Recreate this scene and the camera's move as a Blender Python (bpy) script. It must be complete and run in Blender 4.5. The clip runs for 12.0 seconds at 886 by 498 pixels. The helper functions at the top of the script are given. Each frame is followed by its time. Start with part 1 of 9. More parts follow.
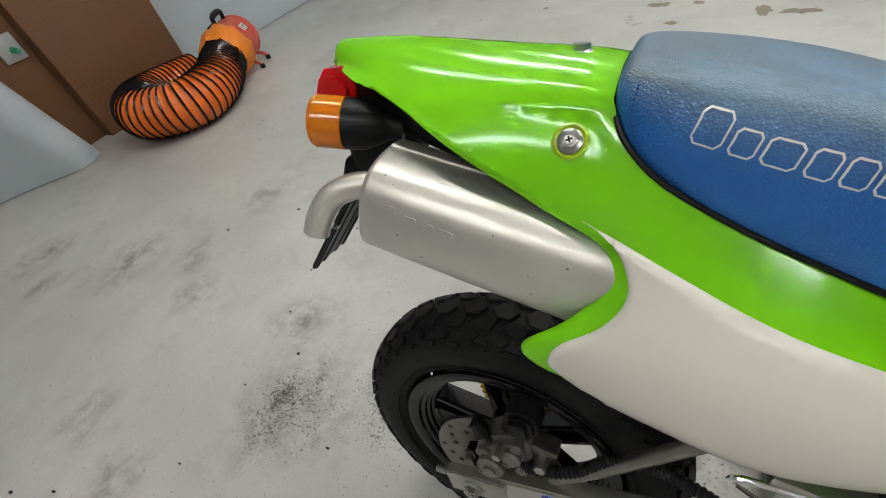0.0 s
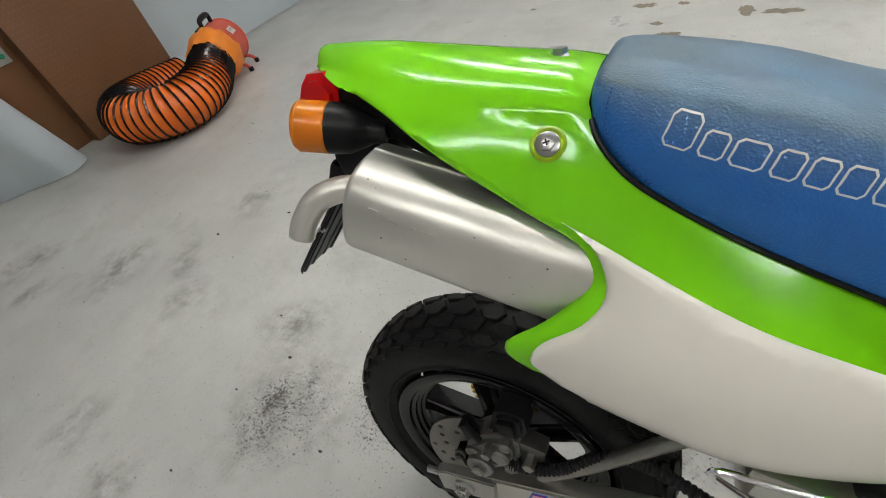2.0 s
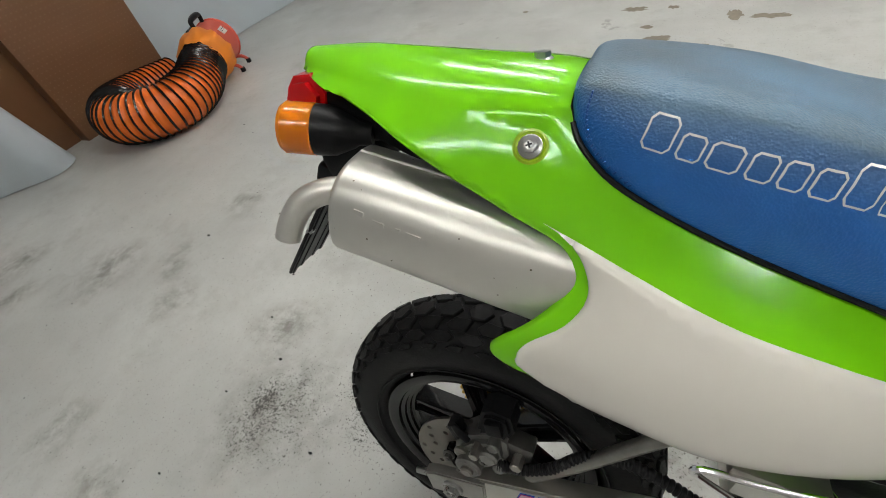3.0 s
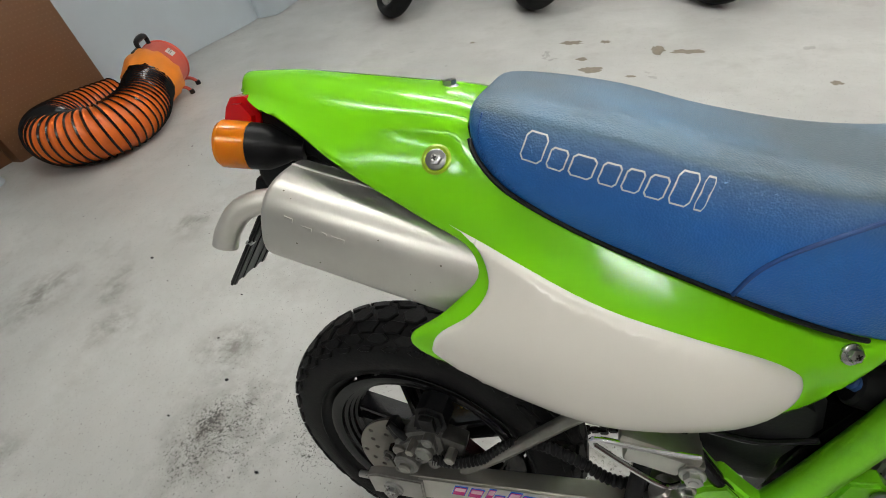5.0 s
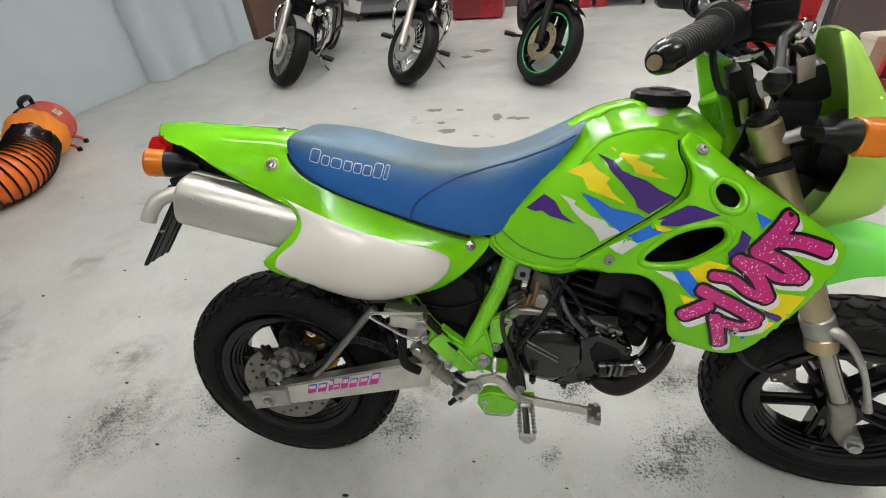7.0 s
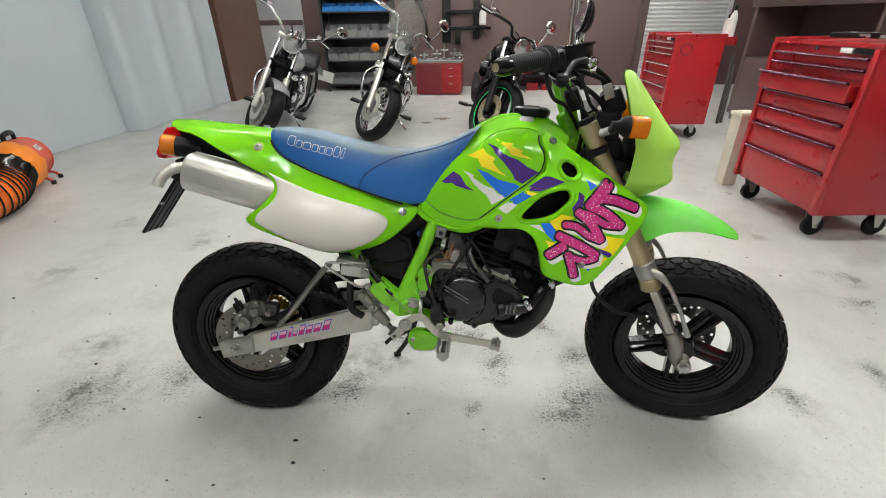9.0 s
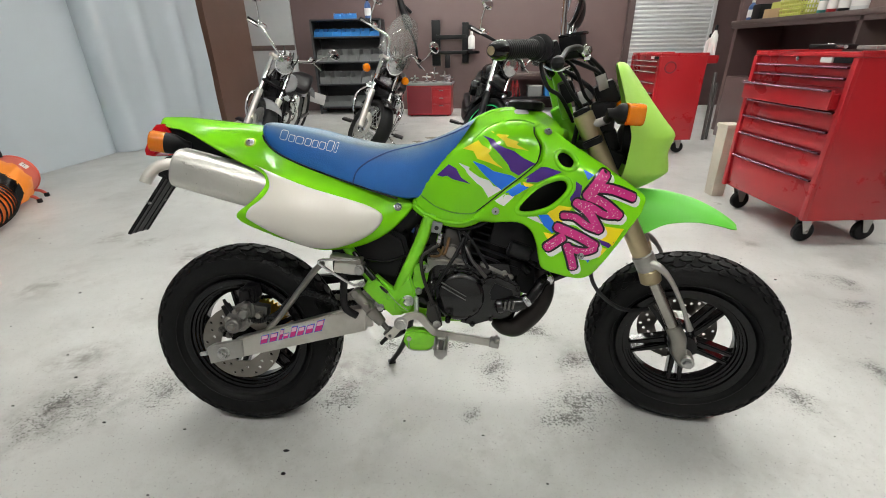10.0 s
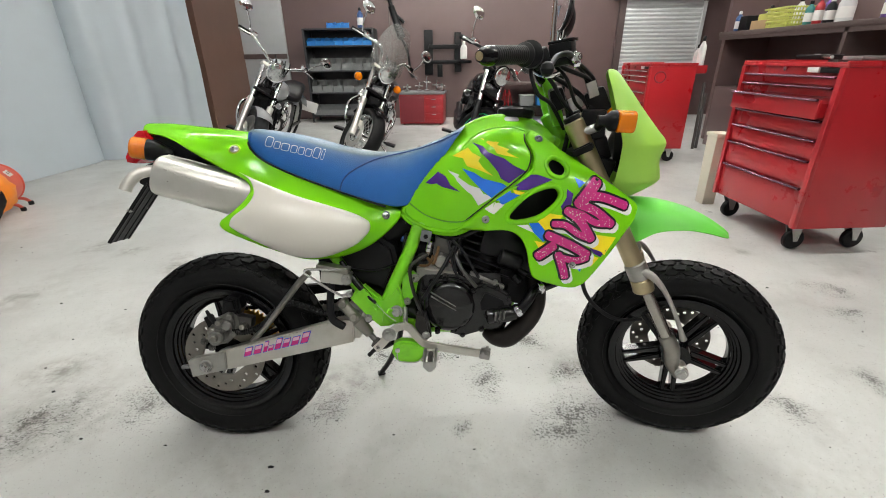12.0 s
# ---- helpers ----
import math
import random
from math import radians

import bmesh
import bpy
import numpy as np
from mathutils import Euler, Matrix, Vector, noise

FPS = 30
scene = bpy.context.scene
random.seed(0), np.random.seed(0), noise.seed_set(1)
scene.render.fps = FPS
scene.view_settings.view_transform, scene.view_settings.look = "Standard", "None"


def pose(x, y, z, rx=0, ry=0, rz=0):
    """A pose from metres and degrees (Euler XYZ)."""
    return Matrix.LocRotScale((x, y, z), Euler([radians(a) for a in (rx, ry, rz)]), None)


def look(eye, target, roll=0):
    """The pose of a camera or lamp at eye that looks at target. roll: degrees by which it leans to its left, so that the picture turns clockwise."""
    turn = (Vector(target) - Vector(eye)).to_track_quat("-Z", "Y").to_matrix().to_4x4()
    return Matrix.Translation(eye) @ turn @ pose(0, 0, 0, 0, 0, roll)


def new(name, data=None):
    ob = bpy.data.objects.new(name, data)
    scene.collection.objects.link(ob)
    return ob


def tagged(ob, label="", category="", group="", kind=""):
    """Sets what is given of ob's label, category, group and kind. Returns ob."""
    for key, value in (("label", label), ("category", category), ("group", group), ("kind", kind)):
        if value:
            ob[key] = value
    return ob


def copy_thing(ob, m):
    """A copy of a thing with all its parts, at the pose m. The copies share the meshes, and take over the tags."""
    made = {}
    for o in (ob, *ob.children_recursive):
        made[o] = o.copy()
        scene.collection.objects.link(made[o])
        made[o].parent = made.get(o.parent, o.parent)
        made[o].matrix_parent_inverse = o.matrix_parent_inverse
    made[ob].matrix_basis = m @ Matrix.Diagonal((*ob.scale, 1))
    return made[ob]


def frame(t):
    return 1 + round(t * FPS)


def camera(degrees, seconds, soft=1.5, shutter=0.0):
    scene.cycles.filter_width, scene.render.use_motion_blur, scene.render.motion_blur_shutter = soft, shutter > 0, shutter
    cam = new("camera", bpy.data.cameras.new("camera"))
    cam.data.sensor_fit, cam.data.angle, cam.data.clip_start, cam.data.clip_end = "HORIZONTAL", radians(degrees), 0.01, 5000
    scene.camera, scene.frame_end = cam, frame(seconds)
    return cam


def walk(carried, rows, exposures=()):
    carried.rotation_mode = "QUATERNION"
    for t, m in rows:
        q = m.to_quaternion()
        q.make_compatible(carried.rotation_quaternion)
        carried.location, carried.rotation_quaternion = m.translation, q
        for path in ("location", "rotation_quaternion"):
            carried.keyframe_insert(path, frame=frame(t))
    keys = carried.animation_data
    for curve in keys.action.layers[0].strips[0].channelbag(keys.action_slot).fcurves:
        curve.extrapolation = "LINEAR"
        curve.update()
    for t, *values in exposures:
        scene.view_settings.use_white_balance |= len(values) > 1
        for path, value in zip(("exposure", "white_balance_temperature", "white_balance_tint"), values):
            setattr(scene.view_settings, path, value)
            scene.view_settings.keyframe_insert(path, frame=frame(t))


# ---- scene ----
cam = camera(91.3, 12.0, soft=1.0)
PATH = [
    (0, (0.17, -0.183, 0.873), (-0.683, 0.98, -0.513), -17.4),
    (0.5, (0.171, -0.186, 0.875), (-0.676, 0.98, -0.512), -17.4),
    (1, (0.179, -0.183, 0.874), (-0.658, 0.986, -0.516), -17.3),
    (1.5, (0.18, -0.182, 0.873), (-0.652, 0.99, -0.517), -17.4),
    (2, (0.179, -0.182, 0.875), (-0.647, 0.996, -0.514), -17.4),
    (2.5, (0.183, -0.181, 0.874), (-0.634, 1.003, -0.516), -17.2),
    (4.5, (0.202, -0.189, 0.883), (-0.497, 1.085, -0.491), -13.3),
    (5, (0.236, -0.21, 0.887), (-0.407, 1.117, -0.465), -12.2),
    (5.5, (0.303, -0.253, 0.91), (-0.258, 1.14, -0.41), -10.7),
    (6, (0.371, -0.324, 0.925), (-0.095, 1.14, -0.355), -9.0),
    (6.5, (0.438, -0.412, 0.956), (0.083, 1.116, -0.284), -7.1),
    (7, (0.477, -0.531, 0.992), (0.212, 1.049, -0.206), -5.3),
    (7.5, (0.503, -0.656, 1.013), (0.301, 0.969, -0.135), -3.8),
    (7.7, (0.52, -0.695, 1.019), (0.341, 0.95, -0.105), -3.0),
    (9.3, (0.57, -0.862, 0.92), (0.479, 0.92, 0.018), -1.0),
    (9.5, (0.569, -0.86, 0.902), (0.488, 0.934, 0.02), -1.1),
    (10, (0.559, -0.865, 0.882), (0.492, 0.948, 0.041), -1.1),
    (10.5, (0.562, -0.862, 0.88), (0.507, 0.963, 0.064), -1.0),
    (11, (0.565, -0.858, 0.879), (0.518, 0.971, 0.071), -0.9),
    (11.5, (0.568, -0.854, 0.877), (0.527, 0.975, 0.069), -0.8),
    (12, (0.567, -0.846, 0.875), (0.531, 0.984, 0.068), -0.8),
]
EXPOSURES = [(0, 0.0), (2.5, 0.0), (4.5, 0.05), (6.0, 0.22), (7.5, 0.36), (9.5, 0.47), (12, 0.52)]
walk(cam, [(t, look(eye, target, roll)) for t, eye, target, roll in PATH], EXPOSURES)

from mathutils import bvhtree, geometry

# ---- world and light ----
world = bpy.data.worlds.new("world")
scene.world = world
world.use_nodes = True
world.node_tree.nodes["Background"].inputs[0].default_value = (0.8, 0.9, 1.0, 1)
world.node_tree.nodes["Background"].inputs[1].default_value = 0.3

# ---- materials ----


def material(name, color, rough=0.5, metal=0.0, grain=0.08, scale=40.0, bump=0.0, bump_scale=200.0, stain=0.0, stain_scale=3.0,
             stain_color=None, coat=0.0, spec=0.5, stretch=(1, 1, 1)):
    """A principled material with variation at two scales, in object coordinates."""
    mat = bpy.data.materials.new(name)
    mat.use_nodes = True
    nt = mat.node_tree
    b = nt.nodes["Principled BSDF"]
    b.inputs["Roughness"].default_value = rough
    b.inputs["Metallic"].default_value = metal
    b.inputs["Specular IOR Level"].default_value = spec
    b.inputs["Coat Weight"].default_value = coat
    b.inputs["Coat Roughness"].default_value = 0.05
    co = nt.nodes.new("ShaderNodeTexCoord")
    mp = nt.nodes.new("ShaderNodeMapping")
    mp.inputs["Scale"].default_value = stretch
    nt.links.new(co.outputs["Object"], mp.inputs[0])
    n1 = nt.nodes.new("ShaderNodeTexNoise")
    n1.inputs["Scale"].default_value = scale
    n1.inputs["Detail"].default_value = 6
    nt.links.new(mp.outputs[0], n1.inputs["Vector"])
    n2 = nt.nodes.new("ShaderNodeTexNoise")
    n2.inputs["Scale"].default_value = stain_scale
    n2.inputs["Detail"].default_value = 8
    n2.inputs["Roughness"].default_value = 0.65
    nt.links.new(mp.outputs[0], n2.inputs["Vector"])
    dark = [c * (1 - grain) for c in color]
    light = [min(1, c * (1 + grain)) for c in color]
    mix = nt.nodes.new("ShaderNodeMix")
    mix.data_type = "RGBA"
    mix.inputs["A"].default_value = (*dark, 1)
    mix.inputs["B"].default_value = (*light, 1)
    nt.links.new(n1.outputs["Fac"], mix.inputs["Factor"])
    out = mix.outputs["Result"]
    if stain:
        ramp = nt.nodes.new("ShaderNodeMapRange")
        ramp.inputs[1].default_value, ramp.inputs[2].default_value = 0.5, 0.75
        ramp.inputs[4].default_value = stain
        nt.links.new(n2.outputs["Fac"], ramp.inputs[0])
        mix2 = nt.nodes.new("ShaderNodeMix")
        mix2.data_type = "RGBA"
        nt.links.new(ramp.outputs[0], mix2.inputs["Factor"])
        nt.links.new(out, mix2.inputs["A"])
        mix2.inputs["B"].default_value = (*(stain_color or [c * 0.45 for c in color]), 1)
        out = mix2.outputs["Result"]
    nt.links.new(out, b.inputs["Base Color"])
    rr = nt.nodes.new("ShaderNodeMapRange")
    rr.inputs[3].default_value, rr.inputs[4].default_value = max(0.02, rough * 0.8), min(1, rough * 1.25)
    nt.links.new(n2.outputs["Fac"], rr.inputs[0])
    nt.links.new(rr.outputs[0], b.inputs["Roughness"])
    if bump:
        n3 = nt.nodes.new("ShaderNodeTexNoise")
        n3.inputs["Scale"].default_value = bump_scale
        n3.inputs["Detail"].default_value = 3
        nt.links.new(mp.outputs[0], n3.inputs["Vector"])
        bp = nt.nodes.new("ShaderNodeBump")
        bp.inputs["Strength"].default_value = bump
        bp.inputs["Distance"].default_value = 0.002
        nt.links.new(n3.outputs["Fac"], bp.inputs["Height"])
        nt.links.new(bp.outputs[0], b.inputs["Normal"])
    return mat


M_GREEN = material("green_plastic", (0.19, 0.62, 0.006), 0.16, grain=0.04, scale=9, stain=0.18, stain_scale=6, stain_color=(0.14, 0.45, 0.02), coat=0.1, bump=0.02, bump_scale=90, spec=0.36)
M_GREEN_PALE = material("faded_green_plastic", (0.36, 0.66, 0.08), 0.4, grain=0.05, scale=9, stain=0.25, stain_scale=5, stain_color=(0.30, 0.58, 0.07))
M_GREEN_MINT = material("repainted_green_plastic", (0.13, 0.62, 0.05), 0.42, grain=0.04, scale=9, stain=0.2, stain_scale=6, stain_color=(0.10, 0.50, 0.04), coat=0.15)
M_GREEN_FRAME = material("green_frame_paint", (0.20, 0.62, 0.015), 0.3, grain=0.05, scale=12, stain=0.5, stain_scale=25, stain_color=(0.08, 0.22, 0.02), coat=0.3)
M_WHITE_PANEL = material("white_panel_plastic", (0.76, 0.72, 0.66), 0.2, grain=0.02, scale=8, stain=0.2, stain_scale=4, stain_color=(0.64, 0.60, 0.54), coat=0.12)
M_STEEL = material("brushed_steel", (0.60, 0.58, 0.54), 0.36, 0.95, grain=0.08, scale=30, stain=0.35, stain_scale=22, stain_color=(0.36, 0.33, 0.28), bump=0.06, bump_scale=160)
M_ALU = material("cast_aluminium", (0.42, 0.41, 0.39), 0.42, 0.9, grain=0.12, scale=60, stain=0.45, stain_scale=18, stain_color=(0.20, 0.19, 0.17), bump=0.15, bump_scale=260)
M_ALU_DARK = material("dirty_aluminium", (0.14, 0.135, 0.13), 0.5, 0.8, grain=0.2, scale=50, stain=0.6, stain_scale=25, stain_color=(0.06, 0.055, 0.05), bump=0.25, bump_scale=220)
M_DISC = material("brake_disc_steel", (0.21, 0.195, 0.175), 0.34, 0.9, grain=0.1, scale=80, stain=0.3, stain_scale=20)
M_CAST = material("grey_cast_alloy", (0.24, 0.235, 0.225), 0.45, 0.8, grain=0.15, scale=60, stain=0.5, stain_scale=22, stain_color=(0.07, 0.065, 0.06), bump=0.2, bump_scale=240)
M_FORK_STEEL = material("polished_fork_steel", (0.44, 0.42, 0.385), 0.20, 0.97, grain=0.06, scale=40, stain=0.4, stain_scale=20, stain_color=(0.26, 0.23, 0.19))
M_CAST_PALE = material("pale_cast_alloy", (0.30, 0.285, 0.26), 0.34, 0.85, grain=0.12, scale=60, stain=0.5, stain_scale=22, stain_color=(0.16, 0.15, 0.14), bump=0.15, bump_scale=240)
M_ENGINE = material("engine_black_paint", (0.008, 0.008, 0.009), 0.17, grain=0.25, scale=40, stain=0.3, stain_scale=16, stain_color=(0.020, 0.019, 0.018), coat=0.4, spec=0.4, bump=0.08, bump_scale=240)
M_DARK_STEEL = material("dark_oiled_steel", (0.13, 0.125, 0.12), 0.32, 0.85, grain=0.2, scale=40, stain=0.4, stain_scale=20, stain_color=(0.05, 0.045, 0.04))
M_DARK_OIL = material("oily_black_steel", (0.045, 0.043, 0.042), 0.34, 0.75, grain=0.25, scale=40, stain=0.5, stain_scale=24, stain_color=(0.11, 0.105, 0.10))
M_AMBER_HOSE = material("amber_hose", (0.17, 0.09, 0.035), 0.4, grain=0.1)
M_PLUG_BLUE = material("blue_plug_plastic", (0.02, 0.06, 0.20), 0.35, grain=0.06)
M_MUFFLER = material("matt_muffler_steel", (0.70, 0.68, 0.64), 0.42, 0.82, grain=0.06, scale=25, stain=0.3, stain_scale=14, stain_color=(0.50, 0.47, 0.42), bump=0.05, bump_scale=160)


def pitted(mat, scale, color, size=0.10):
    """Adds sparse small pits and rust specks to a material."""
    nt = mat.node_tree
    b = nt.nodes["Principled BSDF"]
    base = b.inputs["Base Color"].links[0].from_socket
    co = nt.nodes.new("ShaderNodeTexCoord")
    vor = nt.nodes.new("ShaderNodeTexVoronoi")
    vor.inputs["Scale"].default_value = scale
    vor.inputs["Randomness"].default_value = 1.0
    nt.links.new(co.outputs["Object"], vor.inputs["Vector"])
    sep = nt.nodes.new("ShaderNodeSeparateColor")
    nt.links.new(vor.outputs["Color"], sep.inputs[0])
    wide = nt.nodes.new("ShaderNodeMapRange")
    wide.inputs[1].default_value, wide.inputs[2].default_value = 0.55, 1.0
    wide.inputs[3].default_value, wide.inputs[4].default_value = 0.0, size
    nt.links.new(sep.outputs[0], wide.inputs[0])
    less = nt.nodes.new("ShaderNodeMath")
    less.operation = "LESS_THAN"
    nt.links.new(vor.outputs["Distance"], less.inputs[0])
    nt.links.new(wide.outputs[0], less.inputs[1])
    mix = nt.nodes.new("ShaderNodeMix")
    mix.data_type = "RGBA"
    nt.links.new(less.outputs[0], mix.inputs["Factor"])
    nt.links.new(base, mix.inputs["A"])
    mix.inputs["B"].default_value = (*color, 1)
    nt.links.new(mix.outputs["Result"], b.inputs["Base Color"])
    return mat


pitted(M_MUFFLER, 115, (0.16, 0.14, 0.11), 0.13)
M_PEG = material("brown_hardboard", (0.18, 0.085, 0.040), 0.38, grain=0.06, scale=5, stain=0.2, stain_scale=2, stain_color=(0.12, 0.055, 0.026))
M_GOLD = material("anodised_fork_tube", (0.46, 0.38, 0.24), 0.35, 0.85, grain=0.1, scale=30, stain=0.3, stain_scale=20)
M_CHROME = material("chrome", (0.75, 0.75, 0.76), 0.1, 1.0, grain=0.03, scale=20, stain=0.15, stain_scale=15, stain_color=(0.4, 0.4, 0.4))
M_BOLT = material("zinc_bolt", (0.45, 0.45, 0.44), 0.28, 1.0, grain=0.15, scale=120)
M_RUBBER = material("tyre_rubber", (0.0075, 0.0075, 0.008), 0.5, grain=0.3, scale=60, stain=0.3, stain_scale=9, stain_color=(0.016, 0.0155, 0.015), bump=0.25, bump_scale=300, spec=0.16)
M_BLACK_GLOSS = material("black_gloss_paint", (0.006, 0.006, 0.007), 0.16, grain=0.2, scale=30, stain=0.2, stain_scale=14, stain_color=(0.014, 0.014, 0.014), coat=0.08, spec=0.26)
M_BLACK = material("black_plastic", (0.008, 0.008, 0.009), 0.38, grain=0.25, scale=60, stain=0.3, stain_scale=12, stain_color=(0.018, 0.018, 0.018), bump=0.1, bump_scale=300, spec=0.18)
M_BLACK_SOFT = material("black_rubber_hose", (0.011, 0.011, 0.012), 0.5, grain=0.2, scale=80, spec=0.2)
M_RUST = material("heat_stained_pipe", (0.018, 0.014, 0.0125), 0.45, 0.5, grain=0.3, scale=25, stain=0.6, stain_scale=14, stain_color=(0.02, 0.018, 0.018))
M_YELLOW = material("yellow_decal", (0.86, 0.70, 0.0), 0.36, grain=0.02, coat=0.08)
M_PURPLE = material("purple_decal", (0.06, 0.016, 0.20), 0.25, grain=0.03, coat=0.3)
M_BLUE_DECAL = material("blue_decal", (0.012, 0.16, 0.72), 0.25, grain=0.03, coat=0.3)
M_WHITE_DECAL = material("white_decal", (0.78, 0.78, 0.76), 0.25, grain=0.02, coat=0.3)
M_BLACK_DECAL = material("black_decal", (0.012, 0.011, 0.014), 0.25, grain=0.02, coat=0.3)
M_PINK = material("magenta_decal", (0.55, 0.025, 0.20), 0.25, grain=0.05, scale=200, coat=0.3)
M_RED_PAINT = material("red_cabinet_paint", (0.38, 0.012, 0.018), 0.28, grain=0.05, scale=6, stain=0.07, stain_scale=5, stain_color=(0.28, 0.010, 0.014), coat=0.25, bump=0.03, bump_scale=120)
M_RED_DARK = material("dark_red_trim_and_shade", (0.16, 0.012, 0.02), 0.4, grain=0.05)
M_RED_FAN = material("red_fan_housing", (0.62, 0.085, 0.055), 0.42, grain=0.05, scale=10, stain=0.2, stain_scale=8, stain_color=(0.48, 0.07, 0.05))
M_BROWN = material("brown_wall_paint", (0.124, 0.080, 0.078), 0.32, grain=0.08, scale=4, stain=0.25, stain_scale=1.5, stain_color=(0.11, 0.066, 0.06), bump=0.03, bump_scale=60)
M_BOARD = material("red_brown_board", (0.135, 0.072, 0.052), 0.4, grain=0.08, scale=4, stain=0.25, stain_scale=1.5, stain_color=(0.11, 0.058, 0.042))
M_GREY_WALL = material("grey_wall_paint", (0.36, 0.35, 0.34), 0.45, grain=0.08, scale=4, stain=0.25, stain_scale=1.5)
M_BROWN_DARK = material("dark_brown_board", (0.085, 0.058, 0.055), 0.5, grain=0.1, scale=4)
M_SHEET = material("pale_vinyl_sheet", (0.50, 0.555, 0.60), 0.42, grain=0.03, scale=3, stain=0.3, stain_scale=1.6, stain_color=(0.42, 0.46, 0.49), bump=0.05, bump_scale=12)
M_WHITE = material("white_paint", (0.66, 0.66, 0.64), 0.45, grain=0.04, scale=8, stain=0.2, stain_scale=4)
M_GREY_METAL = material("grey_slat_steel", (0.56, 0.565, 0.57), 0.4, 0.1, grain=0.06, scale=8, stain=0.3, stain_scale=4)
M_CREAM = material("cream_plastic", (0.66, 0.61, 0.50), 0.4, grain=0.04, scale=8, stain=0.2, stain_scale=6)
M_GREY_BIN = material("grey_bin_plastic", (0.17, 0.175, 0.175), 0.45, grain=0.06)
M_BLUE_BIN = material("blue_bin_plastic", (0.02, 0.20, 0.55), 0.4, grain=0.06)
M_SILVER_PAINT = material("silver_paint", (0.52, 0.53, 0.54), 0.25, 0.35, grain=0.05, coat=0.4)
M_DOOR = material("grey_door_paint", (0.40, 0.41, 0.42), 0.45, grain=0.04, scale=8, stain=0.2, stain_scale=4)
M_CEILING = material("ceiling_board", (0.62, 0.62, 0.60), 0.8, grain=0.04, scale=3)
M_GREEN_LINE = material("green_rim_tape", (0.02, 0.55, 0.16), 0.35, grain=0.05)
M_PLUG = material("green_plug_plastic", (0.02, 0.32, 0.16), 0.4, grain=0.05)
M_CARD = material("cardboard", (0.42, 0.28, 0.15), 0.7, grain=0.08, scale=20)
M_LIME = material("lime_plastic", (0.50, 0.52, 0.12), 0.4, grain=0.05)
M_PAPER = material("paper_label", (0.7, 0.68, 0.66), 0.6, grain=0.05)
M_RED_SMALL = material("red_small_paint", (0.30, 0.008, 0.014), 0.35, grain=0.06, scale=10)


def lens_material(name, color):
    mat = material(name, color, 0.16, grain=0.05, coat=0.15, spec=0.35)
    b = mat.node_tree.nodes["Principled BSDF"]
    b.inputs["Transmission Weight"].default_value = 0.30
    b.inputs["Subsurface Weight"].default_value = 0.12
    return mat


M_AMBER = lens_material("amber_lens", (0.95, 0.27, 0.005))
M_RED_LENS = lens_material("red_lens", (0.75, 0.008, 0.012))


def glass(name, tint=0.94, ior=1.4):
    """Thin clear sheet: mostly see-through, with a mirror gloss that grows at the edges of the view."""
    mat = bpy.data.materials.new(name)
    mat.use_nodes = True
    nt = mat.node_tree
    nt.nodes.remove(nt.nodes["Principled BSDF"])
    clear = nt.nodes.new("ShaderNodeBsdfTransparent")
    clear.inputs[0].default_value = (tint, tint, tint, 1)
    gloss = nt.nodes.new("ShaderNodeBsdfGlossy")
    gloss.inputs["Roughness"].default_value = 0.03
    fres = nt.nodes.new("ShaderNodeFresnel")
    fres.inputs[0].default_value = ior
    mix = nt.nodes.new("ShaderNodeMixShader")
    nt.links.new(fres.outputs[0], mix.inputs[0])
    nt.links.new(clear.outputs[0], mix.inputs[1])
    nt.links.new(gloss.outputs[0], mix.inputs[2])
    nt.links.new(mix.outputs[0], nt.nodes["Material Output"].inputs[0])
    return mat


M_GLASS = glass("clear_glass")
M_SCREEN = material("smoky_screen", (0.30, 0.30, 0.29), 0.08, grain=0.1, scale=12, spec=0.6)
M_SCREEN.node_tree.nodes["Principled BSDF"].inputs["Alpha"].default_value = 0.42


def emitter(name, color, strength):
    mat = bpy.data.materials.new(name)
    mat.use_nodes = True
    b = mat.node_tree.nodes["Principled BSDF"]
    b.inputs["Base Color"].default_value = (0.9, 0.9, 0.9, 1)
    b.inputs["Emission Color"].default_value = (*color, 1)
    b.inputs["Emission Strength"].default_value = strength
    return mat


M_LAMP = emitter("lamp_diffuser", (0.985, 0.985, 0.935), 50.0)


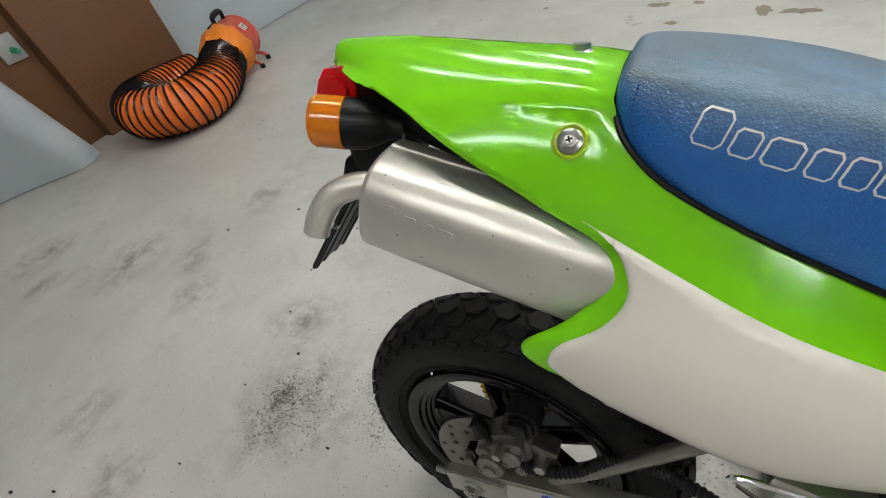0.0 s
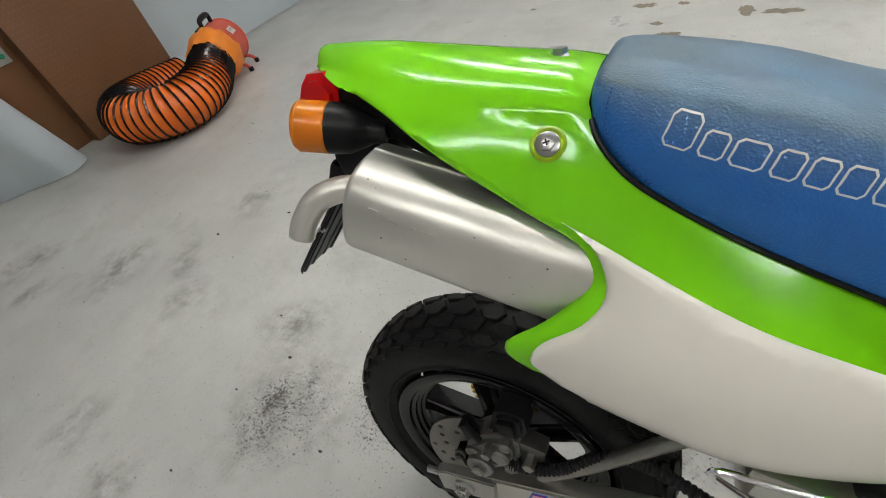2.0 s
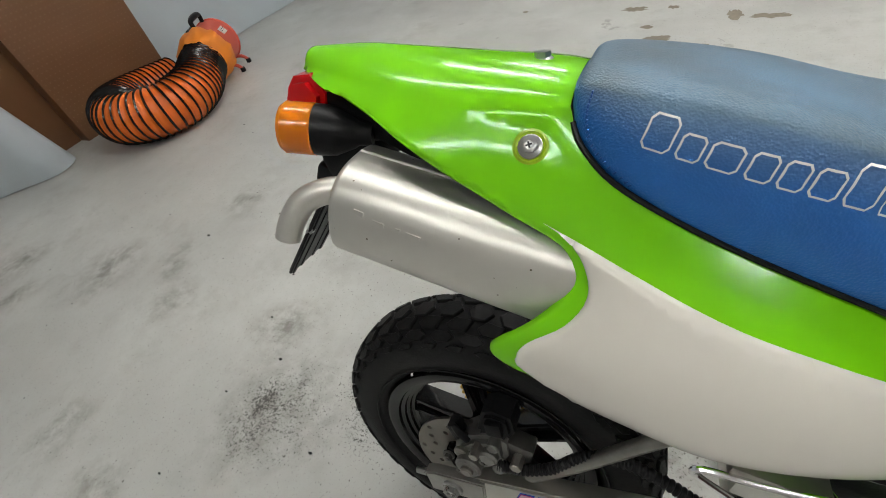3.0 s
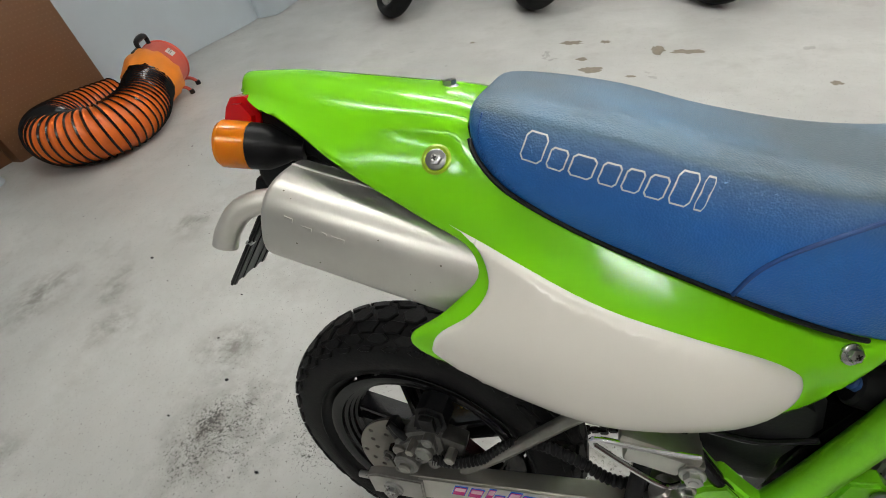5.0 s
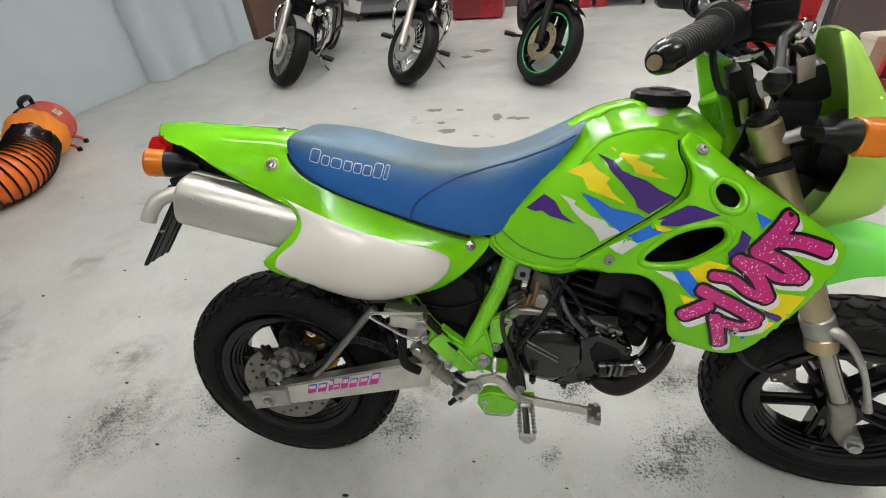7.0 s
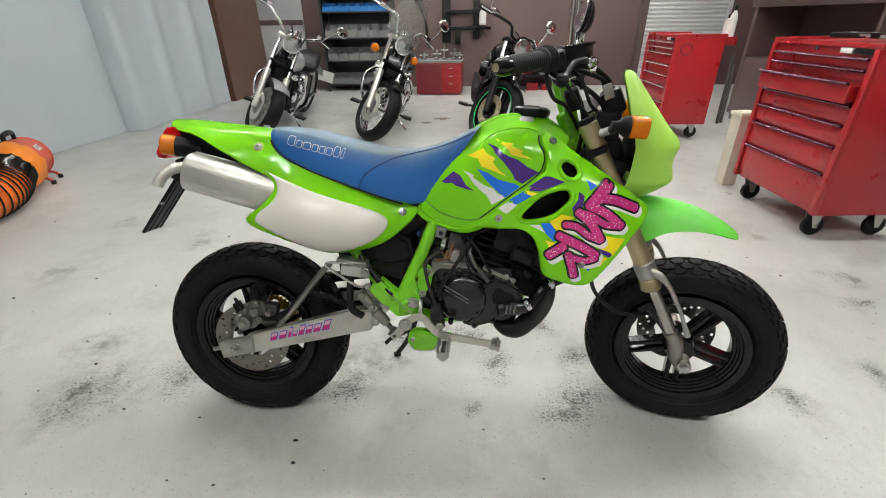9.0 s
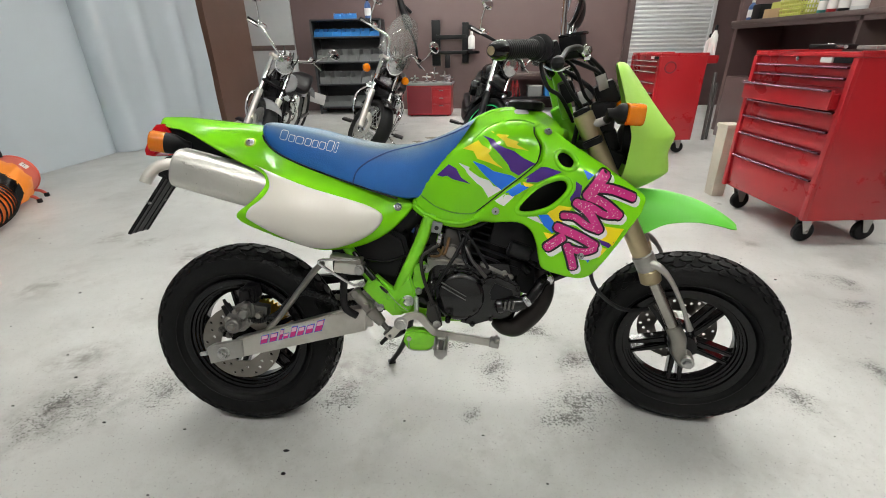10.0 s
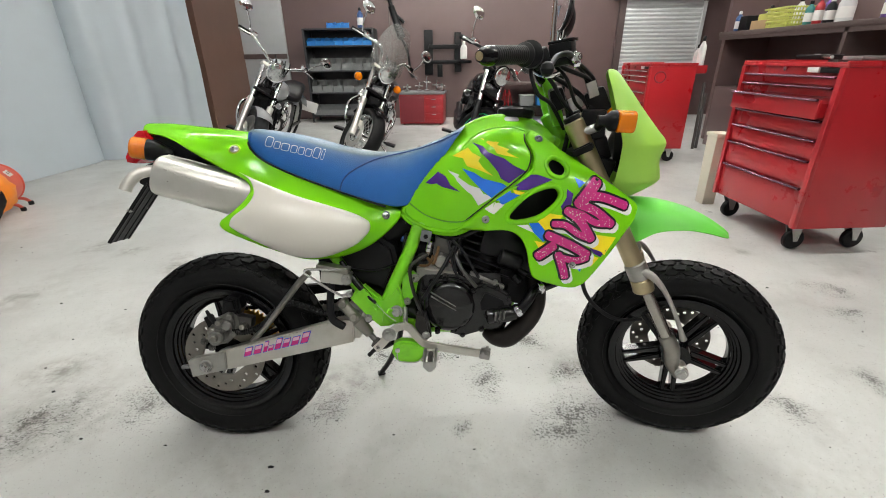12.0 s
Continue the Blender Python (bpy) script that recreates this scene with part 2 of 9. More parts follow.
def seat_material():
    """Blue vinyl with fine leather relief, rubbed grey where the rider sits."""
    mat = material("blue_seat_vinyl", (0.012, 0.125, 0.43), 0.4, grain=0.12, scale=30)
    nt = mat.node_tree
    b = nt.nodes["Principled BSDF"]
    base = b.inputs["Base Color"].links[0].from_socket
    co = nt.nodes.new("ShaderNodeTexCoord")
    vor = nt.nodes.new("ShaderNodeTexVoronoi")
    vor.inputs["Scale"].default_value = 620
    nt.links.new(co.outputs["Object"], vor.inputs["Vector"])
    bp = nt.nodes.new("ShaderNodeBump")
    bp.inputs["Strength"].default_value = 0.55
    bp.inputs["Distance"].default_value = 0.0008
    nt.links.new(vor.outputs["Distance"], bp.inputs["Height"])
    nt.links.new(bp.outputs[0], b.inputs["Normal"])
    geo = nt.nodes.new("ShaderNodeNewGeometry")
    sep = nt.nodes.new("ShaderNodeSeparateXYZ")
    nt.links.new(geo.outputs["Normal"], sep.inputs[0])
    nz = nt.nodes.new("ShaderNodeTexNoise")
    nz.inputs["Scale"].default_value = 9
    nz.inputs["Detail"].default_value = 8
    nt.links.new(co.outputs["Object"], nz.inputs["Vector"])
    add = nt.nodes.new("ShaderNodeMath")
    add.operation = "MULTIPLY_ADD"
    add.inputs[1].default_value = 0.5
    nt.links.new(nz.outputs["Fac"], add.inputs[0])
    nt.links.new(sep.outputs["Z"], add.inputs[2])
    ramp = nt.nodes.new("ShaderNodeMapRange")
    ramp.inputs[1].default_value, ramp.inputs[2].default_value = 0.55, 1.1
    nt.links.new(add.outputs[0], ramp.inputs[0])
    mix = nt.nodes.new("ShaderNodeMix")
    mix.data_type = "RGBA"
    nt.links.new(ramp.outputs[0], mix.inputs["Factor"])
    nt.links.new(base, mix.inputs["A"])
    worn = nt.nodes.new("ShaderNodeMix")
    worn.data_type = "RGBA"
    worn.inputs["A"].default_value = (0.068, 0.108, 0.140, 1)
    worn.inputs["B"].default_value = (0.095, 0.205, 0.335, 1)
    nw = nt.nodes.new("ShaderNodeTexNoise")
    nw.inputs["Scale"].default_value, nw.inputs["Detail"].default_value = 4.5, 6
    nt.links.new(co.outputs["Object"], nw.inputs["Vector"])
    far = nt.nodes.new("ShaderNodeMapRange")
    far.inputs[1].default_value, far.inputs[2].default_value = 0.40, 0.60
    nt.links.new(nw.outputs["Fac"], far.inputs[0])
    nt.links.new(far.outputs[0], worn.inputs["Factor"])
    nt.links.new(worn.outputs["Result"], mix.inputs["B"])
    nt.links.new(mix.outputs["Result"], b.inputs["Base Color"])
    return mat


M_SEAT = seat_material()


SCUFFS = [(0.68, 0.17, 0.085), (0.885, 0.02, 0.13), (0.82, 0.36, 0.09), (0.93, 0.19, 0.08), (1.454, 0.047, 0.10), (0.59, 0.02, 0.06), (-0.266, 0.09, 0.13), (0.22, 0.07, 0.13), (0.33, 0.28, 0.10), (2.08, 0.72, 0.09), (1.80, 0.165, 0.08), (2.0, 0.55, 0.07), (-0.515, 0.02, 0.15), (0.55, 0.30, 0.08)]
SMEARS = [(-1.49, 0.21, 0.17), (-1.09, 0.21, 0.11), (-1.056, -0.20, 0.12), (-0.81, -0.27, 0.10), (-0.515, 0.03, 0.20), (-1.23, 0.35, 0.11), (-1.98, 0.17, 0.16), (-0.66, 0.23, 0.10), (-1.77, 0.08, 0.10), (-0.74, 0.97, 0.12), (-1.21, 0.70, 0.12), (-1.29, 1.17, 0.12), (-1.05, 1.15, 0.11), (1.95, 1.10, 0.08), (0.95, 0.22, 0.12), (0.25, 0.15, 0.14)]


def floor_material():
    """Grey painted concrete: broad cloudy wear, dark rubber scuffs in specks, fine grain."""
    mat = bpy.data.materials.new("painted_concrete")
    mat.use_nodes = True
    nt = mat.node_tree
    b = nt.nodes["Principled BSDF"]
    co = nt.nodes.new("ShaderNodeTexCoord")

    def tex(scale, detail, rough=0.6, src=None):
        n = nt.nodes.new("ShaderNodeTexNoise")
        n.inputs["Scale"].default_value = scale
        n.inputs["Detail"].default_value = detail
        n.inputs["Roughness"].default_value = rough
        nt.links.new(co.outputs["Object"], n.inputs["Vector"])
        return n.outputs["Fac"]

    def span(sock, a, z, lo=0.0, hi=1.0):
        n = nt.nodes.new("ShaderNodeMapRange")
        n.inputs[1].default_value, n.inputs[2].default_value = a, z
        n.inputs[3].default_value, n.inputs[4].default_value = lo, hi
        nt.links.new(sock, n.inputs[0])
        return n.outputs[0]

    def times(p, q):
        n = nt.nodes.new("ShaderNodeMath")
        n.operation = "MULTIPLY"
        nt.links.new(p, n.inputs[0])
        nt.links.new(q, n.inputs[1])
        return n.outputs[0]

    def mixed(fac, a, z):
        n = nt.nodes.new("ShaderNodeMix")
        n.data_type = "RGBA"
        nt.links.new(fac, n.inputs["Factor"])
        for key, v in (("A", a), ("B", z)):
            if isinstance(v, tuple):
                n.inputs[key].default_value = (*v, 1)
            else:
                nt.links.new(v, n.inputs[key])
        return n.outputs["Result"]

    def added(p, q):
        n = nt.nodes.new("ShaderNodeMath")
        n.operation = "MAXIMUM"
        nt.links.new(p, n.inputs[0])
        nt.links.new(q, n.inputs[1])
        return n.outputs[0]

    base = mixed(span(tex(1.1, 6), 0.35, 0.68), (0.44, 0.443, 0.432), (0.62, 0.622, 0.605))
    base = mixed(span(tex(35, 6), 0.3, 0.7, 0, 0.3), base, (0.42, 0.41, 0.39))
    # scuffed places, each a soft spot with a ragged edge
    warp = nt.nodes.new("ShaderNodeVectorMath")
    warp.operation = "MULTIPLY_ADD"
    wn = nt.nodes.new("ShaderNodeTexNoise")
    wn.inputs["Scale"].default_value, wn.inputs["Detail"].default_value = 4.5, 7
    nt.links.new(co.outputs["Object"], wn.inputs["Vector"])
    nt.links.new(wn.outputs["Color"], warp.inputs[0])
    warp.inputs[1].default_value = (0.34, 0.26, 0)
    nt.links.new(co.outputs["Object"], warp.inputs[2])

    def spread(places):
        spots = None
        for x, y, r in places:
            d = nt.nodes.new("ShaderNodeVectorMath")
            d.operation = "DISTANCE"
            nt.links.new(warp.outputs[0], d.inputs[0])
            d.inputs[1].default_value = (x + 0.17, y + 0.13, 0)
            one = span(d.outputs["Value"], r, r * 0.1, 0, 1.0)
            spots = one if spots is None else added(spots, one)
        return spots

    # brown smears, then fine black rubber grains that crowd towards the middle of each scuff
    dirty = added(span(tex(2.3, 4, 0.5), 0.60, 0.80, 0, 0.5), spread(SMEARS))
    base = mixed(times(dirty, span(tex(17, 9, 0.72), 0.40, 0.62, 0, 0.85)), base, (0.19, 0.176, 0.155))
    rubbed = spread(SCUFFS)
    base = mixed(times(rubbed, span(tex(24, 6), 0.35, 0.65, 0.05, 0.5)), base, (0.23, 0.222, 0.21))
    grains = nt.nodes.new("ShaderNodeMath")
    grains.operation = "MULTIPLY_ADD"
    nt.links.new(times(rubbed, span(tex(26, 5, 0.7), 0.35, 0.62, 0.3, 1.0)), grains.inputs[0])
    grains.inputs[1].default_value = 0.20
    nt.links.new(tex(150, 5, 0.8), grains.inputs[2])
    base = mixed(span(grains.outputs[0], 0.60, 0.67, 0, 0.9), base, (0.055, 0.052, 0.047))
    cloud = span(tex(3.7, 8, 0.72), 0.53, 0.74, 0, 0.55)
    base = mixed(cloud, base, (0.31, 0.302, 0.285))
    streak = nt.nodes.new("ShaderNodeMapping")
    streak.inputs["Scale"].default_value = (1.0, 3.0, 1.0)
    streak.inputs["Rotation"].default_value = (0, 0, 0.6)
    nt.links.new(co.outputs["Object"], streak.inputs[0])
    sn = nt.nodes.new("ShaderNodeTexNoise")
    sn.inputs["Scale"].default_value, sn.inputs["Detail"].default_value = 2.2, 8
    nt.links.new(streak.outputs[0], sn.inputs["Vector"])
    base = mixed(span(sn.outputs["Fac"], 0.54, 0.72, 0, 0.14), base, (0.36, 0.35, 0.33))
    grit = span(tex(150, 2, 0.5), 0.71, 0.745, 0, 0.8)
    base = mixed(grit, base, (0.10, 0.09, 0.08))
    nt.links.new(base, b.inputs["Base Color"])
    nt.links.new(span(tex(4, 6), 0.3, 0.7, 0.26, 0.5), b.inputs["Roughness"])
    bp = nt.nodes.new("ShaderNodeBump")
    bp.inputs["Strength"].default_value = 0.12
    bp.inputs["Distance"].default_value = 0.002
    b.inputs["Specular IOR Level"].default_value = 0.32
    nt.links.new(tex(28, 6), bp.inputs["Height"])
    nt.links.new(bp.outputs[0], b.inputs["Normal"])
    return mat


M_FLOOR = floor_material()


def stain_material():
    """Dark worn patch whose ragged edge lets the floor through."""
    mat = material("floor_stain_dirt", (0.22, 0.19, 0.145), 0.7, grain=0.3, scale=60)
    return mat


M_STAIN = stain_material()

# ---- builders ----


def part(name, bm, mat, parent=None, label="", m=None, sharp=35, kind="", category=""):
    """One bmesh as one mesh object under a thing or part."""
    me = bpy.data.meshes.new(name)
    bmesh.ops.recalc_face_normals(bm, faces=bm.faces)
    bm.to_mesh(me)
    bm.free()
    me.materials.append(mat)
    me.polygons.foreach_set("use_smooth", [True] * len(me.polygons))
    me.set_sharp_from_angle(angle=radians(sharp))
    ob = new(name, me)
    if parent is not None:
        ob.parent = parent
    if m is not None:
        ob.matrix_local = m
    return tagged(ob, label, category, "", kind)


def thing(name, m, label, category, group=""):
    ob = new(name)
    ob.empty_display_size = 0.1
    ob.matrix_world = m
    return tagged(ob, label, category, group)


def box(bm, c, s, rot=(0, 0, 0), bevel=0.0, seg=2):
    got = bmesh.ops.create_cube(bm, size=1, matrix=pose(*c, *rot) @ Matrix.Diagonal((*s, 1)))
    if bevel:
        edges = list({e for v in got["verts"] for e in v.link_edges})
        bmesh.ops.bevel(bm, geom=edges, offset=bevel, segments=seg, affect="EDGES", profile=0.6)


def align(p, q):
    d = Vector(q) - Vector(p)
    return Matrix.Translation(p) @ d.to_track_quat("Z", "Y").to_matrix().to_4x4(), d.length


def lathe(bm, prof, n=24, m=Matrix(), closed=False, caps=True):
    """Revolve rows of (radius, height) round the local z axis."""
    rings = [[bm.verts.new(m @ Vector((r * math.cos(2 * math.pi * k / n), r * math.sin(2 * math.pi * k / n), h))) for k in range(n)] for r, h in prof]
    if closed:
        rings.append(rings[0])
    for a, b in zip(rings, rings[1:]):
        for k in range(n):
            bm.faces.new((a[k], a[(k + 1) % n], b[(k + 1) % n], b[k]))
    if not closed and caps:
        bm.faces.new(rings[0][::-1])
        bm.faces.new(rings[-1])


def cyl(bm, p, q, r, r2=None, n=16, bevel=0.0):
    m, length = align(p, q)
    r2 = r if r2 is None else r2
    if bevel:
        lathe(bm, [(r - bevel, 0), (r, bevel), (r2, length - bevel), (r2 - bevel, length)], n, m)
    else:
        lathe(bm, [(r, 0), (r2, length)], n, m)


def spline(pts, per=6, closed=False):
    """Catmull-Rom through points of any dimension."""
    p = np.array(pts, float)
    out = []
    n = len(p)
    for i in range(n if closed else n - 1):
        a, b, c, d = (p[(i + k) % n] if closed else p[min(max(i + k, 0), n - 1)] for k in (-1, 0, 1, 2))
        for j in range(per):
            t = j / per
            out.append(0.5 * (2 * b + (c - a) * t + (2 * a - 5 * b + 4 * c - d) * t * t + (3 * b - a - 3 * c + d) * t ** 3))
    if not closed:
        out.append(p[-1])
    return np.array(out)


def sweep(bm, pts, r, n=10, per=6, flat=1.0):
    """A round bar along a smooth curve; r is a number or one per point."""
    path = spline(pts, per) if per > 1 else np.array(pts, float)
    rr = np.full(len(path), r) if np.isscalar(r) else np.interp(np.linspace(0, 1, len(path)), np.linspace(0, 1, len(r)), r)
    tan = np.gradient(path, axis=0)
    up = Vector((0, 0, 1)) if abs(Vector(tan[0]).normalized().z) < 0.9 else Vector((0, 1, 0))
    rings = []
    for p, t, ra in zip(path, tan, rr):
        t = Vector(t).normalized()
        side = t.cross(up).normalized()
        up = side.cross(t).normalized()
        rings.append([bm.verts.new(Vector(p) + float(ra) * (math.cos(2 * math.pi * k / n) * side + flat * math.sin(2 * math.pi * k / n) * up)) for k in range(n)])
    for a, b in zip(rings, rings[1:]):
        for k in range(n):
            bm.faces.new((a[k], a[(k + 1) % n], b[(k + 1) % n], b[k]))
    bm.faces.new(rings[0][::-1])
    bm.faces.new(rings[-1])


def plate(bm, outline, y0, y1, bevel=0.0, m=Matrix(), holes=()):
    """A flat plate: an outline in x and z, from y0 to y1, with round holes of (x, z, r)."""
    if holes:
        pts = [Vector(p) for p in outline]
        edges = [(i, (i + 1) % len(pts)) for i in range(len(pts))]
        for hx, hz, hr in holes:
            k0 = len(pts)
            nn = 10
            pts += [Vector((hx + hr * math.cos(2 * math.pi * k / nn), hz + hr * math.sin(2 * math.pi * k / nn))) for k in range(nn)]
            edges += [(k0 + k, k0 + (k + 1) % nn) for k in range(nn)]
        v, _, f, *_ = geometry.delaunay_2d_cdt(pts, edges, [], 1, 1e-6)
        f = [t for t in f if not any(((sum(v[i].x for i in t) / 3 - hx) ** 2 + (sum(v[i].y for i in t) / 3 - hz) ** 2) < (hr * 0.97) ** 2 for hx, hz, hr in holes)]
        vs = [bm.verts.new(m @ Vector((p.x, y0, p.y))) for p in v]
        faces = [bm.faces.new([vs[i] for i in t]) for t in f]
        got = bmesh.ops.extrude_face_region(bm, geom=faces)
        bmesh.ops.translate(bm, verts=[g for g in got["geom"] if isinstance(g, bmesh.types.BMVert)], vec=m.to_3x3() @ Vector((0, y1 - y0, 0)))
        return
    f = bm.faces.new([bm.verts.new(m @ Vector((p[0], y0, p[1]))) for p in outline])
    got = bmesh.ops.extrude_face_region(bm, geom=[f])
    verts = [g for g in got["geom"] if isinstance(g, bmesh.types.BMVert)]
    bmesh.ops.translate(bm, verts=verts, vec=m.to_3x3() @ Vector((0, y1 - y0, 0)))
    if bevel:
        edges = list(f.edges) + [e for g in got["geom"] if isinstance(g, bmesh.types.BMFace) for e in g.edges]
        bmesh.ops.bevel(bm, geom=list(set(edges)), offset=bevel, segments=2, affect="EDGES")


def surface(ctrl):
    """A smooth thin-plate height y over (x, z) through control rows of (x, z, y)."""
    c = np.array(ctrl, float)
    n = len(c)

    def kernel(d2):
        return np.where(d2 > 1e-12, d2 * np.log(np.maximum(d2, 1e-12)), 0)

    a = np.zeros((n + 3, n + 3))
    a[:n, :n] = kernel(((c[:, None, :2] - c[None, :, :2]) ** 2).sum(-1)) + 1.2e-3 * np.eye(n)
    a[:n, n], a[:n, n + 1:] = 1, c[:, :2]
    a[n:, :n] = a[:n, n:].T
    w = np.linalg.solve(a, np.r_[c[:, 2], 0, 0, 0])

    def f(x, z):
        d2 = (x - c[:, 0]) ** 2 + (z - c[:, 1]) ** 2
        return float(kernel(d2) @ w[:n] + w[n] + w[n + 1] * x + w[n + 2] * z)

    return f


def smooth_surface(ctrl, give):
    """Like surface(), of a higher order, so that highlights run on without a break; give lets it miss the rows a little."""
    c = np.array(ctrl, float)
    n = len(c)
    o = c[:, :2].mean(0)
    q = (c[:, :2] - o) * 8

    def kernel(d2):
        return np.where(d2 > 1e-12, d2 * d2 * np.log(np.maximum(d2, 1e-12)), 0)

    def poly(p):
        return np.stack([np.ones(len(p)), p[:, 0], p[:, 1], p[:, 0] ** 2, p[:, 0] * p[:, 1], p[:, 1] ** 2], 1)

    a = np.zeros((n + 6, n + 6))
    a[:n, :n] = kernel(((q[:, None] - q[None]) ** 2).sum(-1)) - give * np.eye(n)
    a[:n, n:], a[n:, :n] = poly(q), poly(q).T
    w = np.linalg.solve(a, np.r_[c[:, 2], np.zeros(6)])

    def f(x, z):
        p = (np.array([[x, z]]) - o) * 8
        return float(kernel(((p - q) ** 2).sum(-1)) @ w[:n] + (poly(p) @ w[n:])[0])

    return f


def side_of(p, a, b):
    """How far p lies to the left of the line from a to b."""
    dx, dz = b[0] - a[0], b[1] - a[1]
    return (dx * (p[1] - a[1]) - dz * (p[0] - a[0])) / math.hypot(dx, dz)


def ease(v):
    v = min(1.0, max(0.0, v))
    return v * v * (3 - 2 * v)


def hollow(x, z):
    """Depth of the moulded hollow round the rear bolt."""
    if x > 0.175 or z < 0.66:
        return 0.0
    p = (x, z)
    deep = min(side_of(p, (0.124, 0.7225), (0.073, 0.7270)), side_of(p, (0.150, 0.688), (0.124, 0.7225)), 0.4 * side_of(p, (0.105, 0.6955), (0.150, 0.688)))
    return 0.0028 * ease(deep / 0.009) * ease((x - 0.030) / 0.080)


def inside(p, poly):
    x, z = p
    hit = False
    for (x0, z0), (x1, z1) in zip(poly, np.roll(poly, -1, axis=0)):
        if (z0 > z) != (z1 > z) and x < (x1 - x0) * (z - z0) / (z1 - z0) + x0:
            hit = not hit
    return hit


def edge_gap(p, poly):
    a, b = poly, np.roll(poly, -1, axis=0)
    d = b - a
    t = np.clip(((p - a) * d).sum(1) / np.maximum((d * d).sum(1), 1e-12), 0, 1)
    return float(np.sqrt((((a + t[:, None] * d) - p) ** 2).sum(1).min()))


def skin(outline, f, thick=0.003, edge=0.0, res=0.012, lift=0.0, holes=(), mirror=False, join=False, soft=None, ridge=None, crown=0.004, press=None):
    """A moulded sheet over (x, z) whose height is y = f(x, z): its rim rolls in over edge metres; holes are outlines.
    soft: where given, the rolled rim applies only there. ridge: the line over which the two halves join; press: depth of a
    moulded step over (x, z)."""
    poly = np.array(outline, float)
    cuts = [np.array(h, float) for h in holes]
    pts = [tuple(p) for p in poly]
    cons = [(i, (i + 1) % len(poly)) for i in range(len(poly))]
    for h in cuts:
        k0 = len(pts)
        pts += [tuple(p) for p in h]
        cons += [(k0 + i, k0 + (i + 1) % len(h)) for i in range(len(h))]
    extra = []
    if edge:
        for src, sign in [(poly, 1)] + [(h, 1) for h in cuts]:
            t = np.roll(src, -1, axis=0) - np.roll(src, 1, axis=0)
            nrm = np.stack([-t[:, 1], t[:, 0]], 1) / np.maximum(np.linalg.norm(t, axis=1), 1e-9)[:, None]
            for d in (0.12, 0.35, 0.65, 1.0):
                for side in (1, -1):
                    for p in src + nrm * edge * d * side:
                        if inside(p, poly) and not any(inside(p, h) for h in cuts):
                            if min([edge_gap(p, poly)] + [edge_gap(p, h) for h in cuts]) > 0.93 * edge * d:
                                extra.append(p)
    lo, hi = poly.min(0), poly.max(0)
    gap = max(edge, res * 0.45)
    for i, x in enumerate(np.arange(lo[0] + res / 2, hi[0], res)):
        for z in np.arange(lo[1] + res / 2 * (1 + i % 2), hi[1], res):
            p = np.array((x, z))
            if inside(p, poly) and not any(inside(p, h) for h in cuts) and min([edge_gap(p, poly)] + [edge_gap(p, h) for h in cuts]) > gap:
                extra.append(p)
    v, _, faces, *_ = geometry.delaunay_2d_cdt([Vector(p) for p in pts + [tuple(e) for e in extra]], cons, [], 1, 1e-6)
    bm = bmesh.new()
    vs = []
    for p in v:
        q = np.array((p.x, p.y))
        y = f(p.x, p.y) - lift
        if edge:
            d = min([edge_gap(q, poly)] + [edge_gap(q, h) for h in cuts])
            k = 1 if soft is None else soft(p.x, p.y)
            if d < edge:
                y += k * edge * (1 - math.sqrt(max(0, 1 - (1 - d / edge) ** 2)))
        if join:
            y = min(y, 0)
        vs.append(bm.verts.new((p.x, -y if mirror else y, p.y)))
    for t in faces:
        c = np.mean([(v[i].x, v[i].y) for i in t], axis=0)
        if not any(inside(c, h) for h in cuts):
            bm.faces.new([vs[i] for i in t])
    if join:
        got = bmesh.ops.duplicate(bm, geom=bm.verts[:] + bm.edges[:] + bm.faces[:])
        for g in got["geom"]:
            if isinstance(g, bmesh.types.BMVert):
                g.co.y = -g.co.y
        bmesh.ops.remove_doubles(bm, verts=bm.verts[:], dist=0.0012)
    if ridge is not None:
        lower = np.array([p for p in poly if np.hypot(*(ridge - p).T).min() > 0.003])
        rows = []
        x0, z0 = ridge[0]
        tips = [] if np.isscalar(crown) else [(x0 - 0.0135, z0 - 0.006, 0.12), (x0 - 0.0125, z0 - 0.004, 0.42), (x0 - 0.0095, z0 - 0.002, 0.68), (x0 - 0.005, z0 - 0.0005, 0.88)]
        for x, z, *k in [*tips, *[tuple(p) for p in ridge]]:
            y = (f(x, z) - lift) if not k else (f(x0, z0) - lift) * k[0]
            top = (crown if np.isscalar(crown) else crown(x)) * (k[0] ** 0.6 if k else 1)
            bend = 3.2 if np.isscalar(crown) else float(np.interp(x, (-0.11, 0.0, 0.11), (1.8, 2.2, 2.8)))
            rows.append([bm.verts.new((x, y * s, z + top * (1 - abs(s) ** bend))) for s in (1, 0.955, 0.91, 0.86, 0.80, 0.72, 0.6, 0.4, 0.2, 0, -0.2, -0.4, -0.6, -0.72, -0.80, -0.86, -0.91, -0.955, -1)])
        for a, b in zip(rows, rows[1:]):
            for k in range(18):
                bm.faces.new((a[k], a[k + 1], b[k + 1], b[k]))
        bmesh.ops.remove_doubles(bm, verts=bm.verts[:], dist=0.0013)
        fair(bm, [0.0 if v.is_boundary else ease((np.hypot(lower[:, 0] - v.co.x, lower[:, 1] - v.co.z).min() - 0.003) / 0.006) for v in bm.verts], 60)
        for v in bm.verts:
            if press and abs(v.co.y) > 0.03:
                v.co.y += math.copysign(press(v.co.x, v.co.z), -v.co.y)
    if thick:
        bmesh.ops.recalc_face_normals(bm, faces=bm.faces)
        thicken(bm, thick)
    return bm


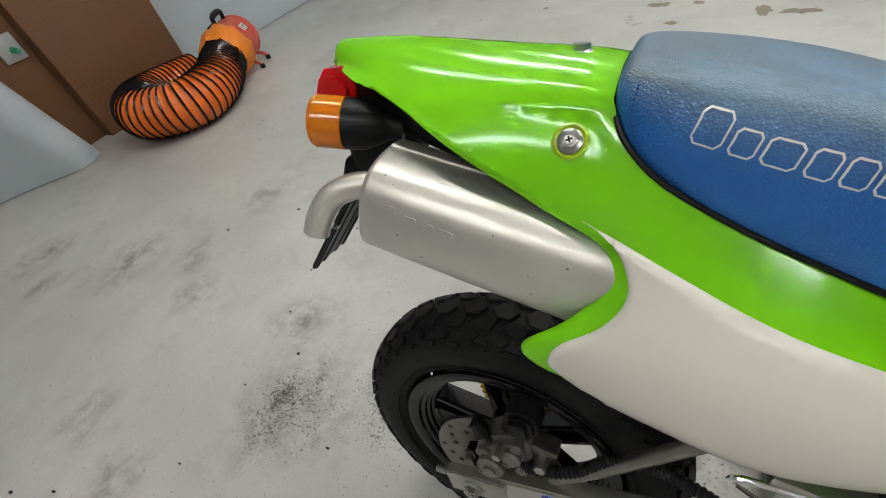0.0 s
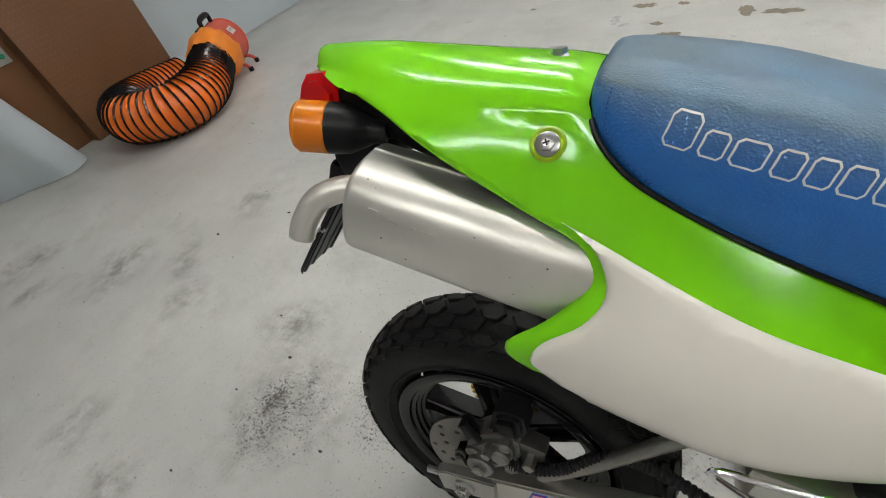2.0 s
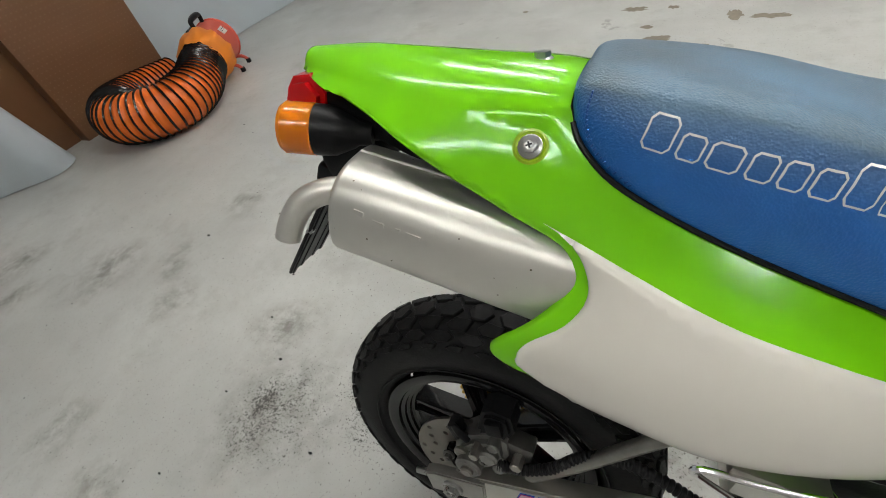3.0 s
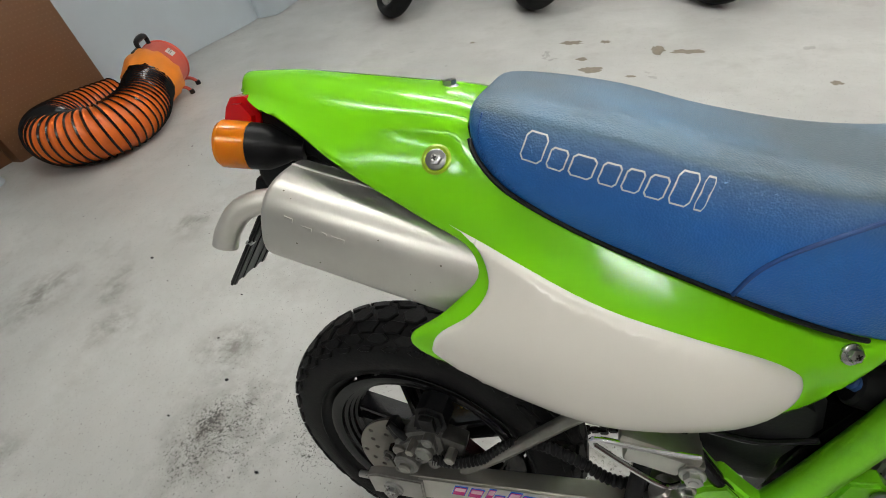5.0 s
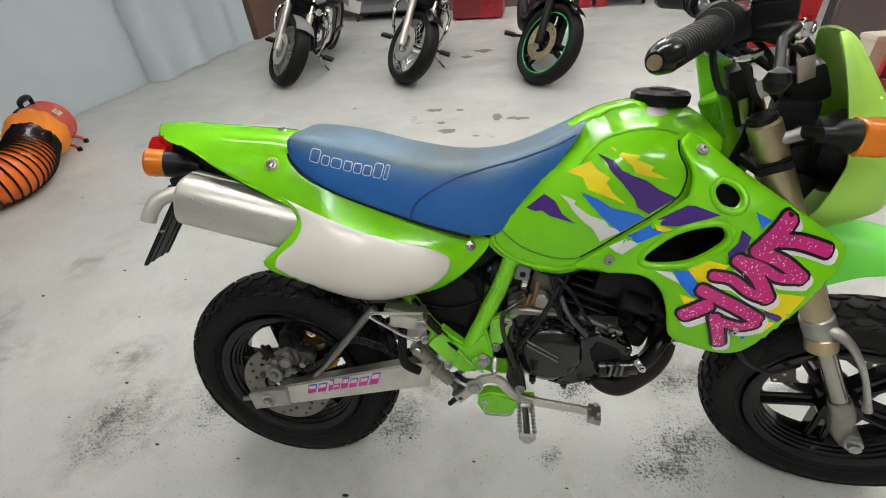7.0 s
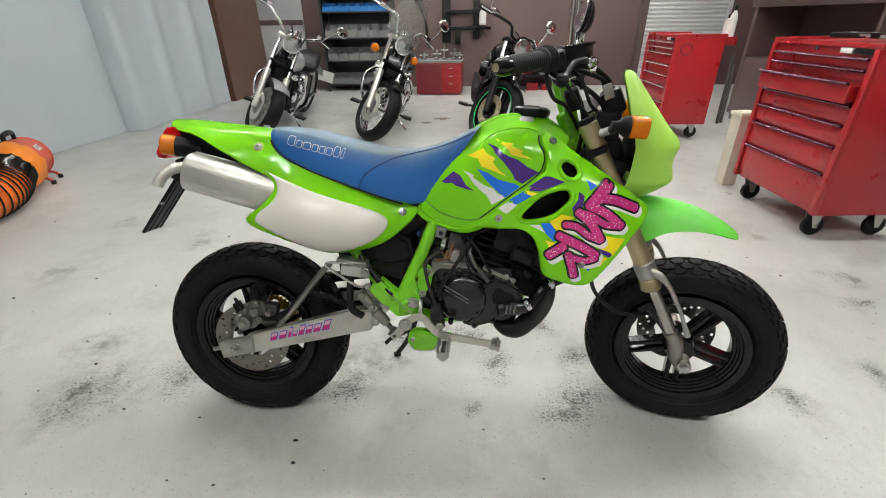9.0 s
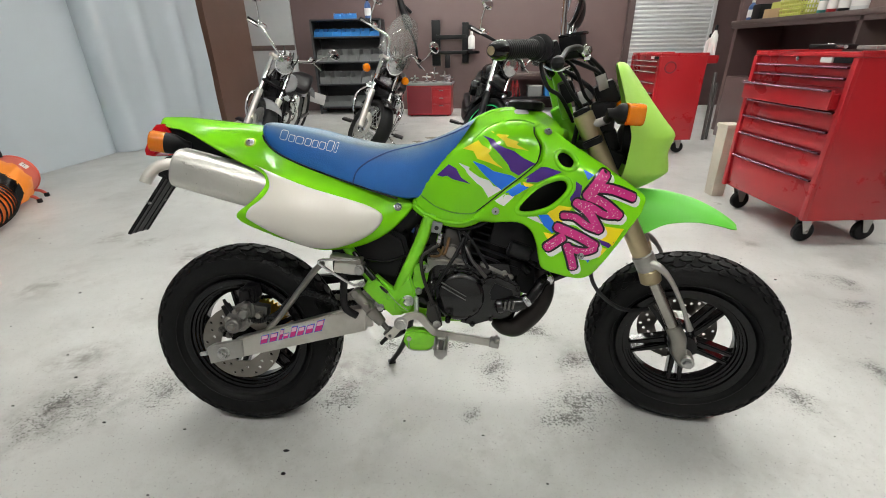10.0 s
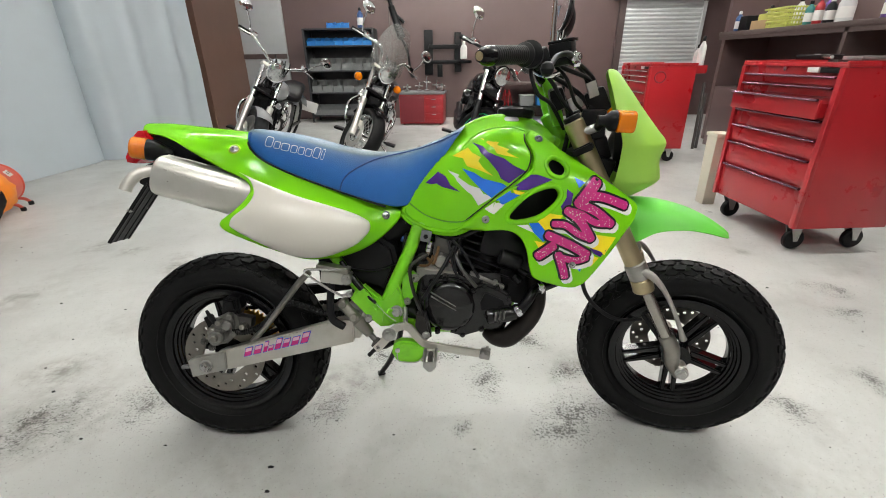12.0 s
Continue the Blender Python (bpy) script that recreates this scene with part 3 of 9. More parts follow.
def thicken(bm, t):
    """Gives a sheet a back, at the depth t along its normals."""
    bm.normal_update()
    bm.verts.index_update()
    front, rim = bm.faces[:], [(e.verts[0], e.verts[1]) for e in bm.edges if e.is_boundary]
    back = [bm.verts.new(v.co - v.normal * t) for v in bm.verts[:]]
    for f in front:
        bm.faces.new([back[v.index] for v in reversed(f.verts)])
    for a, b in rim:
        bm.faces.new((a, b, back[b.index], back[a.index]))


def fair(bm, weight, rounds):
    """Evens out a mesh without shrinking it, by the weight of each vertex."""
    bm.verts.index_update()
    co = np.array([v.co for v in bm.verts])
    w = np.array(weight)[:, None]
    a, b = np.array([(e.verts[0].index, e.verts[1].index) for e in bm.edges]).T
    count = np.bincount(np.r_[a, b], minlength=len(co))[:, None].clip(1)
    for k in range(2 * rounds):
        total = np.zeros_like(co)
        np.add.at(total, a, co[b])
        np.add.at(total, b, co[a])
        co += (0.60 if k % 2 == 0 else -0.62) * w * (total / count - co)
    for v, p in zip(bm.verts, co):
        v.co = p


def loft(top, bottom, width, prof, per=5, both=True, cap=True):
    """A body between two curves in x and z: prof rows give (share from top to bottom, share of the half width)."""
    a, b = spline(top, per), spline(bottom, per)
    w = spline([[v] for v in width], per)[:, 0]
    pr = spline(prof, 3)
    bm = bmesh.new()
    rows = []
    for p, q, ww in zip(a, b, w):
        half = [(p[0] + (q[0] - p[0]) * v, -ww * s, p[1] + (q[1] - p[1]) * v) for v, s in pr]
        ring = half + ([(x, -y, z) for x, y, z in half[::-1]] if both else [])
        rows.append([bm.verts.new(c) for c in ring])
    for r, s in zip(rows, rows[1:]):
        for k in range(len(r) - 1):
            bm.faces.new((r[k], r[k + 1], s[k + 1], s[k]))
        if both:
            bm.faces.new((r[-1], r[0], s[0], s[-1]))
    if cap:
        bm.faces.new(rows[0])
        bm.faces.new(rows[-1][::-1])
    bmesh.ops.remove_doubles(bm, verts=bm.verts[:], dist=0.0004)
    return bm


def hexbolt(bm, p, n, r=0.007, h=0.005, washer=1.4):
    """A flanged hexagon bolt with its face at p, looking along n."""
    m, _ = align(p, Vector(p) + Vector(n))
    lathe(bm, [(r * washer, 0), (r * washer, h * 0.25), (r * washer * 0.9, h * 0.35)], 20, m)
    lathe(bm, [(r, h * 0.3), (r, h * 0.95), (r * 0.85, h)], 6, m)
    lathe(bm, [(r * 0.55, h), (r * 0.5, h * 1.12), (r * 0.2, h * 1.12)], 10, m)


def conform(ob, side=-1):
    """A finder of the skin of a finished part, seen from one side across the bike: returns y at (x, z)."""
    me = ob.data
    tree = bvhtree.BVHTree.FromPolygons([v.co for v in me.vertices], [p.vertices for p in me.polygons])

    def f(x, z):
        hit = tree.ray_cast(Vector((x, 0.5 * side, z)), Vector((0, -side, 0)))
        return hit[0].y if hit[0] is not None else None

    return f


def decal(name, outline, target, mat, parent, label="", lift=0.0011, res=0.0065, side=-1):
    """A thin printed patch laid onto a part's skin."""
    near = conform(target, side)
    last = [side * 0.1]

    def f(x, z):
        y = near(x, z)
        if y is None:
            y = last[0]
        last[0] = y
        return y

    bm = skin(np.array(outline)[::-1], lambda x, z: f(x, z) * -side, 0.0, 0.0, res, lift=lift, mirror=side > 0)
    return part(name, bm, mat, parent, label, sharp=80)


def stroke(points, w, round_ends=True):
    """The outline of a brush stroke of width w along points."""
    p = spline(points, 4)
    t = np.gradient(p, axis=0)
    n = np.stack([-t[:, 1], t[:, 0]], 1) / np.maximum(np.linalg.norm(t, axis=1), 1e-9)[:, None]
    a, b = p + n * w / 2, p - n * w / 2
    if not round_ends:
        return np.concatenate([a, b[::-1]])
    u = t / np.maximum(np.linalg.norm(t, axis=1), 1e-9)[:, None]
    turn = [radians(k) for k in (60, 25, -25, -60)]
    end = [p[-1] + w / 2 * (n[-1] * math.sin(k) + u[-1] * 0.8 * math.cos(k)) for k in turn]
    start = [p[0] + w / 2 * (n[0] * math.sin(-k) - u[0] * 0.8 * math.cos(k)) for k in turn]
    return np.concatenate([a, end, b[::-1], start])



# ---- the workshop ----


def slab(name, c, s, mat, label, bevel=0.0):
    bm = bmesh.new()
    box(bm, c, s, bevel=bevel)
    return part(name, bm, mat, None, label, kind="structure")


def build_floor():
    bm = bmesh.new()
    bmesh.ops.create_grid(bm, x_segments=40, y_segments=48, size=1, matrix=pose(0.9, 1.4, 0) @ Matrix.Diagonal((4.4, 5.2, 1, 1)))
    for v in bm.verts:
        v.co.z = 0.0
    bm.faces.ensure_lookup_table()
    got = bmesh.ops.extrude_face_region(bm, geom=bm.faces[:])
    bmesh.ops.translate(bm, verts=[g for g in got["geom"] if isinstance(g, bmesh.types.BMVert)], vec=(0, 0, -0.1))
    part("floor", bm, M_FLOOR, None, "grey painted concrete floor with dark scuffs and stains", kind="structure")


build_floor()
slab("wall_west", (-2.98, 1.4, 1.4), (0.12, 10.4, 2.8), M_SHEET, "pale painted workshop wall")
slab("wall_north", (0.9, 6.48, 1.4), (8.0, 0.16, 2.8), M_BROWN, "dark brown painted back wall")
slab("wall_east", (4.75, 1.4, 1.4), (0.16, 10.4, 2.8), M_BROWN, "dark brown painted side wall")
# the south wall is never seen; its grey sets the bounce light
slab("wall_south", (0.9, -3.48, 1.4), (8.0, 0.16, 2.8), M_GREY_WALL, "unseen grey wall, added to close the room and bounce light")
slab("ceiling", (0.9, 1.4, 2.86), (8.4, 10.4, 0.1), M_CEILING, "plain white ceiling boards")
slab("wall_panel_joint", (-0.33, 6.395, 1.4), (0.012, 0.012, 2.8), M_BROWN_DARK, "joint strip between brown wall panels")

# ceiling lights
LIGHTS = [(x, y) for y in (-1.4, 0.95, 2.9, 5.4) for x in ((0.0, 1.9) if y < 0 else (-0.55, 1.15, 3.2))]


def ceiling_light(m):
    root = thing("ceiling_light", m, "long white fluorescent fitting on the ceiling", "ceiling light", "ceiling lights")
    bm = bmesh.new()
    box(bm, (0, 0, -0.02), (1.25, 0.2, 0.04), bevel=0.008)
    part("housing", bm, M_WHITE, root)
    bm = bmesh.new()
    for y in (-0.045, 0.045):
        cyl(bm, (-0.59, y, -0.06), (0.59, y, -0.06), 0.016, n=12)
    part("tubes", bm, M_LAMP, root, "lit fluorescent tubes")
    return root


first = ceiling_light(pose(*LIGHTS[0], 2.81))
for x, y in LIGHTS[1:]:
    copy_thing(first, pose(x, y, 2.81))


# chips and flakes lying on the floor
rng = random.Random(41)
bm = bmesh.new()
for _ in range(110):
    x, y = rng.uniform(-1.9, 2.1), rng.uniform(-0.45, 1.3)
    a, r = rng.uniform(0, 6.28), rng.choice((0.0018, 0.002, 0.0026, 0.0034, 0.005))
    ring = [(x + r * rng.uniform(0.6, 1.5) * math.cos(a + 1.257 * k) * 1.4, y + r * rng.uniform(0.5, 1.1) * math.sin(a + 1.257 * k)) for k in range(5)]
    low = [bm.verts.new((px, py, 0.0004)) for px, py in ring]
    top = [bm.verts.new((x + (px - x) * 0.8, y + (py - y) * 0.8, 0.0004 + r * 0.5)) for px, py in ring]
    bm.faces.new(top)
    for k in range(5):
        bm.faces.new((low[k], low[(k + 1) % 5], top[(k + 1) % 5], top[k]))
part("floor_debris", bm, M_BLACK_SOFT, None, "small dark rubber chips and flakes on the floor", kind="stuff")


# west side: sheets, pegboard, outlet
def hanging_sheet(name, base, height, label, lean=0.0, fold=0.02, waves=5.0, flare=0.0, shear=0.0):
    """A thin hanging sheet above a curve on the floor, with soft folds."""
    path = spline(base, 10)
    bm = bmesh.new()
    rows = []
    nz = 16
    for i, p in enumerate(path):
        t = i / (len(path) - 1)
        tan = path[min(i + 1, len(path) - 1)] - path[max(i - 1, 0)]
        nrm = np.array((tan[1], -tan[0])) / max(1e-6, np.hypot(*tan))
        col = []
        for k in range(nz + 1):
            z = height * k / nz
            off = fold * math.sin(waves * 6.283 * t + 0.6 * z) * (0.5 + 0.5 * k / nz) + 0.012 * noise.noise((3 * p[0], 3 * p[1], 2 * z)) + lean * z
            off += flare * max(0, 0.25 - z) ** 2
            col.append(bm.verts.new((p[0] + nrm[0] * off, p[1] + nrm[1] * off - shear * z, z + 0.004)))
        rows.append(col)
    for a, b in zip(rows, rows[1:]):
        for k in range(nz):
            bm.faces.new((a[k], a[k + 1], b[k + 1], b[k]))
    bmesh.ops.recalc_face_normals(bm, faces=bm.faces)
    bmesh.ops.solidify(bm, geom=bm.faces[:], thickness=0.004)
    return part(name, bm, M_SHEET, None, label, kind="structure", sharp=60)


hanging_sheet("curtain_1", [(-2.86, 1.75), (-2.85, 2.2), (-2.84, 2.7), (-2.80, 3.2), (-2.84, 3.42)], 2.5, "pale vinyl sheet hung along the wall", fold=0.008, waves=2)
hanging_sheet("curtain_2", [(-2.88, 3.36), (-2.76, 3.34), (-2.64, 3.40), (-2.66, 3.62), (-2.67, 3.84), (-2.62, 3.98), (-2.66, 4.18), (-2.66, 4.44), (-2.61, 4.60), (-2.65, 4.80), (-2.60, 5.05)], 2.5, "pale vinyl curtain with soft folds", fold=0.006, waves=3)
hanging_sheet("curtain_3", [(-2.98, -0.6), (-2.86, -0.1), (-2.80, 0.30), (-2.66, 0.52), (-2.53, 0.68), (-2.56, 0.80), (-2.66, 0.84)], 1.1, "curled pale vinyl sheet standing on the floor", fold=0.004, waves=1.5, shear=0.26)

bm = bmesh.new()
box(bm, (-2.735, 1.32, 1.1), (0.09, 0.68, 2.2), bevel=0.004)
pegboard = part("pegboard", bm, M_PEG, None, "brown perforated hardboard panel leaning by the wall", kind="structure")
bm = bmesh.new()
box(bm, (-2.80, 0.40, 1.1), (0.06, 1.16, 2.2), bevel=0.004)
part("wall_board", bm, M_PEG, None, "brown painted wall board behind the outlet", kind="structure")

# north-west: brown partition and pale door
slab("wall_partition", (-2.60, 5.75, 1.3), (0.08, 1.25, 2.6), M_BOARD, "brown partition beside the curtain")
bm = bmesh.new()
box(bm, (-2.26, 6.36, 1.15), (0.72, 0.05, 2.3), bevel=0.004)
door = part("door_1", bm, M_DOOR, None, "pale grey door with a dark rail", kind="structure")
bm = bmesh.new()
box(bm, (-2.26, 6.325, 0.93), (0.72, 0.02, 0.07), bevel=0.003)
part("rail", bm, M_BROWN_DARK, door, "dark brown door rail")

# roller shutter
bm = bmesh.new()
prof = []
for k in range(46):
    z = 0.02 + k * 0.055
    for dy, dz in ((0, 0), (-0.012, 0.01), (-0.014, 0.03), (-0.004, 0.046)):
        prof.append((dy, z + dz))
rows = [[bm.verts.new((x, 6.37 + dy, z)) for dy, z in prof] for x in (3.13, 4.24)]
for k in range(len(prof) - 1):
    bm.faces.new((rows[0][k], rows[0][k + 1], rows[1][k + 1], rows[1][k]))
part("roller_shutter", bm, M_GREY_METAL, None, "grey steel roller shutter, closed", kind="structure", sharp=20)
slab("trim", (3.085, 6.37, 1.3), (0.09, 0.08, 2.6), M_BROWN_DARK, "dark shutter guide")
slab("trim", (4.265, 6.37, 0.79), (0.045, 0.08, 1.58), M_GREY_METAL, "grey steel shutter guide")
slab("trim", (3.70, 6.34, 1.87), (1.5, 0.12, 0.52), M_BROWN_DARK, "dark box over the shutter")

# east side: brown cabinet wall with open shelf
slab("wall_cabinet", (3.62, 2.55, 0.29), (0.7, 2.7, 0.58), M_BROWN, "brown workbench cabinet along the wall", 0.004)
slab("wall_cabinet_back", (3.85, 2.55, 1.5), (0.3, 2.7, 1.8), M_BROWN, "brown board behind the shelves")
slab("wall_cabinet_end", (3.62, 3.93, 1.4), (0.7, 0.05, 2.7), M_BROWN, "brown end board of the shelves")

# ---- the motorcycle ----
LEAN_DEG = 11.5
bike = thing("motorcycle", pose(0, 0, 0, -LEAN_DEG), "small lime green off-road motorcycle with blue seat, leaning on its stand", "motorcycle")
AXLE_R = (0.030, 0.0, 0.230)
AXLE_F = (1.110, 0.0, 0.223)
STEER = Matrix.Translation((0.811, 0, 0.75)) @ Matrix.Rotation(radians(-18), 4, Vector((-0.446, 0, 0.895))) @ Matrix.Translation((-0.811, 0, -0.75))
TO_Y = Matrix.Rotation(radians(90), 4, "X")  # a lathe's z axis laid across the bike


def tyre(name, parent, centre, m):
    bm = bmesh.new()
    at = Matrix.Translation(centre) @ TO_Y
    rows = []
    for k in range(25):
        a = radians(-62 + 304 * k / 24)
        c, s = math.cos(a), math.sin(a)
        rows.append((0.189 + 0.040 * math.copysign(abs(s) ** 0.85, s), 0.049 * math.copysign(abs(c) ** 0.8, c)))
    lathe(bm, rows, 72, at, closed=True)

    for sgn in (-1, 1):
        lathe(bm, [(0.168, 0.0475 * sgn), (0.1695, 0.0495 * sgn), (0.171, 0.0485 * sgn)], 72, at, caps=False)
    part(name, bm, M_RUBBER, parent, "black tyre carcass", m)
    bm = bmesh.new()

    def place(u, v, up):
        """u: turn in degrees, v: share across the tread from -1 to 1."""
        a = radians(90 - 74 * v)
        c, s = math.cos(a), math.sin(a)
        r, h = 0.189 + (0.040 + up) * math.copysign(abs(s) ** 0.85, s), (0.049 + up * 0.8) * math.copysign(abs(c) ** 0.8, c)
        return at @ Vector((r * math.cos(radians(u)), r * math.sin(radians(u)), h))

    def block(u, v, outline):
        lo = [bm.verts.new(place(u + du, v + dv, -0.001)) for du, dv in outline]
        mid = [bm.verts.new(place(u + du * 0.96, v + dv * 0.96, 0.0030)) for du, dv in outline]
        hi = [bm.verts.new(place(u + du * 0.86, v + dv * 0.86, 0.0040)) for du, dv in outline]
        n = len(outline)
        for a, b in ((lo, mid), (mid, hi)):
            for k in range(n):
                bm.faces.new((a[k], a[(k + 1) % n], b[(k + 1) % n], b[k]))
        bm.faces.new(hi)

    hexa = [(-4.3, 0), (-2.2, -0.15), (2.2, -0.15), (4.3, 0), (2.2, 0.15), (-2.2, 0.15)]
    wing = [(-4.2, -0.13), (1.8, -0.16), (4.4, 0.02), (2.4, 0.15), (-2.6, 0.15), (-3.4, 0.0)]
    n = 36
    for k in range(n):
        u = 360 * k / n
        block(u, 0.0, hexa)
        for sgn in (-1, 1):
            block(u + 5, 0.30 * sgn, [(du, dv * sgn) for du, dv in wing])
            block(u, 0.60 * sgn, [(du, dv * 0.85 * sgn) for du, dv in hexa])
            block(u + 5, 0.84 * sgn, [(du * 0.80, dv * 0.45 * sgn) for du, dv in wing])
    return part("tread", bm, M_RUBBER, parent, "knobbly tread blocks", m, kind="stuff")


def wheel(name, parent, centre, m, spokes, turn):
    bm = bmesh.new()
    at = Matrix.Translation(centre) @ TO_Y
    lip = [(0.150, 0.044), (0.155, 0.043), (0.155, 0.038), (0.145, 0.036), (0.140, 0.028), (0.130, 0.022), (0.127, 0.0)]
    inner = [(0.119, 0.0), (0.1192, 0.010), (0.1218, 0.0115), (0.1222, 0.0195), (0.1262, 0.0215), (0.1268, 0.0265), (0.1312, 0.0285), (0.1318, 0.0335), (0.1372, 0.0355), (0.139, 0.040)]
    lathe(bm, lip + [(r, -h) for r, h in lip[-2::-1]] + [(r, -h) for r, h in inner[::-1]] + inner[1:], 72, at, closed=True)
    lathe(bm, [(0.018, 0.045), (0.032, 0.045), (0.036, 0.03), (0.036, -0.03), (0.032, -0.045), (0.018, -0.045)], 32, at)
    rim = part(name, bm, M_BLACK_GLOSS, parent, "black cast wheel with paired spokes", m)
    for k in range(spokes):
        for d in (-1, 1):
            bm = bmesh.new()
            a0, a1 = radians(turn + 360 * k / spokes + d * 17), radians(turn + 360 * k / spokes + d * 6.0)
            p0, p1 = 0.033, 0.124
            cx0, cz0, cx1, cz1 = p0 * math.cos(a0), p0 * math.sin(a0), p1 * math.cos(a1), p1 * math.sin(a1)
            dx, dz = cx1 - cx0, cz1 - cz0
            ln = math.hypot(dx, dz)
            nx, nz = -dz / ln, dx / ln
            plate(bm, [(centre[0] + cx0 - nx * 0.008, centre[2] + cz0 - nz * 0.008), (centre[0] + cx1 - nx * 0.0052, centre[2] + cz1 - nz * 0.0052),
                       (centre[0] + cx1 + nx * 0.0052, centre[2] + cz1 + nz * 0.0052), (centre[0] + cx0 + nx * 0.008, centre[2] + cz0 + nz * 0.008)], -0.016, 0.016, 0.003)
            part("spoke", bm, M_BLACK_GLOSS, rim)
    return rim


def disc(name, parent, centre, y, r_out, r_in, m, holes=30):
    bm = bmesh.new()
    ring = [(centre[0] + r_out * math.cos(radians(4 * k)), centre[2] + r_out * math.sin(radians(4 * k))) for k in range(90)]
    cuts = [(centre[0], centre[2], r_in)]
    for k in range(holes):
        a = radians(360 * k / holes)
        rr = r_out - 0.008 - 0.0095 * (k % 3)
        cuts.append((centre[0] + rr * math.cos(a), centre[2] + rr * math.sin(a), 0.0040))
    plate(bm, ring, y - 0.002, y + 0.002, holes=cuts)
    return part(name, bm, M_DISC, parent, "drilled steel brake disc", m, sharp=30)


rear = wheel("rear_wheel", bike, AXLE_R, None, 5, 100)
tyre("tyre", rear, AXLE_R, None)
disc("brake_disc", rear, AXLE_R, -0.060, 0.094, 0.052, None, 30)
front = wheel("front_wheel", bike, AXLE_F, STEER @ Matrix.Translation(AXLE_F) @ Matrix.Scale(0.965, 4) @ Matrix.Translation(-Vector(AXLE_F)), 5, -90)
tyre("tyre", front, AXLE_F, None)
disc("brake_disc", front, AXLE_F, 0.055, 0.096, 0.052, None, 36)

# side cover: green tail and flank in one moulding, each half its own part
COVER = [(-0.112, 0.748, -0.018), (-0.09, 0.7455, -0.033), (-0.055, 0.7420, -0.045), (-0.02, 0.737, -0.055), (0.02, 0.7335, -0.059), (0.06, 0.730, -0.060), (0.112, 0.7265, -0.060), (-0.09, 0.742, -0.040), (-0.05, 0.7345, -0.058), (-0.014, 0.721, -0.077),
         (0.03, 0.722, -0.070), (0.09, 0.718, -0.067), (0.112, 0.704, -0.0735), (0.030, 0.697, -0.089), (0.07, 0.692, -0.084), (0.098, 0.659, -0.093), (0.13, 0.660, -0.095),
         (0.146, 0.618, -0.106), (0.095, 0.548, -0.130), (0.150, 0.700, -0.074), (0.175, 0.680, -0.080), (0.235, 0.652, -0.086), (0.33, 0.617, -0.081),
         (0.20, 0.57, -0.140), (0.25, 0.53, -0.142), (0.27, 0.472, -0.098), (0.25, 0.49, -0.122), (0.33, 0.475, -0.090), (0.34, 0.51, -0.120), (0.396, 0.536, -0.096), (0.426, 0.561, -0.070), (0.455, 0.57, -0.060), (0.30, 0.57, -0.126), (0.18, 0.498, -0.112), (0.17, 0.53, -0.136)]
cover_base = smooth_surface(COVER, 0.03)


def cover_y(x, z):
    """The flank, with the moulded hollow round the rear bolt that ends in a step before the seat."""
    return cover_base(x, z) + hollow(x, z)


tail = spline([(-0.113, 0.7490), (-0.105, 0.7480), (-0.06, 0.7430), (-0.016, 0.7375), (0.05, 0.7315), (0.112, 0.7275), (0.135, 0.7265)], 4)
seatline = spline([(0.137, 0.724), (0.146, 0.706), (0.175, 0.681), (0.235, 0.653), (0.33, 0.617), (0.40, 0.592), (0.447, 0.575)], 6)
under = spline([(0.458, 0.570), (0.459, 0.560), (0.445, 0.540), (0.415, 0.513), (0.38, 0.491), (0.335, 0.474), (0.285, 0.467), (0.245, 0.470), (0.178, 0.497), (0.111, 0.531), (0.094, 0.543), (0.0895, 0.553),
                (0.096, 0.563), (0.120, 0.581), (0.141, 0.603), (0.1485, 0.622), (0.138, 0.640), (0.098, 0.659), (0.058, 0.681), (0.020, 0.703), (-0.014, 0.721), (-0.050, 0.7330), (-0.09, 0.7425), (-0.110, 0.7470)], 4)
COVER_LINE = np.concatenate([tail, seatline, under])[::-1]


def near_top(x, z):
    """The rolled rim fades out along the ridge, where the two halves meet."""
    if x < 0.136 and z > float(np.interp(x, tail[:, 0], tail[:, 1])) - 0.007:
        return 0.0
    return 0.0 if 0.10 < x < 0.46 and z > float(np.interp(x, seatline[:, 0], seatline[:, 1])) - 0.011 else 1.0


bm = skin(COVER_LINE, cover_base, 0.0028, 0.006, 0.0065, soft=near_top, join=True, ridge=tail, crown=lambda x: float(np.interp(x, (-0.113, -0.06, 0.0, 0.05, 0.112, 0.135), (0.0150, 0.0215, 0.0215, 0.0195, 0.0170, 0.0125))), press=hollow)
cover = part("side_cover", bm, M_GREEN, bike, "glossy lime green tail and side cover in one moulding", sharp=85)
WHITE_LINE = spline([(0.1255, 0.6575), (0.142, 0.6505), (0.171, 0.638), (0.199, 0.6275), (0.253, 0.608), (0.303, 0.592), (0.352, 0.575), (0.382, 0.560), (0.3955, 0.546), (0.390, 0.526), (0.360, 0.501), (0.299, 0.477), (0.246, 0.476), (0.196, 0.496),
                     (0.121, 0.543), (0.1135, 0.555), (0.122, 0.570), (0.148, 0.590), (0.161, 0.612), (0.155, 0.634), (0.141, 0.6490)], 4, closed=True)
for flip in (False, True):
    bm = skin(WHITE_LINE[::-1], cover_base, 0.0, 0.0052, 0.008, lift=0.0062, mirror=flip)
    part("number_panel", bm, M_WHITE_PANEL, cover, "glossy off-white panel on the side cover")

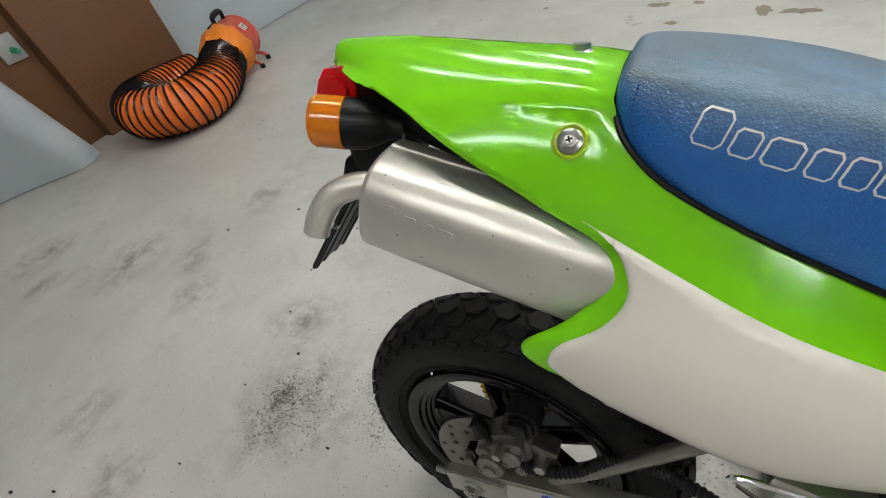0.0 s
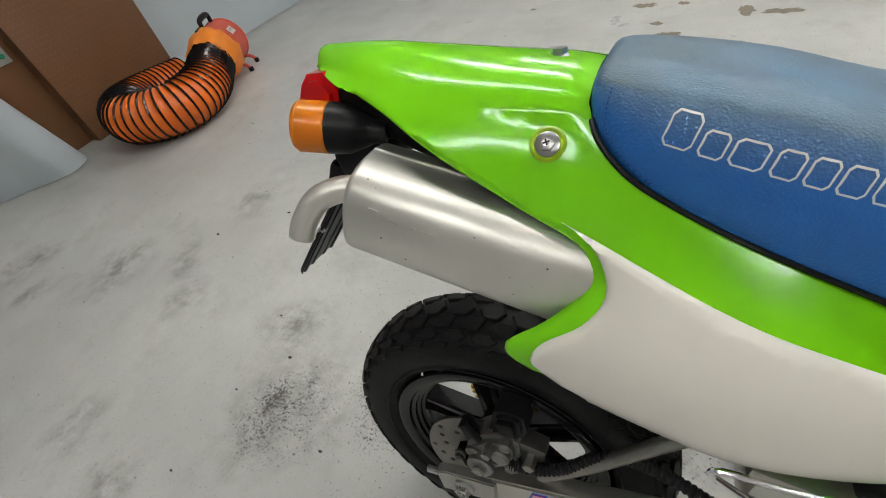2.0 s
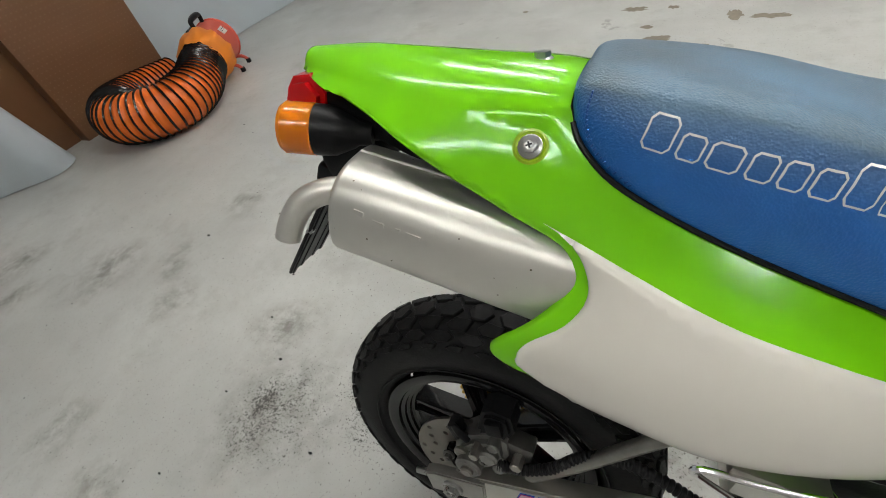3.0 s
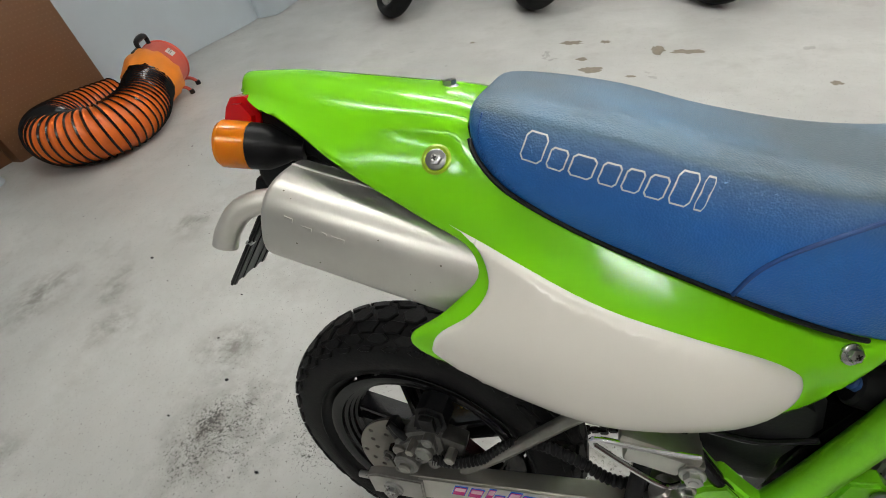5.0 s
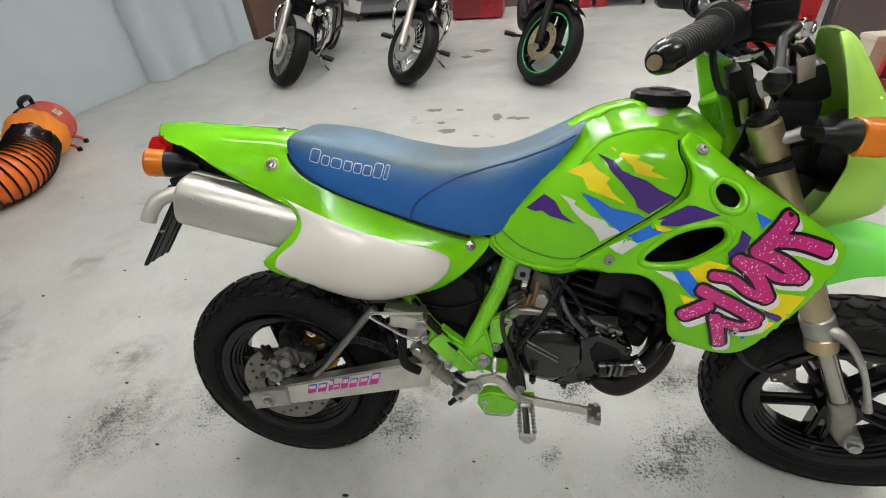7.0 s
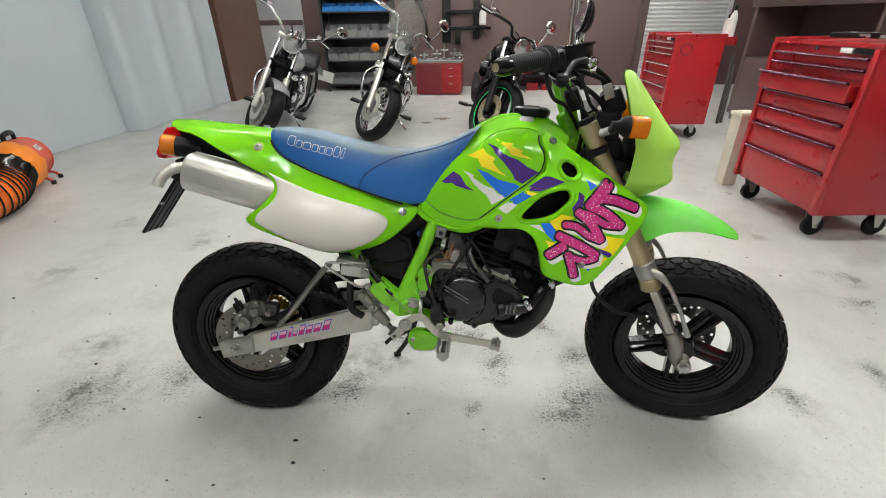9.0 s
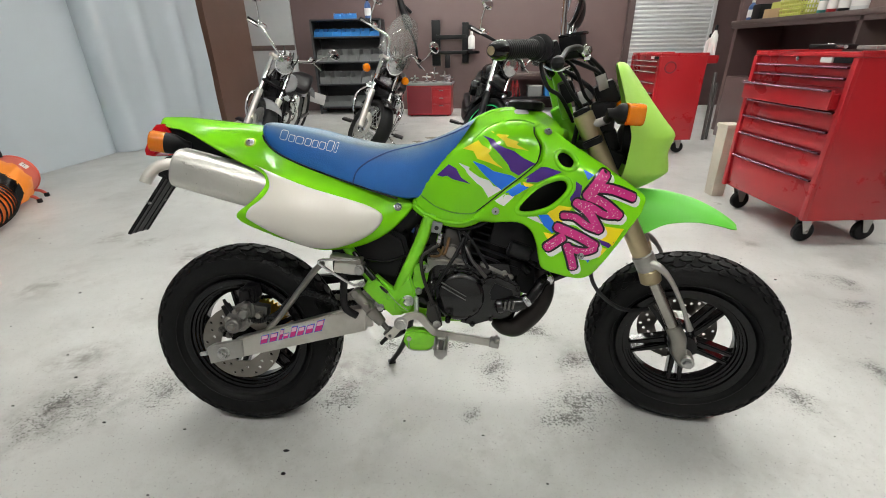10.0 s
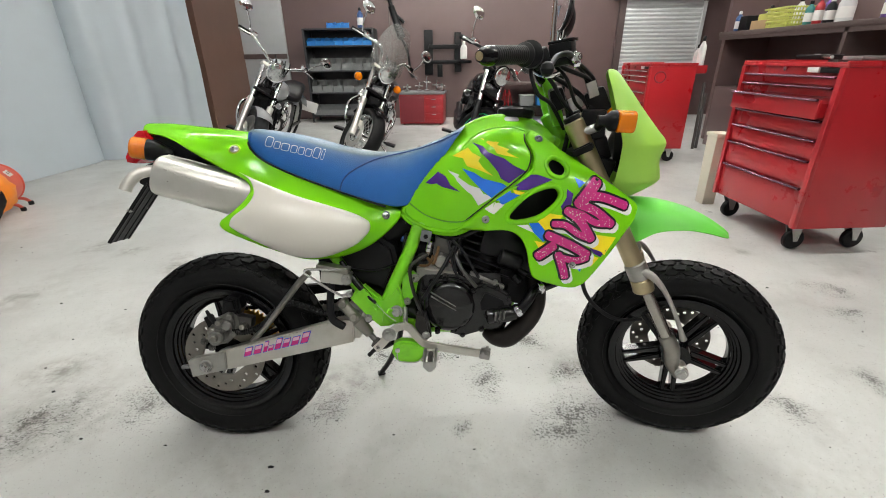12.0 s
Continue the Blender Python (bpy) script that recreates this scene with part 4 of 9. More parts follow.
# seat
SEAT_TOP = [(0.135, 0.731), (0.1425, 0.7460), (0.185, 0.7435), (0.25, 0.7315), (0.32, 0.7120), (0.40, 0.6980), (0.47, 0.6995), (0.53, 0.7175), (0.600, 0.7500)]
SEAT_LOW = [(0.136, 0.722), (0.146, 0.702), (0.178, 0.677), (0.235, 0.649), (0.32, 0.617), (0.385, 0.596), (0.43, 0.584), (0.452, 0.580), (0.478, 0.582)]
SEAT_WIDE = [0.052, 0.070, 0.082, 0.090, 0.092, 0.090, 0.083, 0.076, 0.068]
bm = loft(SEAT_TOP, SEAT_LOW, SEAT_WIDE, [(0, 0), (0, 0.42), (0.012, 0.62), (0.05, 0.77), (0.13, 0.88), (0.36, 0.975), (0.7, 1.01), (0.96, 0.98), (1, 0.92)])
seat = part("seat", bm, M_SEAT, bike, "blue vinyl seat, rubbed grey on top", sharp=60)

# tank
TANK = [(0.575, 0.746, -0.012), (0.62, 0.762, -0.020), (0.70, 0.770, -0.022), (0.76, 0.750, -0.020), (0.575, 0.735, -0.038), (0.63, 0.752, -0.048), (0.70, 0.757, -0.055), (0.76, 0.735, -0.055),
        (0.64, 0.725, -0.082), (0.73, 0.72, -0.080), (0.57, 0.70, -0.064), (0.53, 0.64, -0.084), (0.62, 0.66, -0.104), (0.70, 0.66, -0.104), (0.47, 0.58, -0.066), (0.55, 0.57, -0.090), (0.62, 0.58, -0.098),
        (0.53, 0.52, -0.076), (0.59, 0.528, -0.085), (0.66, 0.60, -0.100)]
tank_y = surface(TANK)


def top_panel(x, z):
    """Above a moulded crease the tank's top panel steps in."""
    rise = z - float(np.interp(x, (0.560, 0.587, 0.603, 0.622, 0.645, 0.673, 0.701, 0.731, 0.760), (0.655, 0.694, 0.715, 0.7320, 0.7415, 0.7465, 0.7450, 0.7370, 0.722)))
    return 0.0036 * ease(rise / 0.010) * ease((z - 0.68) / 0.03)


TANK_RIDGE = spline([(0.578, 0.733), (0.600, 0.7495), (0.645, 0.767), (0.70, 0.771), (0.74, 0.763), (0.77, 0.745), (0.79, 0.722)], 4)
TANK_LINE = np.concatenate([spline([(0.463, 0.583), (0.500, 0.628), (0.545, 0.686), (0.565, 0.718)], 4), TANK_RIDGE,
                            spline([(0.785, 0.70), (0.765, 0.68), (0.745, 0.655), (0.70, 0.615), (0.655, 0.575), (0.615, 0.535), (0.592, 0.521), (0.565, 0.515), (0.521, 0.521), (0.480, 0.538), (0.458, 0.556), (0.455, 0.568)], 4)])
bm = skin(TANK_LINE[::-1], tank_y, 0.003, 0.005, 0.007, join=True, soft=lambda x, z: 0.0 if z > 0.715 else 1.0, ridge=TANK_RIDGE, crown=0.005, press=top_panel)
tank = part("fuel_tank", bm, M_GREEN, bike, "glossy lime green fuel tank with torn-stripe graphics", sharp=85)

# radiator shroud
SHROUD = [(0.592, 0.536, -0.100), (0.642, 0.557, -0.106), (0.695, 0.565, -0.113), (0.734, 0.66, -0.118), (0.73, 0.73, -0.080), (0.75, 0.719, -0.092), (0.781, 0.663, -0.124), (0.85, 0.66, -0.116),
          (0.811, 0.474, -0.160), (0.945, 0.582, -0.125), (0.81, 0.425, -0.150), (0.73, 0.45, -0.138), (0.86, 0.54, -0.150), (0.76, 0.58, -0.132), (0.72, 0.52, -0.128), (0.80, 0.69, -0.098), (0.90, 0.62, -0.122), (0.66, 0.60, -0.112)]
shroud_y = smooth_surface(SHROUD, 0.01)
SHROUD_LINE = np.concatenate([spline([(0.590, 0.533), (0.592, 0.542), (0.719, 0.645), (0.733, 0.668), (0.7345, 0.690), (0.724, 0.713), (0.723, 0.727), (0.735, 0.737)], 4), spline([(0.752, 0.730), (0.792, 0.697), (0.852, 0.655), (0.925, 0.604), (0.944, 0.588), (0.946, 0.576)], 4),
                              spline([(0.936, 0.555), (0.895, 0.503), (0.850, 0.444), (0.832, 0.424), (0.808, 0.418), (0.769, 0.426), (0.740, 0.436), (0.730, 0.455), (0.723, 0.493), (0.711, 0.519), (0.686, 0.532), (0.64, 0.530)], 4)])
HOLE_A = spline([(0.764, 0.669), (0.773, 0.676), (0.788, 0.669), (0.795, 0.657), (0.788, 0.647), (0.774, 0.650), (0.766, 0.660)], 3, closed=True)
HOLE_B = spline([(0.690, 0.566), (0.700, 0.580), (0.733, 0.608), (0.761, 0.621), (0.777, 0.618), (0.779, 0.600), (0.750, 0.570), (0.715, 0.557), (0.694, 0.556)], 4, closed=True)
shrouds = []
for flip in (False, True):
    bm = skin(SHROUD_LINE[::-1], shroud_y, 0.003, 0.0055, 0.011, holes=(HOLE_A, HOLE_B), mirror=flip)
    shrouds.append(part("radiator_shroud", bm, M_GREEN, bike, "lime green radiator shroud with bright graphics and two openings", sharp=50))

for sgn in (-1, 1):
    bm = bmesh.new()
    plate(bm, [(0.665, 0.542), (0.695, 0.605), (0.748, 0.690), (0.796, 0.696), (0.838, 0.655), (0.815, 0.590), (0.760, 0.540), (0.705, 0.530)], 0.052 * sgn, 0.060 * sgn, 0.003)
    part("shroud_lining", bm, M_BLACK, shrouds[0], "black duct lining behind the openings")
    bm = bmesh.new()
    plate(bm, [(0.752, 0.682), (0.784, 0.688), (0.812, 0.674), (0.834, 0.646), (0.826, 0.618), (0.785, 0.622), (0.751, 0.652)], 0.084 * sgn, 0.091 * sgn, 0.002)
    part("opening_cup", bm, M_BLACK, shrouds[0], "black cup behind the round opening")

# muffler: a flattened oval can
def oval_can(rows, a, b, power=0.8):
    """Rings of (along, half height, half width) about the line from a to b, squared off a little."""
    bm = bmesh.new()
    d = (Vector(b) - Vector(a)).normalized()
    side = Vector((0, 1, 0)) - d * d.y
    side.normalize()
    up = side.cross(d)
    n = 48
    rings = []
    for t, h, w in rows:
        ring = []
        for k in range(n):
            c, s = math.cos(6.2832 * k / n), math.sin(6.2832 * k / n)
            ring.append(bm.verts.new(Vector(a) + d * t + side * (w * math.copysign(abs(c) ** power, c)) + up * (h * math.copysign(abs(s) ** power, s))))
        rings.append(ring)
    for p, q in zip(rings, rings[1:]):
        for k in range(n):
            bm.faces.new((p[k], p[(k + 1) % n], q[(k + 1) % n], q[k]))
    bm.faces.new(rings[0][::-1])
    bm.faces.new(rings[-1])
    return bm


bm = oval_can([(0.0010, 0.033, 0.036), (-0.0005, 0.036, 0.039), (0.0, 0.0395, 0.0425), (0.0025, 0.0420, 0.0450), (0.006, 0.0428, 0.0458), (0.12, 0.0440, 0.047), (0.24, 0.0445, 0.0475), (0.27, 0.03, 0.03)], (-0.047, -0.078, 0.654), (0.18, -0.060, 0.585), 0.72)
muffler = part("muffler", bm, M_MUFFLER, bike, "dull silver steel muffler with small rust pits", sharp=40)
bm = bmesh.new()
sweep(bm, [(-0.030, -0.076, 0.650), (-0.060, -0.084, 0.661), (-0.086, -0.096, 0.655), (-0.100, -0.107, 0.638), (-0.106, -0.113, 0.622)], 0.0120, 18)
part("tailpipe", bm, M_MUFFLER, muffler, "curved steel outlet pipe")
bm = bmesh.new()
can_dir = (Vector((0.18, -0.060, 0.585)) - Vector((-0.047, -0.078, 0.654))).normalized()
can_up = (Vector((0, 1, 0)) - can_dir * can_dir.y).normalized().cross(can_dir)
if can_up.z < 0:
    can_up = -can_up
seam = [Vector((-0.047, -0.078, 0.654)) + can_dir * t + can_up * h for t, h in ((0.003, 0.0425), (0.06, 0.0438), (0.12, 0.0444), (0.20, 0.0446))]
sweep(bm, [p + Vector((0, 0.006, 0)) for p in seam], 0.0016, 8, per=3)
part("top_seam", bm, M_MUFFLER, muffler, "folded seam along the top")
near_can = conform(muffler)
for k, (x, z, w, h) in enumerate(((-0.012, 0.662, 0.008, 0.010), (0.004, 0.6555, 0.010, 0.0045), (0.020, 0.6505, 0.004, 0.0045), (0.032, 0.6465, 0.012, 0.0045))):
    bm = bmesh.new()
    y = near_can(x, z)
    box(bm, (x, (y if y is not None else -0.12) + 0.0003, z), (w, 0.0008, h * 0.8), (0, 17, 0))
    part("stamped_mark", bm, M_MUFFLER, muffler, "small stamped mark")

# forks
def fork_point(z, ahead=0.036):
    return 1.185 + ahead - 0.4986 * z


for y in (-0.085, 0.085):
    bm = bmesh.new()
    cyl(bm, (fork_point(0.765), y, 0.765), (fork_point(0.425), y, 0.425), 0.0200, n=24, bevel=0.003)
    tube = part("fork_tube", bm, M_GOLD, bike, "dull bronze upper fork tube", STEER)
    bm = bmesh.new()
    cyl(bm, (fork_point(0.764), y, 0.764), (fork_point(0.774), y, 0.774), 0.0175, n=20, bevel=0.002)
    part("fork_cap", bm, M_BLACK, tube, "black fork cap")
    bm = bmesh.new()
    cyl(bm, (fork_point(0.43), y, 0.43), (fork_point(0.285), y, 0.285), 0.0135, n=24)
    part("fork_slider", bm, M_FORK_STEEL, bike, "grey lower fork leg", STEER)

for sgn in (-1, 1):
    bm = bmesh.new()
    cyl(bm, (fork_point(0.435), 0.085 * sgn, 0.435), (fork_point(0.415), 0.085 * sgn, 0.405), 0.0225, n=24, bevel=0.003)
    part("fork_seal", bm, M_GOLD, bike, "bronze fork seal ring", STEER)
    bm = bmesh.new()
    sweep(bm, [(fork_point(0.30), 0.085 * sgn, 0.300), (fork_point(0.27), 0.087 * sgn, 0.27), (1.092, 0.088 * sgn, 0.236), (1.110, 0.088 * sgn, 0.207)], [0.0165, 0.018, 0.016, 0.013], 18)
    cyl(bm, (1.110, 0.07 * sgn, 0.223), (1.110, 0.104 * sgn, 0.223), 0.0145, n=20, bevel=0.003)
    part("fork_foot", bm, M_CAST_PALE, bike, "cast aluminium fork foot", STEER)
    bm = bmesh.new()
    hexbolt(bm, (1.110, 0.107 * sgn, 0.223), (0, sgn, 0), 0.010, 0.012)
    part("axle_nut", bm, M_BOLT, bike, "", STEER)
    bm = bmesh.new()
    sweep(bm, [(fork_point(0.455), 0.092 * sgn, 0.455), (fork_point(0.45) + 0.024, 0.104 * sgn, 0.450), (fork_point(0.425) + 0.037, 0.110 * sgn, 0.425), (fork_point(0.38) + 0.040, 0.110 * sgn, 0.380), (fork_point(0.335) + 0.037, 0.106 * sgn, 0.335), (fork_point(0.305) + 0.034, 0.100 * sgn, 0.305)], [0.011, 0.0085, 0.0055, 0.0045, 0.0048, 0.0075], 12)
    cyl(bm, (fork_point(0.47), 0.085 * sgn, 0.47), (fork_point(0.435), 0.085 * sgn, 0.435), 0.0228, n=24, bevel=0.003)
    part("fork_guard_stay", bm, M_ALU, bike, "silver stay clamped to the fork leg", STEER)
for z, mat, label in ((0.712, M_BLACK, "black upper fork clamp"), (0.60, M_BLACK, "black lower fork clamp")):
    bm = bmesh.new()
    x = fork_point(z)
    outline = [(-0.026, -0.108), (0.020, -0.110), (0.026, -0.05), (0.012, 0), (0.026, 0.05), (0.020, 0.110), (-0.026, 0.108), (-0.050, 0.03), (-0.050, -0.03)]
    tilt = Matrix.Translation((x, 0, z)) @ Matrix.Rotation(radians(-26.5), 4, "Y") @ Matrix.Rotation(radians(90), 4, "X") @ Matrix.Rotation(0, 4, "Z")
    plate(bm, [(0.85 * p, q * (1 if z > 0.65 else 0.62)) for p, q in outline], -0.008, 0.008, 0.003, tilt)
    part("fork_clamp", bm, mat, bike, label, STEER)
UNSTEER = STEER.inverted()


def un(*p):
    """A point of the turned steering, laid back to straight ahead."""
    return UNSTEER @ Vector(p)


def mirrored(v):
    return Vector((v[0], -v[1], v[2]))


# front fender: arched sheet with drooped sides
bm = bmesh.new()
FENDER = [(0.905, 0.574, 0.050, 0.030), (0.945, 0.588, 0.060, 0.072), (0.98, 0.592, 0.064, 0.086), (1.03, 0.588, 0.060, 0.056), (1.085, 0.574, 0.052, 0.036), (1.13, 0.553, 0.042, 0.022), (1.165, 0.530, 0.028, 0.010), (1.178, 0.518, 0.012, 0.004)]
prof = spline(FENDER, 5)
rows = []
for x, z, w, drop in prof:
    row = []
    for k in range(17):
        s = -1 + k / 8
        row.append(bm.verts.new((x, w * s, z - drop * abs(s) ** 2.6 + 0.004 * max(0, 1 - (s / 0.3) ** 2))))
    rows.append(row)
for a, b in zip(rows, rows[1:]):
    for k in range(16):
        bm.faces.new((a[k], a[k + 1], b[k + 1], b[k]))
bmesh.ops.recalc_face_normals(bm, faces=bm.faces)
bmesh.ops.solidify(bm, geom=bm.faces[:], thickness=0.003)
part("front_fender", bm, M_GREEN_MINT, bike, "lime green front fender", STEER, sharp=60)

# headlight cowl: curved shield, rows of (z, front x, back x, half width)
COWL = [(0.861, 0.912, 0.902, 0.028), (0.852, 0.925, 0.901, 0.056), (0.815, 0.953, 0.912, 0.078), (0.775, 0.983, 0.923, 0.092), (0.742, 1.009, 0.932, 0.102), (0.723, 1.025, 0.936, 0.106), (0.711, 1.028, 0.936, 0.106), (0.682, 1.020, 0.934, 0.102), (0.650, 1.025, 0.930, 0.095), (0.637, 1.023, 0.927, 0.089), (0.616, 0.994, 0.920, 0.077), (0.595, 0.953, 0.914, 0.064)]
bm = bmesh.new()
rows = []
for z, xf, xb, w in spline(COWL, 3):
    row = []
    for k in range(21):
        s = -1 + k / 10
        row.append(bm.verts.new((xb + (xf - xb) * (1 - abs(s) ** 2.2), w * math.sin(s * 1.5708) if abs(s) < 1 else w * s, z)))
    rows.append(row)
for a, b in zip(rows, rows[1:]):
    for k in range(20):
        bm.faces.new((a[k], a[k + 1], b[k + 1], b[k]))
bmesh.ops.recalc_face_normals(bm, faces=bm.faces)
bmesh.ops.solidify(bm, geom=bm.faces[:], thickness=0.003)
cowl = part("headlight_cowl", bm, M_GREEN_PALE, bike, "faded pale green headlight cowl", STEER, sharp=60)
bm = bmesh.new()
lathe(bm, [(0.02, 0), (0.045, 0.01), (0.058, 0.035), (0.060, 0.06)], 28, Matrix.Translation((0.915, 0, 0.70)) @ Matrix.Rotation(radians(90), 4, "Y"))
part("headlight_shell", bm, M_BLACK, bike, "black headlight shell", STEER)
bm = bmesh.new()
lathe(bm, [(0.056, 0), (0.054, 0.012), (0.04, 0.02), (0.015, 0.024)], 28, Matrix.Translation((0.975, 0, 0.70)) @ Matrix.Rotation(radians(90), 4, "Y"))
part("headlight_glass", bm, M_GLASS, bike, "clear headlight glass", STEER)
bm = bmesh.new()
box(bm, (0.885, 0, 0.80), (0.045, 0.10, 0.05), (0, -25, 0), bevel=0.01)
box(bm, (0.880, -0.035, 0.755), (0.05, 0.05, 0.06), bevel=0.008)
box(bm, (0.90, -0.05, 0.66), (0.05, 0.03, 0.06), (0, 20, 0), bevel=0.006)
part("instrument_box", bm, M_BLACK, bike, "black instrument housing", STEER)
bm = bmesh.new()
box(bm, un(0.854, -0.08, 0.814), (0.020, 0.004, 0.030), (0, -20, 20), bevel=0.001)
part("ignition_plate", bm, M_ALU, bike, "bent metal switch plate", STEER)

# turn signals


def signal(name, a, b, stalk, m, r=0.026, boxy=False):
    """Bowl and lens on one axis from a to b, with a stalk back to the bike."""
    mm, ln = align(a, b)
    bm = bmesh.new()
    share = 0.38 if boxy else 0.56
    lathe(bm, [(r * 0.45, -0.012), (r * 0.5, 0), (r * 0.62, 0.004), (r * 0.95, ln * share * 0.53), (r, ln * share * 0.84), (r, ln * share)], 26, mm)
    sweep(bm, [a, [(p + q) / 2 for p, q in zip(a, stalk)], stalk], 0.0085, 12)
    root = part(name, bm, M_BLACK, bike, "black turn signal with amber lens", m)
    bm = bmesh.new()
    if boxy:
        bm.free()
        bm = oval_can([(ln * 0.40, r * 0.97, r * 0.97), (ln * 0.44, r * 1.03, r * 1.03), (ln * 0.52, r * 1.0, r * 1.0), (ln * 0.60, r * 1.03, r * 1.03), (ln * 0.68, r * 1.0, r * 1.0), (ln * 0.76, r * 1.03, r * 1.03), (ln * 0.90, r * 1.03, r * 1.03), (ln * 0.97, r * 0.97, r * 0.97), (ln, r * 0.85, r * 0.85)], a, b, 0.5)
        part("amber_lens", bm, M_AMBER, root, "rounded square amber lens")
        return
    prof = [(r * 0.98, ln * share)]
    step = ln * (0.93 - share) / 12
    for k in range(12):
        z = ln * share + step * (k + 0.4)
        prof += [(r * 1.018, z), (r * 1.004, z + step * 0.5)]
    prof += [(r * 1.02, ln * 0.94), (r * 0.92, ln * 0.99), (r * 0.6, ln)]
    lathe(bm, prof, 26, mm)
    part("amber_lens", bm, M_AMBER, root, "ribbed amber lens")


for sgn in (1, -1):
    signal("rear_signal", (-0.048, -0.046 * sgn, 0.699), (-0.112, -0.068 * sgn, 0.711), (-0.03, -0.012 * sgn, 0.690), None, 0.0225)
    a, b, c = un(0.853, -0.162, 0.7475), un(0.907, -0.166, 0.7445), un(0.862, -0.09, 0.738)
    if sgn < 0:
        a, b, c = mirrored(a), mirrored(b), mirrored(c)
    signal("front_signal", a, b, c, STEER, 0.0195, True)

# handlebar
bm = bmesh.new()
end, inn = un(0.630, -0.250, 0.8445), un(0.716, -0.142, 0.868)
mid = Vector((0.755, -0.075, 0.885))
clamp = Vector((0.768, -0.03, 0.845))
pts = [end, inn, mid, clamp]
sweep(bm, [*pts, *[mirrored(p) for p in pts[::-1]]], 0.0105, 14)
part("handlebar", bm, M_BLACK_GLOSS, bike, "black handlebar", STEER)
for sgn in (1, -1):
    e, i2 = (end, inn) if sgn > 0 else (mirrored(end), mirrored(inn))
    mm, ln = align(e, e + (i2 - e) * 0.86)
    bm = bmesh.new()
    prof = [(0.0135, 0)]
    for k in range(16):
        z = 0.004 + (ln - 0.012) * k / 16
        prof += [(0.0160, z), (0.0160, z + ln * 0.035), (0.0148, z + ln * 0.045)]
    prof += [(0.021, ln - 0.004), (0.021, ln)]
    lathe(bm, prof, 22, mm)
    grip = part("grip", bm, M_BLACK_SOFT, bike, "black ribbed rubber grip", STEER)
    bm = bmesh.new()
    lathe(bm, [(0.006, -0.026), (0.0095, -0.025), (0.0135, -0.017), (0.0160, -0.005), (0.0165, 0.004), (0.012, 0.006)], 12, mm)
    part("bar_end_weight", bm, M_BLACK_GLOSS, grip, "black fluted bar end with bronze screw")
    bm = bmesh.new()
    hexbolt(bm, mm @ Vector((0, 0, -0.026)), mm.to_3x3() @ Vector((0, 0, -1)), 0.005, 0.003)
    part("screw", bm, M_GOLD, grip, "bronze screw")
    # switch housing, brake reservoir and lever
    h = i2 + (mid - i2 if sgn > 0 else mirrored(mid) - i2) * 0.35
    bm = bmesh.new()
    mm2, _ = align(i2, mid if sgn > 0 else mirrored(mid))
    lathe(bm, [(0.018, -0.012), (0.024, -0.008), (0.024, 0.022), (0.019, 0.028)], 18, mm2)
    lathe(bm, [(0.017, 0.03), (0.019, 0.034), (0.019, 0.05), (0.016, 0.054)], 18, mm2)
    part("throttle_housing" if sgn > 0 else "switch_housing", bm, M_BLACK, bike, "black control housing", STEER)
    bm = bmesh.new()
    root_at, bend_at, ball_at = un(0.790, -0.150, 0.862), un(0.752, -0.205, 0.852), un(0.722, -0.268, 0.820)
    if sgn < 0:
        root_at, bend_at, ball_at = mirrored(root_at), mirrored(bend_at), mirrored(ball_at)
    sweep(bm, [root_at, (root_at + bend_at) / 2 + Vector((0.004, 0, 0.004)), bend_at, (bend_at + ball_at) / 2, ball_at], [0.0068, 0.0052, 0.0046, 0.0044, 0.005], 12)
    lathe(bm, [(0.003, -0.0115), (0.0085, -0.008), (0.0115, 0), (0.0085, 0.008), (0.003, 0.0115)], 18, Matrix.Translation(ball_at))
    part("lever", bm, M_BLACK, bike, "black hand lever", STEER)
    # mirror on its stem
    foot, top = un(0.762, -0.110, 0.872), un(0.766, -0.112, 0.985)
    seat_at = un(0.790, -0.090, 0.952)
    if sgn < 0:
        foot, top, seat_at = mirrored(foot), mirrored(top), mirrored(seat_at)
    bm = bmesh.new()
    sweep(bm, [foot, foot + (top - foot) * 0.35, foot + (top - foot) * 0.7, top], 0.0048, 10)
    sweep(bm, [foot + Vector((0.012, 0.006 * sgn, 0.01)), seat_at + Vector((-0.004, 0, -0.036)), seat_at], 0.0036, 10)
    mirror = part("mirror_stem", bm, M_CHROME, bike, "slim chrome mirror stem", STEER)
    bm = bmesh.new()
    faces = UNSTEER.to_3x3() @ Vector((-0.975, -0.06, 0.20))
    if sgn < 0:
        faces = mirrored(faces)
    lathe(bm, [(0.010, -0.012), (0.024, -0.008), (0.033, -0.002), (0.034, 0.003), (0.032, 0.004)], 28, align(seat_at, seat_at + faces)[0])
    shell = part("mirror_head", bm, M_BLACK, mirror, "round black mirror")
    bm = bmesh.new()
    lathe(bm, [(0.031, 0.0042), (0.030, 0.0052), (0.010, 0.0054)], 28, align(seat_at, seat_at + faces)[0])
    part("mirror_glass", bm, M_CHROME, shell, "mirror glass")
bm = bmesh.new()
box(bm, un(0.780, -0.124, 0.876), (0.043, 0.036, 0.032), (4, -6, -14), bevel=0.004)
cyl(bm, un(0.755, -0.11, 0.860), un(0.79, -0.15, 0.860), 0.011, n=14)
reservoir = part("brake_reservoir", bm, M_BLACK, bike, "square black brake fluid reservoir", STEER)
bm = bmesh.new()
box(bm, un(0.780, -0.124, 0.894), (0.047, 0.040, 0.006), (4, -6, -14), bevel=0.002)
